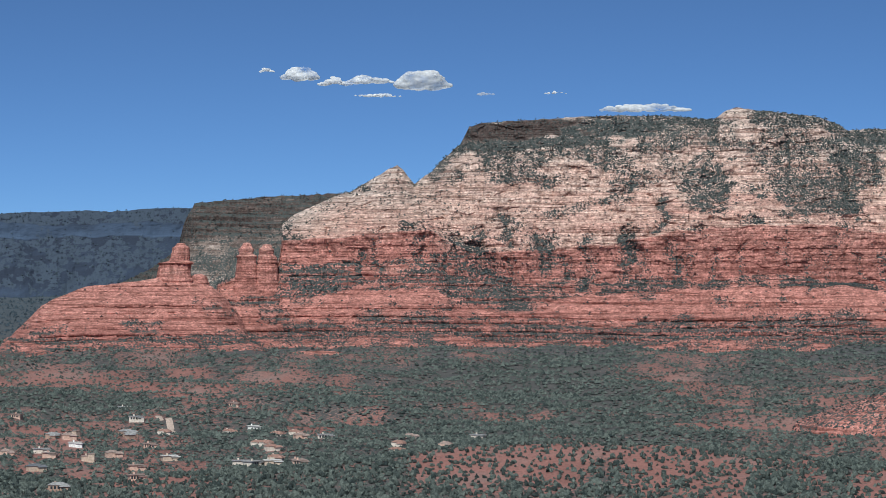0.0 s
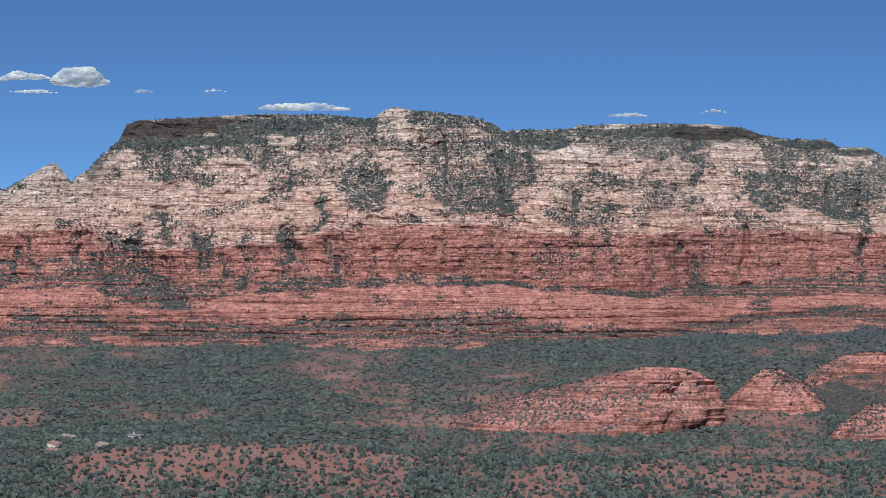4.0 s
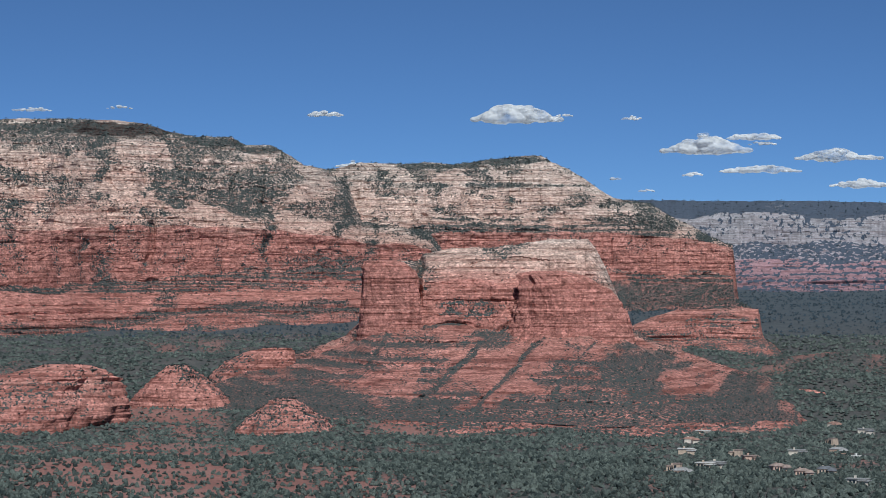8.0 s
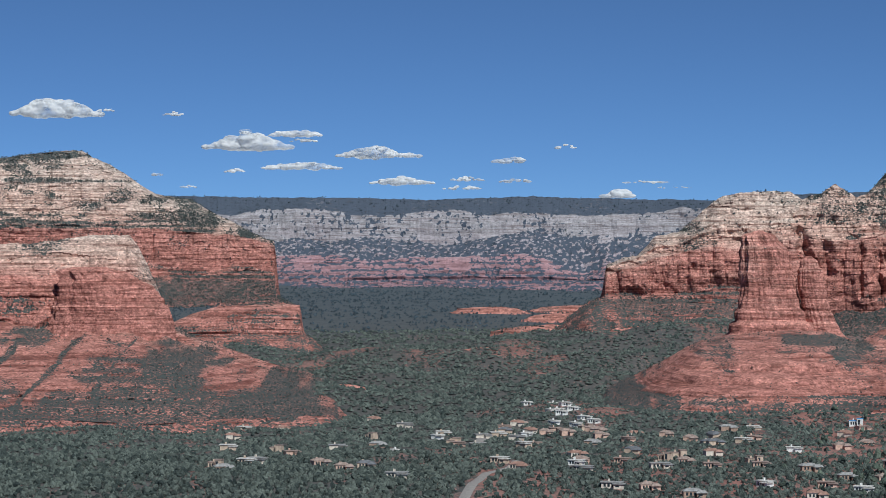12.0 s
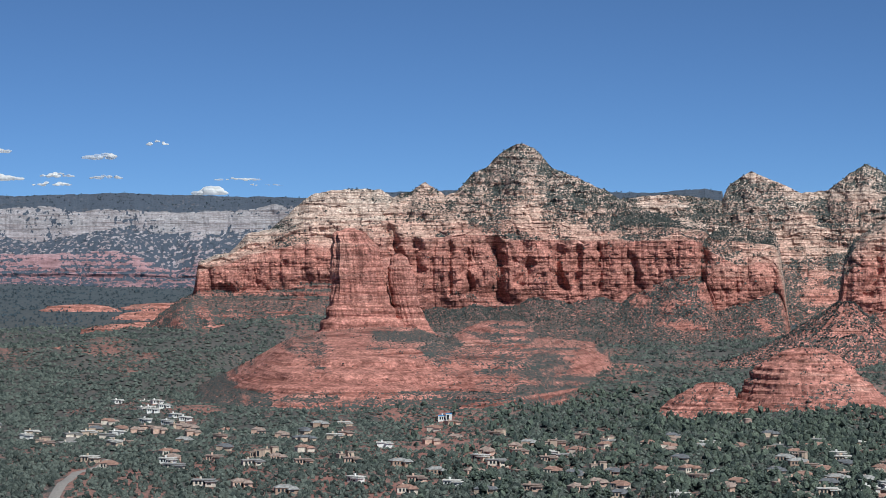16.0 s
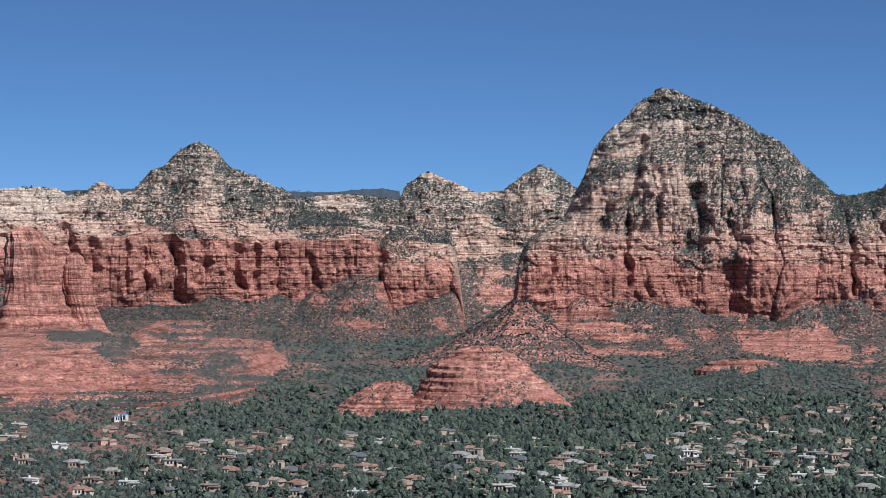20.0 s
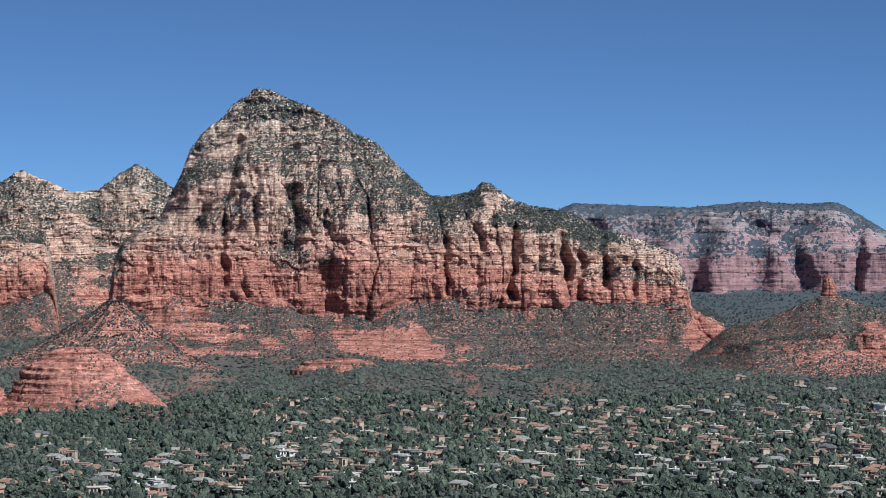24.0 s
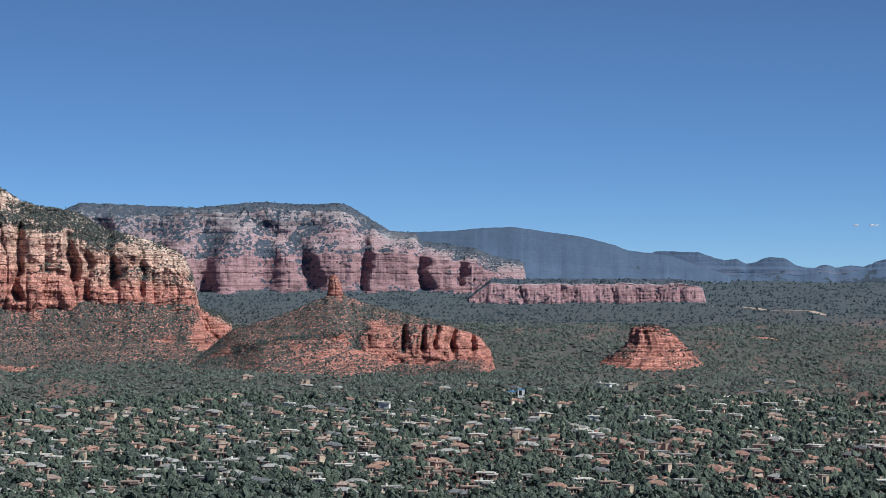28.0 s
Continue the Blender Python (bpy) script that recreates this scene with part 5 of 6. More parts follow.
rock_mass("pot_ridge", "fluted red sandstone ridge with pale layers and a pyramid peak", "ridge", 3250, [0, 110, 200, 210, 240, 310], [RIDGE_FOOT, RIDGE_TALUS, RIDGE_BASE, RIDGE_RED, RIDGE_TAN, RIDGE_SKY],
          ["talus", "upper_talus", "red_cliff", "tan_layer", "pale_peak"], [(0.4, 0.7), (0.5, 0.8), (0.55, 1.15), (1.5, 2.0), (2.0, 2.7)], [10, 12, 36, 24, 34], [0, 0, 0, 7, 13], [0.85, 0.78, 0.1, 0.36, 0.58], ROCK, 12000, 0.036, 40, 1.7, 2.2, 18, None, RIDGE_GULLIES, RIDGE_PATCHES, 60, 0.5)
SHOULDER_FOOT = [(36.45, 76.6), (36.6, 74.2), (36.99, 64.8), (37.78, 56.9), (39.23, 56.8), (39.76, 48.9), (41.61, 48.7)]
SHOULDER_TALUS = [(36.45, 79.6), (36.99, 75.6), (37.78, 71.6), (39.23, 71.4), (40.88, 59.3), (41.15, 59.3), (41.61, 56.8)]
SHOULDER_BASE = [(36.45, 85.5), (36.6, 87.1), (37.32, 83.8), (37.78, 85.4), (38.57, 95.0), (38.83, 99.1), (39.23, 103.1), (39.76, 103.1), (40.29, 95.0), (40.88, 94.9), (41.15, 90.9), (41.61, 70.6)]
SHOULDER_RED = [(36.45, 91.0), (36.6, 107.2), (36.99, 117.7), (37.32, 120.9), (37.78, 135.5), (38.57, 143.6), (39.23, 147.7), (39.76, 147.8), (40.28, 151.9), (40.88, 150.2), (41.15, 143.7), (41.61, 94.9)]
SHOULDER_TAN = [(36.45, 94.9), (36.6, 117.7), (36.99, 129.1), (37.32, 134.0), (37.78, 151.9), (38.24, 156.0), (38.57, 164.2), (38.83, 172.4), (39.23, 176.5), (40.88, 176.6), (41.15, 172.5), (41.61, 119.3)]
SHOULDER_SKY = [(36.45, 98.6), (36.6, 124.2), (36.99, 134.2), (37.32, 137.5), (37.78, 167.3), (38.24, 170.7), (38.57, 185.7), (38.83, 202.3), (39.23, 222.3), (39.75, 229.1), (40.28, 232.5), (40.88, 230.1), (41.15, 220.9), (41.61, 144.3)]
rock_mass("ridge_shoulder", "pale domed shoulder over a row of red cliffs", "ridge", 3380, [0, 70, 120, 130, 150, 210], [SHOULDER_FOOT, SHOULDER_TALUS, SHOULDER_BASE, SHOULDER_RED, SHOULDER_TAN, SHOULDER_SKY],
          ["talus", "upper_talus", "red_cliff", "tan_layer", "pale_dome"], [(0.4, 0.7), (0.5, 0.8), (0.55, 1.15), (1.5, 2.0), (2.4, 3.0)], [8, 10, 38, 18, 34], [0, 8, 0, 7, 13], [0.75, 0.6, 0.15, 0.3, 0.3], ROCK, 1500, 0.036, 0, 1.8, 2.0, 47)
POT_ROCK = [(2.3, 40.60, 118.0), (20.0, 40.57, 92.0), (32.0, 40.53, 70.0), (42.0, 40.50, 55.0), (52.0, 40.47, 46.0), (64.0, 40.43, 38.0), (80.0, 40.39, 32.5), (101.0, 40.365, 28.5), (119.5, 40.312, 26.0), (128.0, 40.29, 24.0), (134.9, 40.285, 25.0), (144.1, 40.258, 22.5), (150.5, 40.179, 16.1), (157.7, 40.152, 12.1), (160.2, 40.152, 7.2)]
rock_tower("pot_rock", "tall red sandstone tower with a capped pot-like head", "rock tower", 2660, POT_ROCK, (0.4, 1.2), 0.8, 6, 14, green=0.06, seed=31, square=0.8, wobble=0.12)
POT_FLANK = [(30.0, 41.86, 34.0), (40.0, 41.78, 25.0), (50.0, 41.66, 18.6), (76.3, 41.49, 13.6), (97.9, 41.40, 14.0), (113.3, 41.36, 12.5), (124.0, 41.33, 9.0), (132.0, 41.31, 4.5)]
rock_tower("rock_buttress", "slim red sandstone flank tower with a sloping foot", "buttress", 2660, POT_FLANK, (0.4, 1.0), 0.9, 3, 10, green=0.08, seed=32)
POT_APRON_FOOT = [(36.48, -15.4), (38.83, -16.1), (39.49, -17.3), (40.42, -17.5), (41.15, -16.1), (43.47, -1.6), (44.27, 1.5), (45.87, 11.6), (46.34, 21.8)]
POT_APRON_LOW = [(36.48, -16.6), (37.32, -11.7), (37.94, -6.7), (38.44, -1.6), (38.83, 1.0), (39.49, 1.9), (41.15, 2.1), (41.68, 4.1), (42.41, 4.1), (43.47, 6.6), (44.67, 14.5), (45.87, 19.7), (46.34, 25.0)]
POT_APRON_MID = [(36.47, -15.1), (37.32, -1.1), (37.94, 13.0), (38.44, 22.8), (38.83, 29.3), (39.49, 34.1), (41.15, 36.7), (41.68, 36.7), (42.41, 31.1), (43.47, 28.3), (44.27, 31.0), (44.67, 31.0), (45.87, 28.2), (46.34, 24.4)]
POT_APRON_HIGH = [(36.47, -14.0), (37.32, 4.1), (37.94, 18.8), (38.44, 32.4), (38.83, 41.5), (39.49, 43.7), (40.42, 44.8), (41.68, 44.7), (42.08, 43.5), (42.41, 38.9), (42.94, 42.3), (43.47, 44.6), (44.27, 44.6), (44.67, 38.8), (45.87, 35.9), (46.34, 25.0)]
POT_APRON_SKY = [(36.47, -14.6), (37.32, 3.4), (37.94, 17.9), (38.44, 31.3), (38.83, 39.8), (39.49, 47.1), (40.42, 51.9), (41.15, 53.1), (41.68, 51.8), (42.08, 45.6), (42.41, 39.4), (42.94, 53.0), (43.47, 60.3), (44.27, 59.7), (44.67, 41.8), (45.87, 38.2), (46.34, 22.2)]
POT_PATCHES = [(42.35, 38.0, 0.5, 12.0, -1, 0.85), (43.3, 30.0, 1.0, 8.0, -1, 0.6), (39.0, 38.0, 0.5, 8.0, -1, 0.65), (44.7, 22.0, 0.9, 12.0, -1, 0.8), (43.9, 10.0, 1.0, 6.0, -1, 0.55), (37.13, -9.0, 1.2, 13.0, -1, 0.92), (38.44, -16.0, 0.93, 5.0, -1, 0.6), (45.34, 3.0, 1.2, 12.0, -1, 0.9), (43.61, -4.0, 0.8, 4.0, -1, 0.8)]
rock_mass("pot_apron", "stepped red slickrock apron below a tower", "rock slope", 2190, [0, 70, 190, 290, 460], [POT_APRON_FOOT, POT_APRON_LOW, POT_APRON_MID, POT_APRON_HIGH, POT_APRON_SKY],
          ["red_soil_foot", "lower_ledge", "middle_ledge", "upper_ledge"], [(0.5, 0.8), (0.4, 0.8), (0.5, 0.9), (0.6, 0.9)], [8, 14, 14, 14], [6, 10, 9, 8], [0.72, 0.24, 0.5, 0.62], ROCK, 1800, 0.036, 0, 1.3, 1.0, 19, None, (), POT_PATCHES, [(44, 0), (45, 100), (46.5, 450)])

# ---- the great butte and its neighbours ----
GREAT_BUTTE_FOOT = [(50.55, -6.0), (51.59, -3.8), (53.48, -3.6), (54.27, -5.7), (57.96, -4.8), (58.74, -1.0), (59.13, -0.9), (59.83, -2.1), (63.16, -2.2), (63.82, -5.8), (65.29, -5.6), (65.82, -3.4), (66.14, -3.4)]
GREAT_BUTTE_APRON = [(50.55, 4.2), (51.22, 9.4), (51.59, 13.8), (51.72, 18.2), (51.95, 19.0), (52.82, 19.1), (53.08, 19.8), (53.48, 22.8), (54.8, 23.0), (55.53, 24.5), (56.12, 23.2), (57.44, 23.4), (58.74, 27.4), (59.13, 27.5), (60.36, 22.9), (62.09, 22.8), (62.49, 19.2), (64.49, 19.2), (64.93, 22.9), (65.29, 23.0), (65.82, 14.2), (66.0, 12.7), (66.14, 2.5)]
GREAT_BUTTE_BASE = [(50.55, 11.1), (51.22, 27.7), (51.59, 54.2), (51.72, 69.3), (51.95, 73.1), (52.28, 65.5), (52.82, 73.1), (53.08, 80.7), (53.48, 76.9), (54.28, 80.7), (54.8, 80.7), (55.53, 65.7), (56.12, 58.3), (56.78, 54.6), (57.44, 54.7), (57.96, 57.8), (59.13, 69.9), (59.83, 73.3), (60.83, 73.3), (61.16, 65.7), (62.09, 69.5), (62.49, 73.3), (64.93, 73.3), (65.16, 71.8), (65.29, 50.7), (65.82, 19.1), (66.0, 17.6), (66.14, 5.5)]
GREAT_BUTTE_RED = [(50.55, 14.4), (51.22, 31.9), (51.59, 61.5), (51.72, 103.2), (51.95, 118.4), (53.08, 118.4), (53.48, 122.2), (54.81, 122.2), (55.53, 118.4), (56.12, 110.8), (56.78, 118.4), (57.44, 122.2), (58.09, 122.2), (58.74, 118.4), (59.13, 118.4), (59.83, 111.0), (60.83, 111.0), (61.16, 107.2), (62.09, 103.4), (62.49, 99.6), (63.16, 95.8), (63.83, 95.8), (64.49, 92.1), (64.93, 88.3), (65.16, 80.7), (65.29, 58.0), (65.82, 39.1), (66.0, 33.8), (66.14, 11.1)]
GREAT_BUTTE_TAN = [(50.55, 15.3), (51.22, 34.4), (51.59, 64.9), (51.72, 118.4), (51.95, 141.3), (52.28, 148.9), (53.08, 148.9), (53.48, 152.7), (54.28, 156.5), (54.81, 160.2), (56.13, 160.2), (56.78, 162.4), (58.09, 162.3), (58.74, 159.9), (59.13, 159.9), (59.83, 156.8), (61.16, 156.8), (62.09, 153.0), (62.49, 141.5), (63.16, 130.1), (63.83, 126.2), (64.49, 118.6), (64.93, 111.0), (65.16, 91.1), (65.29, 60.6), (66.0, 40.9), (66.14, 13.4)]
GREAT_BUTTE_HIGH = [(50.55, 15.4), (51.22, 35.5), (51.59, 67.3), (51.72, 122.2), (51.95, 147.8), (52.28, 160.9), (52.82, 172.5), (53.08, 188.0), (53.48, 218.8), (54.28, 241.9), (54.81, 249.6), (55.53, 257.1), (56.78, 256.8), (58.75, 210.2), (59.14, 194.8), (59.83, 196.0), (60.36, 199.9), (60.83, 196.0), (61.16, 184.4), (62.09, 176.7), (62.49, 165.0), (63.16, 153.4), (63.83, 145.7), (64.93, 126.3), (65.16, 95.4), (65.29, 61.4), (65.82, 49.0), (66.01, 42.9), (66.14, 14.3)]
GREAT_BUTTE_SKY = [(50.55, 14.6), (51.22, 35.8), (51.59, 69.6), (51.72, 124.6), (51.95, 153.7), (52.82, 189.0), (53.08, 221.9), (53.28, 243.9), (53.48, 276.8), (53.81, 302.7), (54.28, 323.8), (54.48, 340.2), (54.81, 351.8), (54.98, 361.2), (55.2, 361.9), (55.53, 357.0), (56.13, 341.9), (56.79, 323.7), (57.44, 300.0), (57.96, 283.4), (58.09, 272.4), (58.75, 236.4), (59.14, 213.8), (59.83, 216.7), (60.19, 223.8), (60.36, 235.6), (60.56, 232.5), (60.83, 218.4), (61.16, 207.4), (61.63, 199.5), (62.09, 195.6), (62.49, 189.3), (63.16, 167.3), (63.83, 157.8), (64.49, 146.1), (64.93, 131.9), (65.16, 98.2), (65.29, 62.1), (65.82, 51.9), (66.01, 45.6), (66.14, 14.3)]
BUTTE_GULLIES_WEST = [(54.57, 293.0, 54.25, 202.0, 6.1, 15, 0.3), (53.85, 198.0, 53.61, 163.0, 6.1, 13, 0.1), (54.3, 179.0, 54.21, 96.0, 5.3, 14, 0.2), (56.06, 225.0, 55.93, 137.0, 9.9, 18, 0.8), (52.62, 153.0, 52.22, 76.0, 6.9, 15, 0.2), (55.0, 248.0, 55.07, 172.0, 4.6, 10, 0.2), (56.65, 118.0, 56.45, 50.0, 15.3, 24, 0.2)]
BUTTE_GULLIES_EAST = [(60.23, 172.0, 60.27, 137.0, 5.3, 18, 0.1), (61.12, 172.0, 61.03, 73.0, 6.1, 22, 0.2), (62.23, 161.0, 62.39, 96.0, 6.1, 22, 0.2), (63.23, 158.0, 63.32, 87.0, 6.1, 21, 0.1), (63.87, 149.0, 63.93, 77.0, 4.6, 14, 0.1), (54.36, 122.0, 54.28, 88.0, 4.6, 15, 0.1), (59.46, 157.0, 59.56, 81.0, 4.6, 13, 0.2), (65.42, 50.0, 65.39, 16.0, 3.1, 6, 0.1), (62.76, 134.0, 62.69, 73.0, 4.6, 14, 0.2)]
BUTTE_PATCHES = [(55.4, 333.0, 0.83, 18.0, 3.2, 0.88), (57.18, 277.0, 0.93, 34.0, -1, 0.72), (56.78, 214.0, 0.67, 32.0, -1, 0.75), (58.09, 217.0, 0.73, 34.0, -1, 0.78), (59.39, 172.0, 0.6, 28.0, -1, 0.7), (59.13, 46.0, 0.93, 26.0, -1, 0.7), (61.69, 180.0, 0.93, 14.0, -1, 0.85), (63.03, 163.0, 0.67, 11.0, -1, 0.8), (53.21, 26.0, 0.8, 8.0, -1, 0.6), (59.3, 195.0, 0.4, 14.0, -1, 0.8), (53.08, 2.0, 2.0, 12.0, 0.85, 0.03), (52.95, 38.0, 1.6, 5.0, 0.8, 0.05), (54.27, 26.0, 0.73, 7.0, 0.8, 0.1), (57.96, 19.0, 1.0, 18.0, 0.75, 0.06), (59.13, 6.0, 0.4, 11.0, 0.75, 0.1), (65.55, 26.0, 0.53, 17.0, 0.6, 0.05)]
rock_mass("great_butte", "towering grey and tan butte over fluted red cliffs", "butte", 3060, [0, 110, 190, 205, 225, 270, 320], [GREAT_BUTTE_FOOT, GREAT_BUTTE_APRON, GREAT_BUTTE_BASE, GREAT_BUTTE_RED, GREAT_BUTTE_TAN, GREAT_BUTTE_HIGH, GREAT_BUTTE_SKY],
          ["talus", "red_apron", "red_cliff", "tan_cliff", "fluted_cliff", "peak"], [(0.6, 0.8), (0.4, 0.8), (0.5, 1.1), (1.3, 1.8), (1.8, 2.3), (2.2, 2.8)], [8, 14, 36, 30, 46, 30], [0, 0, 0, 9, 0, 16], [0.85, 0.8, 0.2, 0.36, 0.5, 0.68], ROCK, 18000, 0.036, 40, 1.8, 2.0, 20, None, BUTTE_GULLIES_WEST + BUTTE_GULLIES_EAST, BUTTE_PATCHES)
BUTTE_TOWER = [(40.2, 57.306, 28.6), (58.8, 57.307, 25.6), (81.1, 57.333, 22.5), (103.5, 57.438, 20.3), (118.4, 57.596, 16.5), (129.6, 57.727, 10.5), (137.0, 57.753, 6.0)]
rock_tower("rock_buttress", "red sandstone tower standing out from the butte", "buttress", 3232, BUTTE_TOWER, (0.4, 1.3), 1.2, 4, 11, green=0.08, seed=33, square=0.5)
BUTTE_TOWER_B = [(43.7, 57.961, 24.1), (66.1, 58.026, 21.1), (84.8, 58.066, 18.1), (93.8, 58.092, 12.1)]
rock_tower("rock_buttress", "short red sandstone tower at the butte's foot", "buttress", 3245, BUTTE_TOWER_B, (0.4, 0.9), 1.0, 4, 10, green=0.08, seed=34, square=0.4)
TALUS_CONE = [(-15.0, 51.15, 165.0), (8.0, 51.35, 105.0), (34.0, 51.55, 58.0), (60.0, 51.70, 24.0), (74.0, 51.75, 8.0)]
rock_tower("talus_cone", "scrub-covered scree cone at a butte's foot", "scree slope", 2985, TALUS_CONE, (0.5, 0.9), 0.6, 6, 0, green=0.95, seed=55, scrub=1500, wobble=0.4)
RED_DOME = [(-28.5, 50.752, 102.5), (-21.0, 50.819, 86.0), (-11.0, 50.926, 73.0), (-2.0, 50.952, 66.0), (6.5, 50.926, 57.0), (10.0, 50.899, 54.0), (18.0, 50.846, 49.0), (22.0, 50.792, 43.0), (30.0, 50.792, 38.0), (37.0, 50.819, 29.0), (42.0, 50.846, 21.0), (47.0, 50.846, 10.0)]
rock_tower("red_dome", "layered bare red sandstone dome with a dark ledge band", "rock dome", 2150, RED_DOME, (0.35, 0.95), 0.9, 6, 5, green=0.45, seed=35, scrub=180, square=0.1, wobble=0.35)
DOME_SHOULDER = [(-27.0, 48.222, 57.0), (-17.2, 48.289, 44.6), (-5.8, 48.395, 33.7), (5.1, 48.555, 24.8), (12.5, 48.688, 16.8), (17.5, 48.715, 7.9)]
rock_tower("dome_shoulder", "low bare red shoulder beside a dome", "rock dome", 2130, DOME_SHOULDER, (0.6, 0.9), 0.9, 6, 4, green=0.4, seed=36, scrub=120, wobble=0.5)
RED_LEDGE_FOOT = [(56.15, -10.5), (56.52, -13.0), (57.76, -13.3)]
RED_LEDGE_BASE = [(56.15, -8.7), (56.52, -7.5), (56.81, -5.1), (57.02, -0.1), (57.24, -0.2), (57.36, -6.5), (57.76, -11.5)]
RED_LEDGE_SKY = [(56.15, -8.2), (56.52, -4.5), (56.81, -0.1), (57.02, 8.6), (57.24, 11.1), (57.36, -0.2), (57.76, -9.8)]
rock_mass("red_ledge", "small bare red rock ledge among trees", "rock ledge", 2690, [0, 15, 30], [RED_LEDGE_FOOT, RED_LEDGE_BASE, RED_LEDGE_SKY],
          ["lower_ledge", "upper_ledge"], [(0.5, 0.8), (0.6, 1.0)], [5, 5], [4, 4], [0.3, 0.2], ROCK, 60, 0.03, 0, 1.2, 0.8, 37)
CHIMNEY_HILL_FOOT = [(65.11, -1.0), (65.58, -3.1), (66.3, -7.8), (69.89, -12.2), (72.29, -12.2)]
CHIMNEY_HILL_BASE = [(65.11, -1.0), (66.04, 18.5), (66.3, 22.5), (68.03, 35.9), (68.29, 37.2), (68.69, 33.1), (69.09, 22.2), (69.89, 9.9), (70.42, 9.9), (70.95, 11.3), (71.62, 11.3), (71.91, 9.9), (72.1, 1.8), (72.29, -11.8)]
CHIMNEY_HILL_CLIFF = [(65.11, -0.2), (65.57, 10.7), (66.04, 20.2), (66.3, 24.2), (68.29, 40.5), (69.09, 39.8), (69.89, 46.6), (70.42, 48.7), (70.95, 44.6), (71.62, 36.3), (71.91, 29.4), (72.1, 14.3), (72.29, -10.4)]
CHIMNEY_HILL_SKY = [(65.11, -0.6), (66.04, 37.9), (66.3, 43.5), (66.83, 49.8), (67.49, 62.4), (68.03, 75.8), (68.29, 80.7), (68.69, 81.4), (69.09, 72.2), (69.89, 63.0), (70.42, 55.3), (71.62, 40.4), (71.91, 32.6), (72.1, 17.1), (72.29, -11.9)]
HILL_PATCHES = [(66.96, 30.0, 1.87, 32.0, 0.7, 0.72), (68.56, 57.0, 0.8, 23.0, 0.7, 0.75), (70.15, 65.0, 1.07, 7.0, 0.8, 0.85), (69.09, 2.0, 0.8, 11.0, 0.6, 0.6)]
HILL_GULLIES = [(70.09, 57.0, 70.05, 15.0, 3.4, 16, 0.1), (70.53, 54.0, 70.49, 15.0, 3.4, 18, 0.1), (70.85, 49.0, 70.82, 19.0, 3.4, 16, 0.2), (71.22, 47.0, 71.25, 15.0, 3.4, 18, 0.1), (71.65, 40.0, 71.69, 13.0, 3.4, 16, 0.1), (68.69, 57.0, 68.82, 16.0, 13.7, 8, 0.8)]
rock_mass("chimney_hill", "scrubby red hill with a fluted cliff at its end", "hill", 2850, [0, 80, 110, 190], [CHIMNEY_HILL_FOOT, CHIMNEY_HILL_BASE, CHIMNEY_HILL_CLIFF, CHIMNEY_HILL_SKY],
          ["talus", "red_cliff", "scrub_top"], [(0.4, 0.7), (0.45, 0.9), (0.7, 1.0)], [6, 22, 8], [0, 0, 0], [0.66, 0.36, 0.72], ROCK, 4500, 0.036, 20, 1.5, 1.5, 38, None, HILL_GULLIES, HILL_PATCHES)
CHIMNEY = [(69.8, 68.477, 12.6), (80.3, 68.464, 9.8), (90.8, 68.464, 8.4), (97.8, 68.451, 7.0), (104.8, 68.424, 4.9), (106.9, 68.424, 2.8)]
rock_tower("rock_chimney", "slim red sandstone chimney on a scrubby hill", "rock spire", 3020, CHIMNEY, (0.2, 0.8), 0.9, 2.5, 8, green=0.1, seed=39, row_m=0.9)
SMALL_BUTTE = [(-18.7, 75.897, 88.8), (-10.8, 75.923, 76.3), (1.0, 75.95, 63.2), (12.8, 75.977, 48.7), (21.9, 76.003, 36.9), (29.8, 76.003, 28.3), (35.0, 75.964, 25.0), (43.5, 75.871, 18.4), (47.5, 75.832, 10.5), (49.4, 75.818, 5.3)]
rock_tower("small_butte", "small round red butte with a dark cliff cap", "butte", 2830, SMALL_BUTTE, (0.5, 0.7), 0.9, 8, 4, green=0.5, seed=40, scrub=420, wobble=0.35)

# ---- low ledges in the valley floor ----
LOW_LEDGES = [(33.86, 3983, 57, 9), (35.71, 3836, 67, 12), (36.64, 4040, 47, 9), (34.92, 3470, 48, 6), (33.79, 3113, 26, 4), (36.14, 3002, 24, 5), (30.47, 3305, 18, 4), (37.29, 3293, 31, 6), (35.95, 4058, 66, 9), (35.3, 3473, 23, 5), (37.13, 3263, 20, 5), (36.08, 3002, 18, 4), (38.33, 3824, 23, 6), (37.65, 3443, 24, 5), (30.46, 3287, 20, 4), (30.39, 2549, 15, 3), (6.12, 3626, 42, 8), (-2.98, 3446, 48, 6), (78.37, 3377, 31, 6), (56.98, 2699, 36, 10)]
for i, (heading, far, half, high) in enumerate(LOW_LEDGES):
    lx, ly = at(heading, far)
    foot = float(ground_z(lx, ly))
    levels = [(foot - 2, heading, half * 1.25), (foot + 0.35 * high, heading, half), (foot + 0.8 * high, heading, half * 0.8), (foot + high, heading, half * 0.35)]
    rock_tower("rock_ledge", "low bare red rock ledge among trees", "rock ledge", far, levels, (0.5, 0.9), 0.55, 7, 3.5, green=0.45, seed=60 + i, scrub=30, wobble=0.7, row_m=2.4, parts=("ledge",))

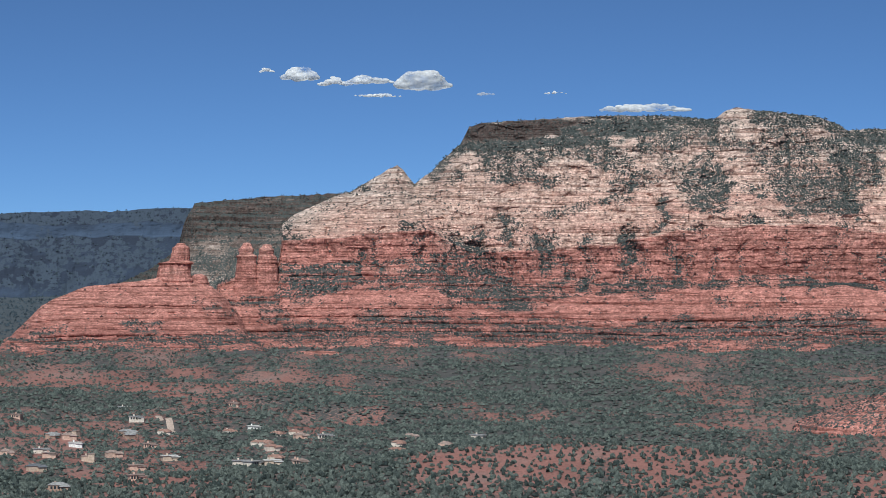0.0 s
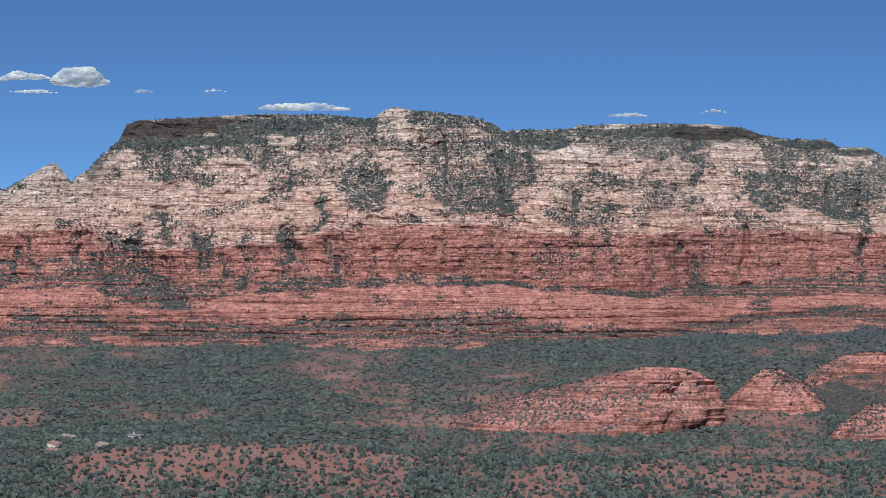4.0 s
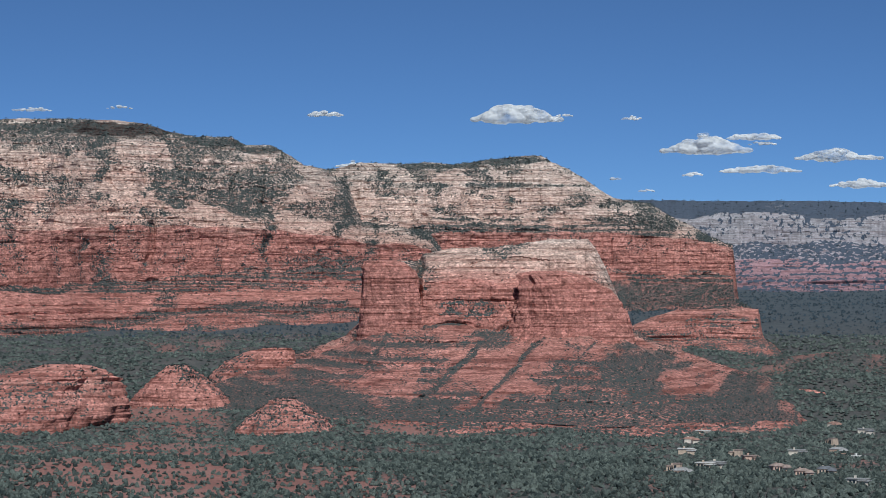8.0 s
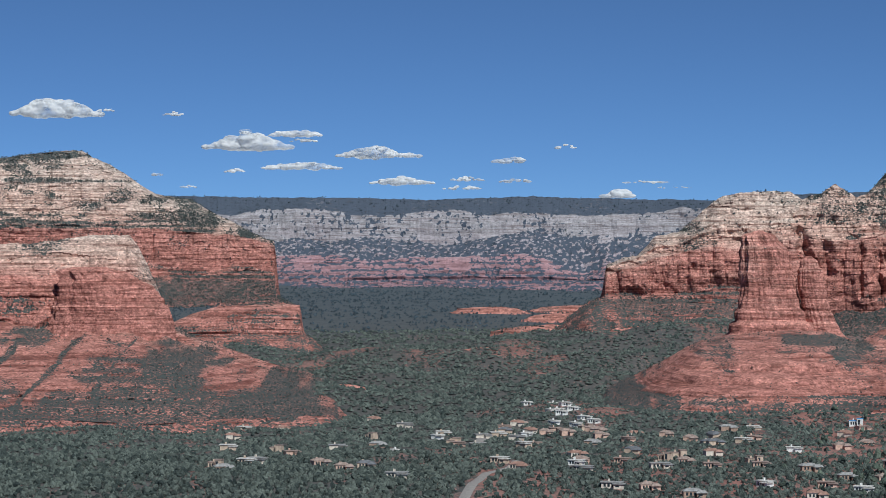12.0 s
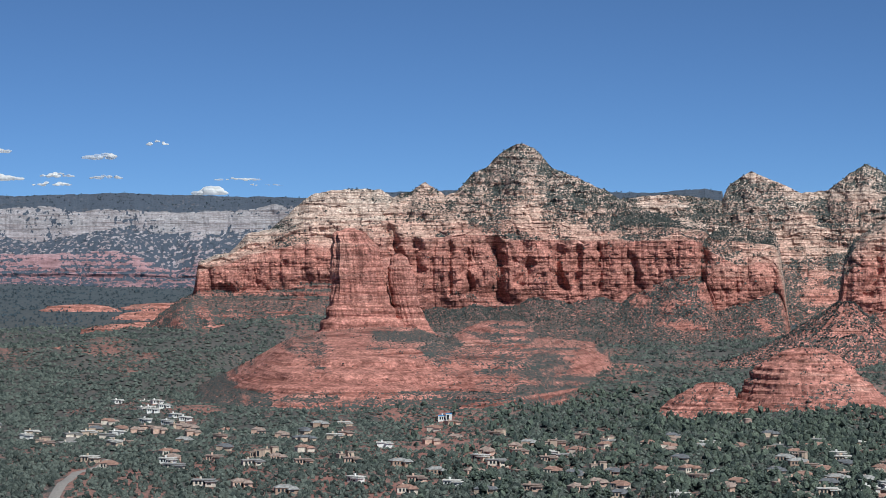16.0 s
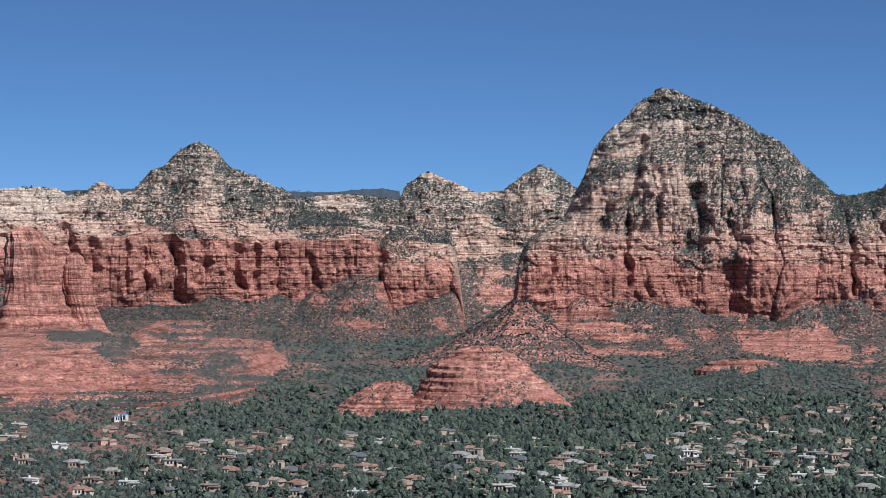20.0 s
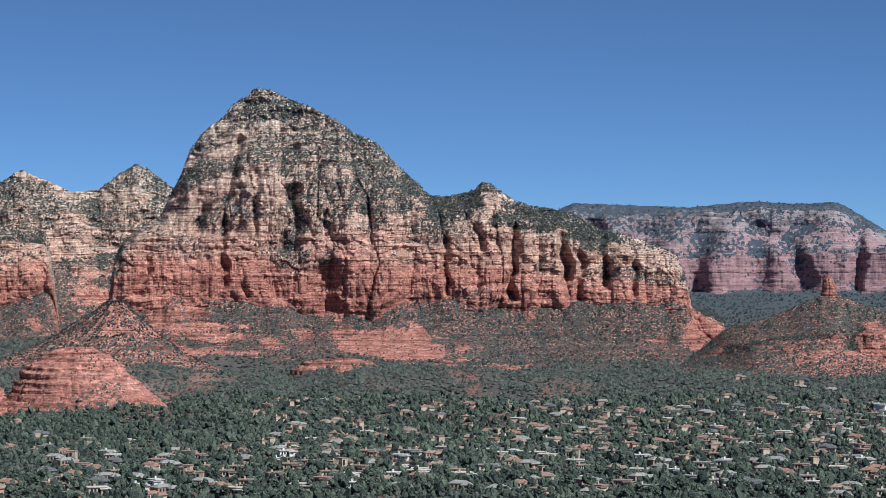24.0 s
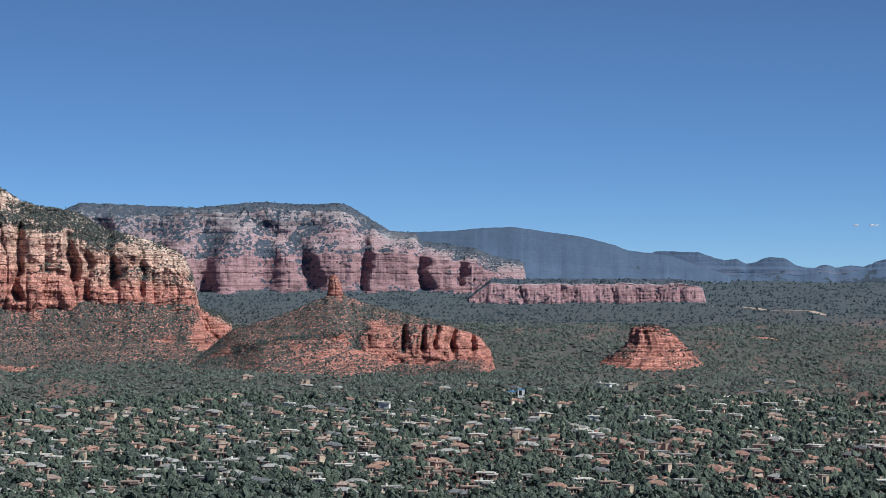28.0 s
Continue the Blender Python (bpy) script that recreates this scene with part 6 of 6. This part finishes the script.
# ---- clouds ----
def cloud_material():
    m, nt, b = nodes_of("white_cloud", 1.0)
    lit = node(nt, "ShaderNodeBsdfDiffuse", [("Color", (0.97, 0.97, 0.98, 1))])
    passed = node(nt, "ShaderNodeBsdfTranslucent", [("Color", (0.97, 0.97, 0.98, 1))])
    body = node(nt, "ShaderNodeMixShader", [(0, 0.6), (1, lit.outputs[0]), (2, passed.outputs[0])])
    n = noise_at(nt, 0.022, 3, (1, 1, 1.8), 0.5)
    seen = spread(nt, n, 0.28, 0.56)
    whole = node(nt, "ShaderNodeMixShader", [(0, seen), (1, node(nt, "ShaderNodeBsdfTransparent").outputs[0]), (2, body.outputs[0])])
    nt.links.new(whole.outputs[0], nt.nodes["Material Output"].inputs["Surface"])
    return m


CLOUD = cloud_material()
CLOUDS_WEST = [(-4.15, 542.0, 28.0, 16.0), (-3.37, 537.0, 71.0, 39.0), (-2.56, 519.0, 69.0, 23.0), (-1.72, 526.0, 92.0, 30.0), (-0.48, 526.0, 106.0, 53.0), (-1.59, 492.0, 104.0, 14.0), (1.01, 497.0, 32.0, 16.0), (2.64, 496.0, 46.0, 9.0), (4.74, 467.0, 184.0, 28.0), (12.34, 449.0, 81.0, 16.0), (14.39, 453.0, 58.0, 12.0), (19.21, 445.0, 74.0, 21.0), (19.86, 340.0, 69.0, 18.0), (23.73, 444.0, 173.0, 48.0), (24.86, 441.0, 35.0, 12.0), (26.45, 434.0, 46.0, 14.0), (28.17, 379.0, 173.0, 46.0)]
CLOUDS_EAST = [(29.29, 398.0, 104.0, 28.0), (29.48, 381.0, 58.0, 14.0), (29.42, 330.0, 161.0, 25.0), (31.25, 357.0, 173.0, 30.0), (27.85, 320.0, 41.0, 16.0), (26.78, 287.0, 35.0, 12.0), (26.05, 312.0, 21.0, 14.0), (31.8, 300.0, 127.0, 25.0), (34.33, 343.0, 69.0, 23.0), (35.65, 369.0, 41.0, 16.0), (34.46, 300.0, 67.0, 16.0), (33.33, 303.0, 69.0, 14.0), (33.2, 286.0, 81.0, 16.0), (36.88, 274.0, 69.0, 28.0), (37.56, 297.0, 104.0, 14.0), (38.15, 285.0, 81.0, 9.0), (80.66, 200.0, 16.0, 7.0), (81.07, 200.0, 25.0, 7.0)]


BILLOW = bpy.data.textures.new("billow", "CLOUDS")
BILLOW.noise_scale = 16
BILLOW.noise_depth = 4


def cloud(heading, z, wide, high, seed):
    """A flat-bottomed heap of puffs, fused into one skin and roughened."""
    rng = np.random.default_rng(seed)
    n = int(np.clip(wide * high / 45, 14, 130))
    cx, cy = at(heading, 4955)
    a = radians(heading)
    k = np.sort(rng.uniform(-1, 1, n))
    along = k * wide / 2 * 0.98
    heap = np.clip(1 - np.abs(k) ** 1.6, 0.08, 1) * (0.45 + 0.75 * vnoise(k * 2.4 + seed, 0 * k, 0, seed))
    lift = rng.uniform(0, 1, n) * heap
    up = -high * 0.30 + high * 0.58 * lift
    size = high * (0.10 + 0.16 * heap * rng.uniform(0.4, 1.1, n)) * (1.15 - 0.5 * lift)
    deep = rng.uniform(-1, 1, n) * high * 0.4 * heap
    bm = bmesh.new()
    for i in range(n):
        m = Matrix.Translation((along[i], deep[i], up[i])) @ Matrix.Diagonal((size[i] * 2.0, size[i] * 1.3, size[i] * 0.8, 1))
        bmesh.ops.create_icosphere(bm, subdivisions=2, radius=1, matrix=m)
    me = bpy.data.meshes.new("cloud")
    bm.to_mesh(me)
    bm.free()
    me.materials.append(CLOUD)
    ob = new("cloud", me)
    ob.location, ob.rotation_euler = (cx, cy, z), (0, 0, -a)
    fuse = ob.modifiers.new("fuse", "REMESH")
    fuse.mode, fuse.voxel_size, fuse.use_smooth_shade = "VOXEL", max(1.2, high / 22), True
    rough = ob.modifiers.new("rough", "DISPLACE")
    rough.texture, rough.texture_coords, rough.strength, rough.mid_level = BILLOW, "LOCAL", high * 0.16, 0.5
    return tagged(ob, "small white fair-weather cloud in a blue sky", "cloud", "clouds over the rim")


for i, row in enumerate(CLOUDS_WEST + CLOUDS_EAST):
    cloud(*row, 100 + i)


# ---- houses ----
def plain(name, colour, rough=0.85, vary=0.25, scale=0.6):
    m, nt, b = nodes_of(name, rough)
    n = noise_at(nt, scale, 4)
    c = ramp(nt, n, [(0.3, tuple(c * (1 - vary) for c in colour)), (0.7, tuple(min(0.95, c * (1 + vary)) for c in colour))])
    nt.links.new(c, b.inputs["Base Color"])
    return m


WALLS = [plain("sand_stucco", (0.50, 0.39, 0.31)), plain("pink_stucco", (0.54, 0.37, 0.30)), plain("cream_stucco", (0.60, 0.53, 0.46)), plain("brown_stucco", (0.34, 0.24, 0.19)), plain("white_stucco", (0.70, 0.69, 0.67))]
ROOFS = [plain("white_membrane_roof", (0.52, 0.50, 0.48), 0.85, 0.35), plain("grey_gravel_roof", (0.27, 0.265, 0.265), 0.85, 0.35), plain("clay_tile_roof", (0.27, 0.165, 0.135), 0.85, 0.35), plain("tan_roof", (0.28, 0.215, 0.19), 0.85, 0.35), plain("slate_shingle_roof", (0.13, 0.135, 0.15), 0.85, 0.35)]
GLASS = plain("dark_window_glass", (0.03, 0.04, 0.05), 0.15, 0.1)
DOOR = plain("brown_door_paint", (0.14, 0.08, 0.05))


def box(bm, x0, x1, y0, y1, z0, z1, slope=0.0):
    v = [bm.verts.new(p) for p in ((x0, y0, z0), (x1, y0, z0), (x1, y1, z0), (x0, y1, z0))]
    w = [bm.verts.new(p) for p in ((x0 + slope, y0 + slope, z1), (x1 - slope, y0 + slope, z1), (x1 - slope, y1 - slope, z1), (x0 + slope, y1 - slope, z1))]
    bm.faces.new(v[::-1])
    bm.faces.new(w)
    for i in range(4):
        bm.faces.new((v[i], v[(i + 1) % 4], w[(i + 1) % 4], w[i]))
    return bm


def house(style, wall, roof, long, deep, high, label):
    """A low desert house: walls, a wing, roofs with eaves or parapets, windows and a door."""
    h = new("house")
    long, deep, high = 0.62 * long, 0.62 * deep, 0.95 * high
    wing_x, wing_y, wing_z = long * 0.36, deep * 0.75, high * (0.75 if style != "tall" else 1.5)
    part("wall", box(bmesh.new(), -long / 2, long / 2, -deep / 2, deep / 2, -3, high), wall, h)
    part("wing", box(bmesh.new(), long / 2 - wing_x, long / 2 + 1.5, -deep / 2 - wing_y * 0.55, 0, -3, wing_z), wall, h)
    if style == "hip":
        part("roof", box(bmesh.new(), -long / 2 - 0.4, long / 2 + 0.4, -deep / 2 - 0.4, deep / 2 + 0.4, high, high + 1.6, deep * 0.44), roof, h)
        part("wing_roof", box(bmesh.new(), long / 2 - wing_x - 0.7, long / 2 + 2.2, -deep / 2 - wing_y * 0.55 - 0.7, 0.4, wing_z, wing_z + 1.5, wing_x * 0.40), roof, h)
    else:
        for name, (x0, x1, y0, y1, z) in (("roof", (-long / 2, long / 2, -deep / 2, deep / 2, high)), ("wing_roof", (long / 2 - wing_x, long / 2 + 1.5, -deep / 2 - wing_y * 0.55, 0, wing_z))):
            over = 0.7 if style == "flat" else 0.25
            part(name, box(bmesh.new(), x0 - over, x1 + over, y0 - over, y1 + over, z, z + 0.45), roof, h)
    part("chimney", box(bmesh.new(), -long * 0.2, -long * 0.2 + 1.2, 0, 1.0, high, high + 1.9), wall, h)
    for k in range(3):
        x = -long / 2 + long * (0.12 + 0.19 * k)
        part("window", box(bmesh.new(), x, x + long * 0.11, -deep / 2 - 0.06, -deep / 2 + 0.1, 0.8, high - 0.6), GLASS, h)
    part("door", box(bmesh.new(), long * 0.06, long * 0.06 + 1.1, -deep / 2 - 0.05, -deep / 2 + 0.1, 0, 2.1), DOOR, h)
    part("window", box(bmesh.new(), long / 2 - wing_x * 0.8, long / 2 - wing_x * 0.25, -deep / 2 - wing_y * 0.55 - 0.06, -deep / 2 - wing_y * 0.55 + 0.1, 0.9, wing_z - 0.7), GLASS, h)
    return tagged(h, label, "house", "houses of the town")


KINDS = [house("flat", WALLS[0], ROOFS[0], 17, 10, 3.6, "low sand stucco house with a flat white roof"),
         house("flat", WALLS[1], ROOFS[3], 15, 9, 3.4, "low pink stucco house with a flat tan roof"),
         house("hip", WALLS[2], ROOFS[2], 16, 10, 3.2, "cream house with a hipped clay tile roof"),
         house("hip", WALLS[3], ROOFS[1], 18, 11, 3.3, "brown house with a hipped grey roof"),
         house("tall", WALLS[0], ROOFS[3], 13, 10, 3.6, "two-level sand stucco house with flat tan roofs"),
         house("flat", WALLS[4], ROOFS[0], 15, 8, 3.3, "white house with a flat white roof"),
         house("hip", WALLS[0], ROOFS[4], 16, 10, 3.2, "sand stucco house with a dark shingle roof"),
         house("hip", WALLS[1], ROOFS[3], 15, 11, 3.3, "pink stucco house with a hipped tan roof"),
         house("flat", WALLS[2], ROOFS[1], 19, 9, 3.4, "long cream house with a flat grey roof")]

# parts of the town: heading from, to, distance from, to, houses
QUARTERS = [(-10.2, -2.5, 1660, 2060, 24), (-9.0, 1.5, 1800, 2120, 8), (27.0, 36.0, 1500, 2100, 34), (33.5, 36.5, 1900, 2040, 12), (36.0, 44.0, 1350, 1980, 44), (44.0, 52.0, 1340, 1850, 60),
            (50.0, 62.0, 1340, 1700, 100), (55.0, 66.0, 1700, 2350, 130), (61.0, 72.0, 1340, 2250, 190), (68.0, 81.5, 1340, 2300, 230), (66.0, 81.0, 2200, 2600, 50)]
rng = np.random.default_rng(77)
sites = []
for h0, h1, d0, d1, count in QUARTERS:
    for _ in range(count):
        for _ in range(30):
            h, d = rng.uniform(h0, h1), rng.uniform(d0, d1)
            x, y = at(h, d)
            if all((x - s[0]) ** 2 + (y - s[1]) ** 2 > 21 ** 2 for s in sites):
                sites.append((x, y, h))
                break
WHITE_COURT = [(34.72, 2285, 5), (35.38, 2348, 5), (35.61, 2288, 5), (35.29, 2180, 5), (35.53, 2108, 5), (35.79, 2144, 5), (36.05, 2084, 5), (36.29, 2045, 5), (35.37, 2057, 5), (35.71, 2213, 5), (35.88, 2033, 5), (35.47, 2246, 5)]
LANDMARK_HOUSES = [(31.67, 1433, 8), (28.14, 1586, 0), (31.07, 1919, 4), (-9.0, 1478, 3), (-7.2, 1559, 1), (-4.44, 1697, 8), (-3.38, 1694, 1), (2.08, 1811, 2), (0.08, 1790, 5), (-4.9, 2312, 1), (-7.2, 2180, 8), (-3.91, 2045, 2), (-6.88, 1925, 1), (-7.47, 2441, 8), (-9.94, 2258, 1), (-2.78, 1964, 8), (43.61, 1868, 1), (49.39, 1961, 1), (52.28, 1391, 5), (27.24, 4547, 1)]
BLUE_ROOF_SITE = (42.38, 2048)
TANK_SITE = (41.98, 2255)
BLUE_HALL_SITE = (72.72, 2369)
WATER_TOWER_SITE = (49.5, 1946)
given = {}
for h, d, kind in WHITE_COURT + LANDMARK_HOUSES:
    given[len(sites)] = kind
    sites.append((*at(h, d), h))
order = sorted(range(len(sites)), key=lambda i: math.hypot(*sites[i][:2]))
SITE = np.array([s[:2] for s in sites])
site_z = ground_z(SITE[:, 0], SITE[:, 1])
order = sorted(given) + [i for i in order if i not in given]
poses = []
for i, (x, y, h) in enumerate(sites):
    poses.append((given[i] if i in given else int(rng.choice(len(KINDS), p=[0.10, 0.18, 0.14, 0.10, 0.12, 0.06, 0.08, 0.14, 0.08])), pose(x, y, float(site_z[i]) + 0.3, 0, 0, -h + rng.normal(0, 22))))
used = set()
for i in order[:320]:
    k, m = poses[i]
    if k not in used:
        KINDS[k].matrix_basis = m
        used.add(k)
    else:
        copy_thing(KINDS[k], m)
# houses past those are joined by wall and roof
bpy.context.view_layer.update()
for mats, keep_glass, name in ((WALLS, False, "far_house_walls"), (ROOFS, False, "far_house_roofs")):
    for mat in mats:
        verts, faces = [], []
        for i in order[320:]:
            k, m = poses[i]
            for ob in KINDS[k].children:
                if ob.data.materials[0] == mat:
                    n0 = len(verts)
                    verts += [m @ v.co for v in ob.data.vertices]
                    faces += [[n0 + c for c in p.vertices] for p in ob.data.polygons]
        if verts:
            me = bpy.data.meshes.new(name)
            me.from_pydata(verts, [], faces)
            me.materials.append(mat)
            tagged(new(name, me), "far houses of the town among trees", "houses", kind="stuff")


# ---- roads and landmarks of the valley ----
VALLEY_ROAD = [(33.19, 1304), (33.49, 1409), (33.79, 1478), (34.32, 1532), (34.49, 1610)]
SIDE_ROAD = [(33.49, 1787), (33.59, 1886), (33.79, 1958)]
WEST_ROAD = [(-6.68, 2258), (-6.44, 2177), (-6.22, 2069)]
FAR_TRACK = [(77.13, 4136), (77.85, 4082), (78.77, 4004), (79.55, 3983), (80.07, 3896)]
ASPHALT = plain("pale_asphalt", (0.26, 0.24, 0.23))
DIRT = plain("pale_dirt_track", (0.42, 0.33, 0.28))


def road(name, label, line, half, material):
    """A ribbon that follows the ground, with a rounded crown."""
    h, d = np.array(line).T
    s = np.linspace(0, len(h) - 1, 60)
    x, y = at(np.interp(s, np.arange(len(h)), h), np.interp(s, np.arange(len(h)), d))
    dx, dy = np.gradient(x), np.gradient(y)
    n = np.hypot(dx, dy)
    rows = []
    for k, lift in ((-1, 0.15), (-0.5, 0.5), (0, 0.6), (0.5, 0.5), (1, 0.15)):
        px, py = x - dy / n * half * k, y + dx / n * half * k
        rows.append(np.stack([px, py, ground_z(px, py) + lift], -1))
    me = mesh_of(name, np.stack(rows, 1).reshape(-1, 3), grid_faces(60, 5), material, (), True)
    tagged(new(name, me), label, "road", kind="structure")
    return np.stack([x, y], -1)


ROADS = np.concatenate([road("road", "pale winding road between trees", VALLEY_ROAD, 3.0, ASPHALT), road("road_2", "short pale lane between trees", SIDE_ROAD, 3.5, ASPHALT), road("road_3", "pale dirt lane on a slope", WEST_ROAD, 3, DIRT)])
road("road_4", "far pale dirt track across the plain", FAR_TRACK, 6, DIRT)
BLUE = plain("bright_blue_roof", (0.08, 0.26, 0.55))
TANK = plain("dull_green_tank_paint", (0.10, 0.15, 0.11))
CONCRETE = plain("pinkish_plaster", (0.40, 0.28, 0.24))
for site, size in ((BLUE_ROOF_SITE, (11, 7, 4.0)), (BLUE_HALL_SITE, (16, 9, 4.5))):
    x, y = at(*site)
    KIND = house("tall", WALLS[4], BLUE, size[0] / 0.68, size[1] / 0.72, size[2], "white house with a bright blue roof")
    KIND.matrix_basis = pose(x, y, float(ground_z(x, y)) + 0.5, 0, 0, -site[0])
    SITE = np.concatenate([SITE, [(x, y)]])


def tank(name, site, radius, tall, material, label):
    x, y = at(*site)
    t = new(name)
    t.location = (x, y, float(ground_z(x, y)))
    bm = bmesh.new()
    bmesh.ops.create_cone(bm, cap_ends=True, segments=28, radius1=radius, radius2=radius, depth=tall + 4, matrix=Matrix.Translation((0, 0, tall / 2 - 2)))
    part("wall", bm, material, t)
    bm = bmesh.new()
    bmesh.ops.create_cone(bm, cap_ends=True, segments=28, radius1=radius + 0.25, radius2=radius * 0.3, depth=0.7, matrix=Matrix.Translation((0, 0, tall + 0.35)))
    part("lid", bm, material, t)
    bm = bmesh.new()
    bmesh.ops.create_cone(bm, cap_ends=False, segments=28, radius1=radius + 0.12, radius2=radius + 0.12, depth=0.3, matrix=Matrix.Translation((0, 0, tall * 0.6)))
    part("hoop", bm, material, t)
    tagged(t, label, "water tank")
    return (x, y)


SITE = np.concatenate([SITE, [tank("water_tank", TANK_SITE, 6.5, 5, TANK, "round dull green steel water tank")], [tank("water_tower", WATER_TOWER_SITE, 3.2, 7, CONCRETE, "round pinkish rendered water tower")]])


# ---- trees ----
def scatter(count, h0, h1, d0, d1, seed, thick=1.0, avoid=True):
    g = np.random.default_rng(seed)
    h = g.uniform(h0, h1, count)
    d = np.sqrt(g.uniform(d0 ** 2, d1 ** 2, count))
    x, y = at(h, d)
    thickness = greenness(x, y)
    keep = g.uniform(0, 1, count) < thickness * thick + 0.36
    x, y, d, thickness = x[keep], y[keep], d[keep], thickness[keep]
    if avoid and len(SITE):
        free = np.ones(len(x), bool)
        toward = SITE / np.linalg.norm(SITE, axis=1)[:, None]
        for s, u in zip(SITE, toward):
            dx, dy = x - s[0], y - s[1]
            along, across = dx * u[0] + dy * u[1], np.abs(dx * u[1] - dy * u[0])
            free &= ~((across < 6.5) & (along > -13) & (along < 6))
        for s in ROADS:
            free &= (x - s[0]) ** 2 + (y - s[1]) ** 2 > 36
        x, y, d, thickness = x[free], y[free], d[free], thickness[free]
    return np.stack([x, y, ground_z(x, y)], -1), 0.8 + 0.35 * thickness, g


for count, d0, d1, sides, low, high, label in ((50000, 1270, 1650, 4, 1.0, 2.3, "pinyon and juniper woodland on red soil"), (70000, 1650, 2200, 5, 1.1, 2.5, "pinyon and juniper woodland on the valley floor"),
                                                (90000, 2200, 2900, 5, 1.3, 2.8, "far pinyon and juniper woodland below cliffs"), (70000, 2900, 3650, 5, 1.5, 3.0, "pinyon woodland at the foot of the mesas")):
    spots, d, g = scatter(count, -11, 82, d0, d1, count)
    crowns("woodland", spots, d * g.uniform(low, high, len(spots)), PINE, label, "trees", 0.95 if d0 < 1500 else 0.85, sides, count, d0 < 1500, 1, False)
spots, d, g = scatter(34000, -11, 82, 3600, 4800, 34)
crowns("woodland", spots, g.uniform(1.8, 3.6, len(spots)), HAZED_SHRUB, "distant scrub woodland on the plain", "trees", 0.9, 3, 44, False, 1, False)
spots, d, g = scatter(17000, 38, 82, 1280, 2400, 35, 1.3)
spots = spots[g.uniform(0, 1, len(spots)) < smooth(39, 52, heading_of(spots[:, 0], spots[:, 1]))]
crowns("garden_trees", spots, g.uniform(1.6, 4.2, len(spots)), TOWN_TREE, "green garden trees between the houses", "trees", 1.1, 4, 45, True, 3, False)

# single trees of the nearest gardens, each with a trunk and a crown of clumps
BARK = plain("grey_brown_bark", (0.13, 0.10, 0.08))


def tree_kind(seed, wide, tall, slim, label, category, name):
    r = np.random.default_rng(seed)
    t = new(name)
    bm = bmesh.new()
    bmesh.ops.create_cone(bm, cap_ends=True, segments=7, radius1=0.28, radius2=0.10, depth=tall * 0.7, matrix=Matrix.Translation((0, 0, tall * 0.35 - 0.4)))
    for k in range(4):
        turn = Matrix.Rotation(k * 1.6 + r.uniform(0, 0.6), 4, "Z") @ Matrix.Rotation(0.8, 4, "X")
        bmesh.ops.create_cone(bm, cap_ends=True, segments=5, radius1=0.11, radius2=0.03, depth=wide, matrix=Matrix.Translation((0, 0, tall * 0.35)) @ turn @ Matrix.Translation((0, 0, wide * 0.45)))
    part("trunk", bm, BARK, t)
    n = 46
    a, u = r.uniform(0, 2 * np.pi, n), r.uniform(0.12, 1, n)
    if slim:
        rad = wide * (1 - u) ** 0.5 * r.uniform(0.5, 1, n)
    else:
        rad = wide * np.sin(np.pi * np.clip(u, 0.15, 0.92)) ** 0.6 * r.uniform(0.35, 1, n)
    places = np.stack([rad * np.cos(a), rad * np.sin(a), tall * (0.15 + 0.8 * u)], -1)
    ob = crowns("crown", places, wide * r.uniform(0.25, 0.48, n), TOWN_TREE, "", "", 0.85, 4, seed, True)
    for key in ("label", "category", "kind"):
        if key in ob:
            del ob[key]
    ob.parent = t
    return tagged(t, label, category)


CYPRESS = [(47.4, 1304), (47.51, 1304), (47.63, 1310), (47.73, 1301), (45.54, 1604), (45.63, 1589), (47.36, 1301), (47.49, 1301), (47.65, 1307), (47.78, 1301), (55.02, 1577), (55.18, 1559), (60.23, 1736), (60.31, 1724), (67.65, 2135), (67.8, 2114), (59.14, 2051), (63.96, 1994), (68.56, 2075), (68.36, 2093)]
tall_kind = tree_kind(501, 1.1, 10.5, True, "tall slim dark green cypress between houses", "cypress", "cypress_tree")
for i, (h, d) in enumerate(CYPRESS):
    x, y = at(h, d)
    m = pose(x, y, float(ground_z(x, y)), 0, 0, 37 * i)
    if i:
        copy_thing(tall_kind, m)
    else:
        tall_kind.matrix_basis = m
round_kinds = [tree_kind(511, 2.6, 5.6, False, "round dark green garden tree near houses", "tree", "garden_tree"), tree_kind(512, 3.4, 6.6, False, "broad green garden tree with a full crown", "tree", "garden_tree"), tree_kind(513, 2.0, 6.8, False, "upright green garden tree beside a roof", "tree", "garden_tree")]
spots, d, g = scatter(1500, 43, 81.5, 1300, 1480, 61, 1.3)
for i, p in enumerate(spots[:210]):
    m = pose(float(p[0]), float(p[1]), float(p[2]), 0, 0, 53 * i)
    if i < 3:
        round_kinds[i].matrix_basis = m
    else:
        copy_thing(round_kinds[i % 3], m)
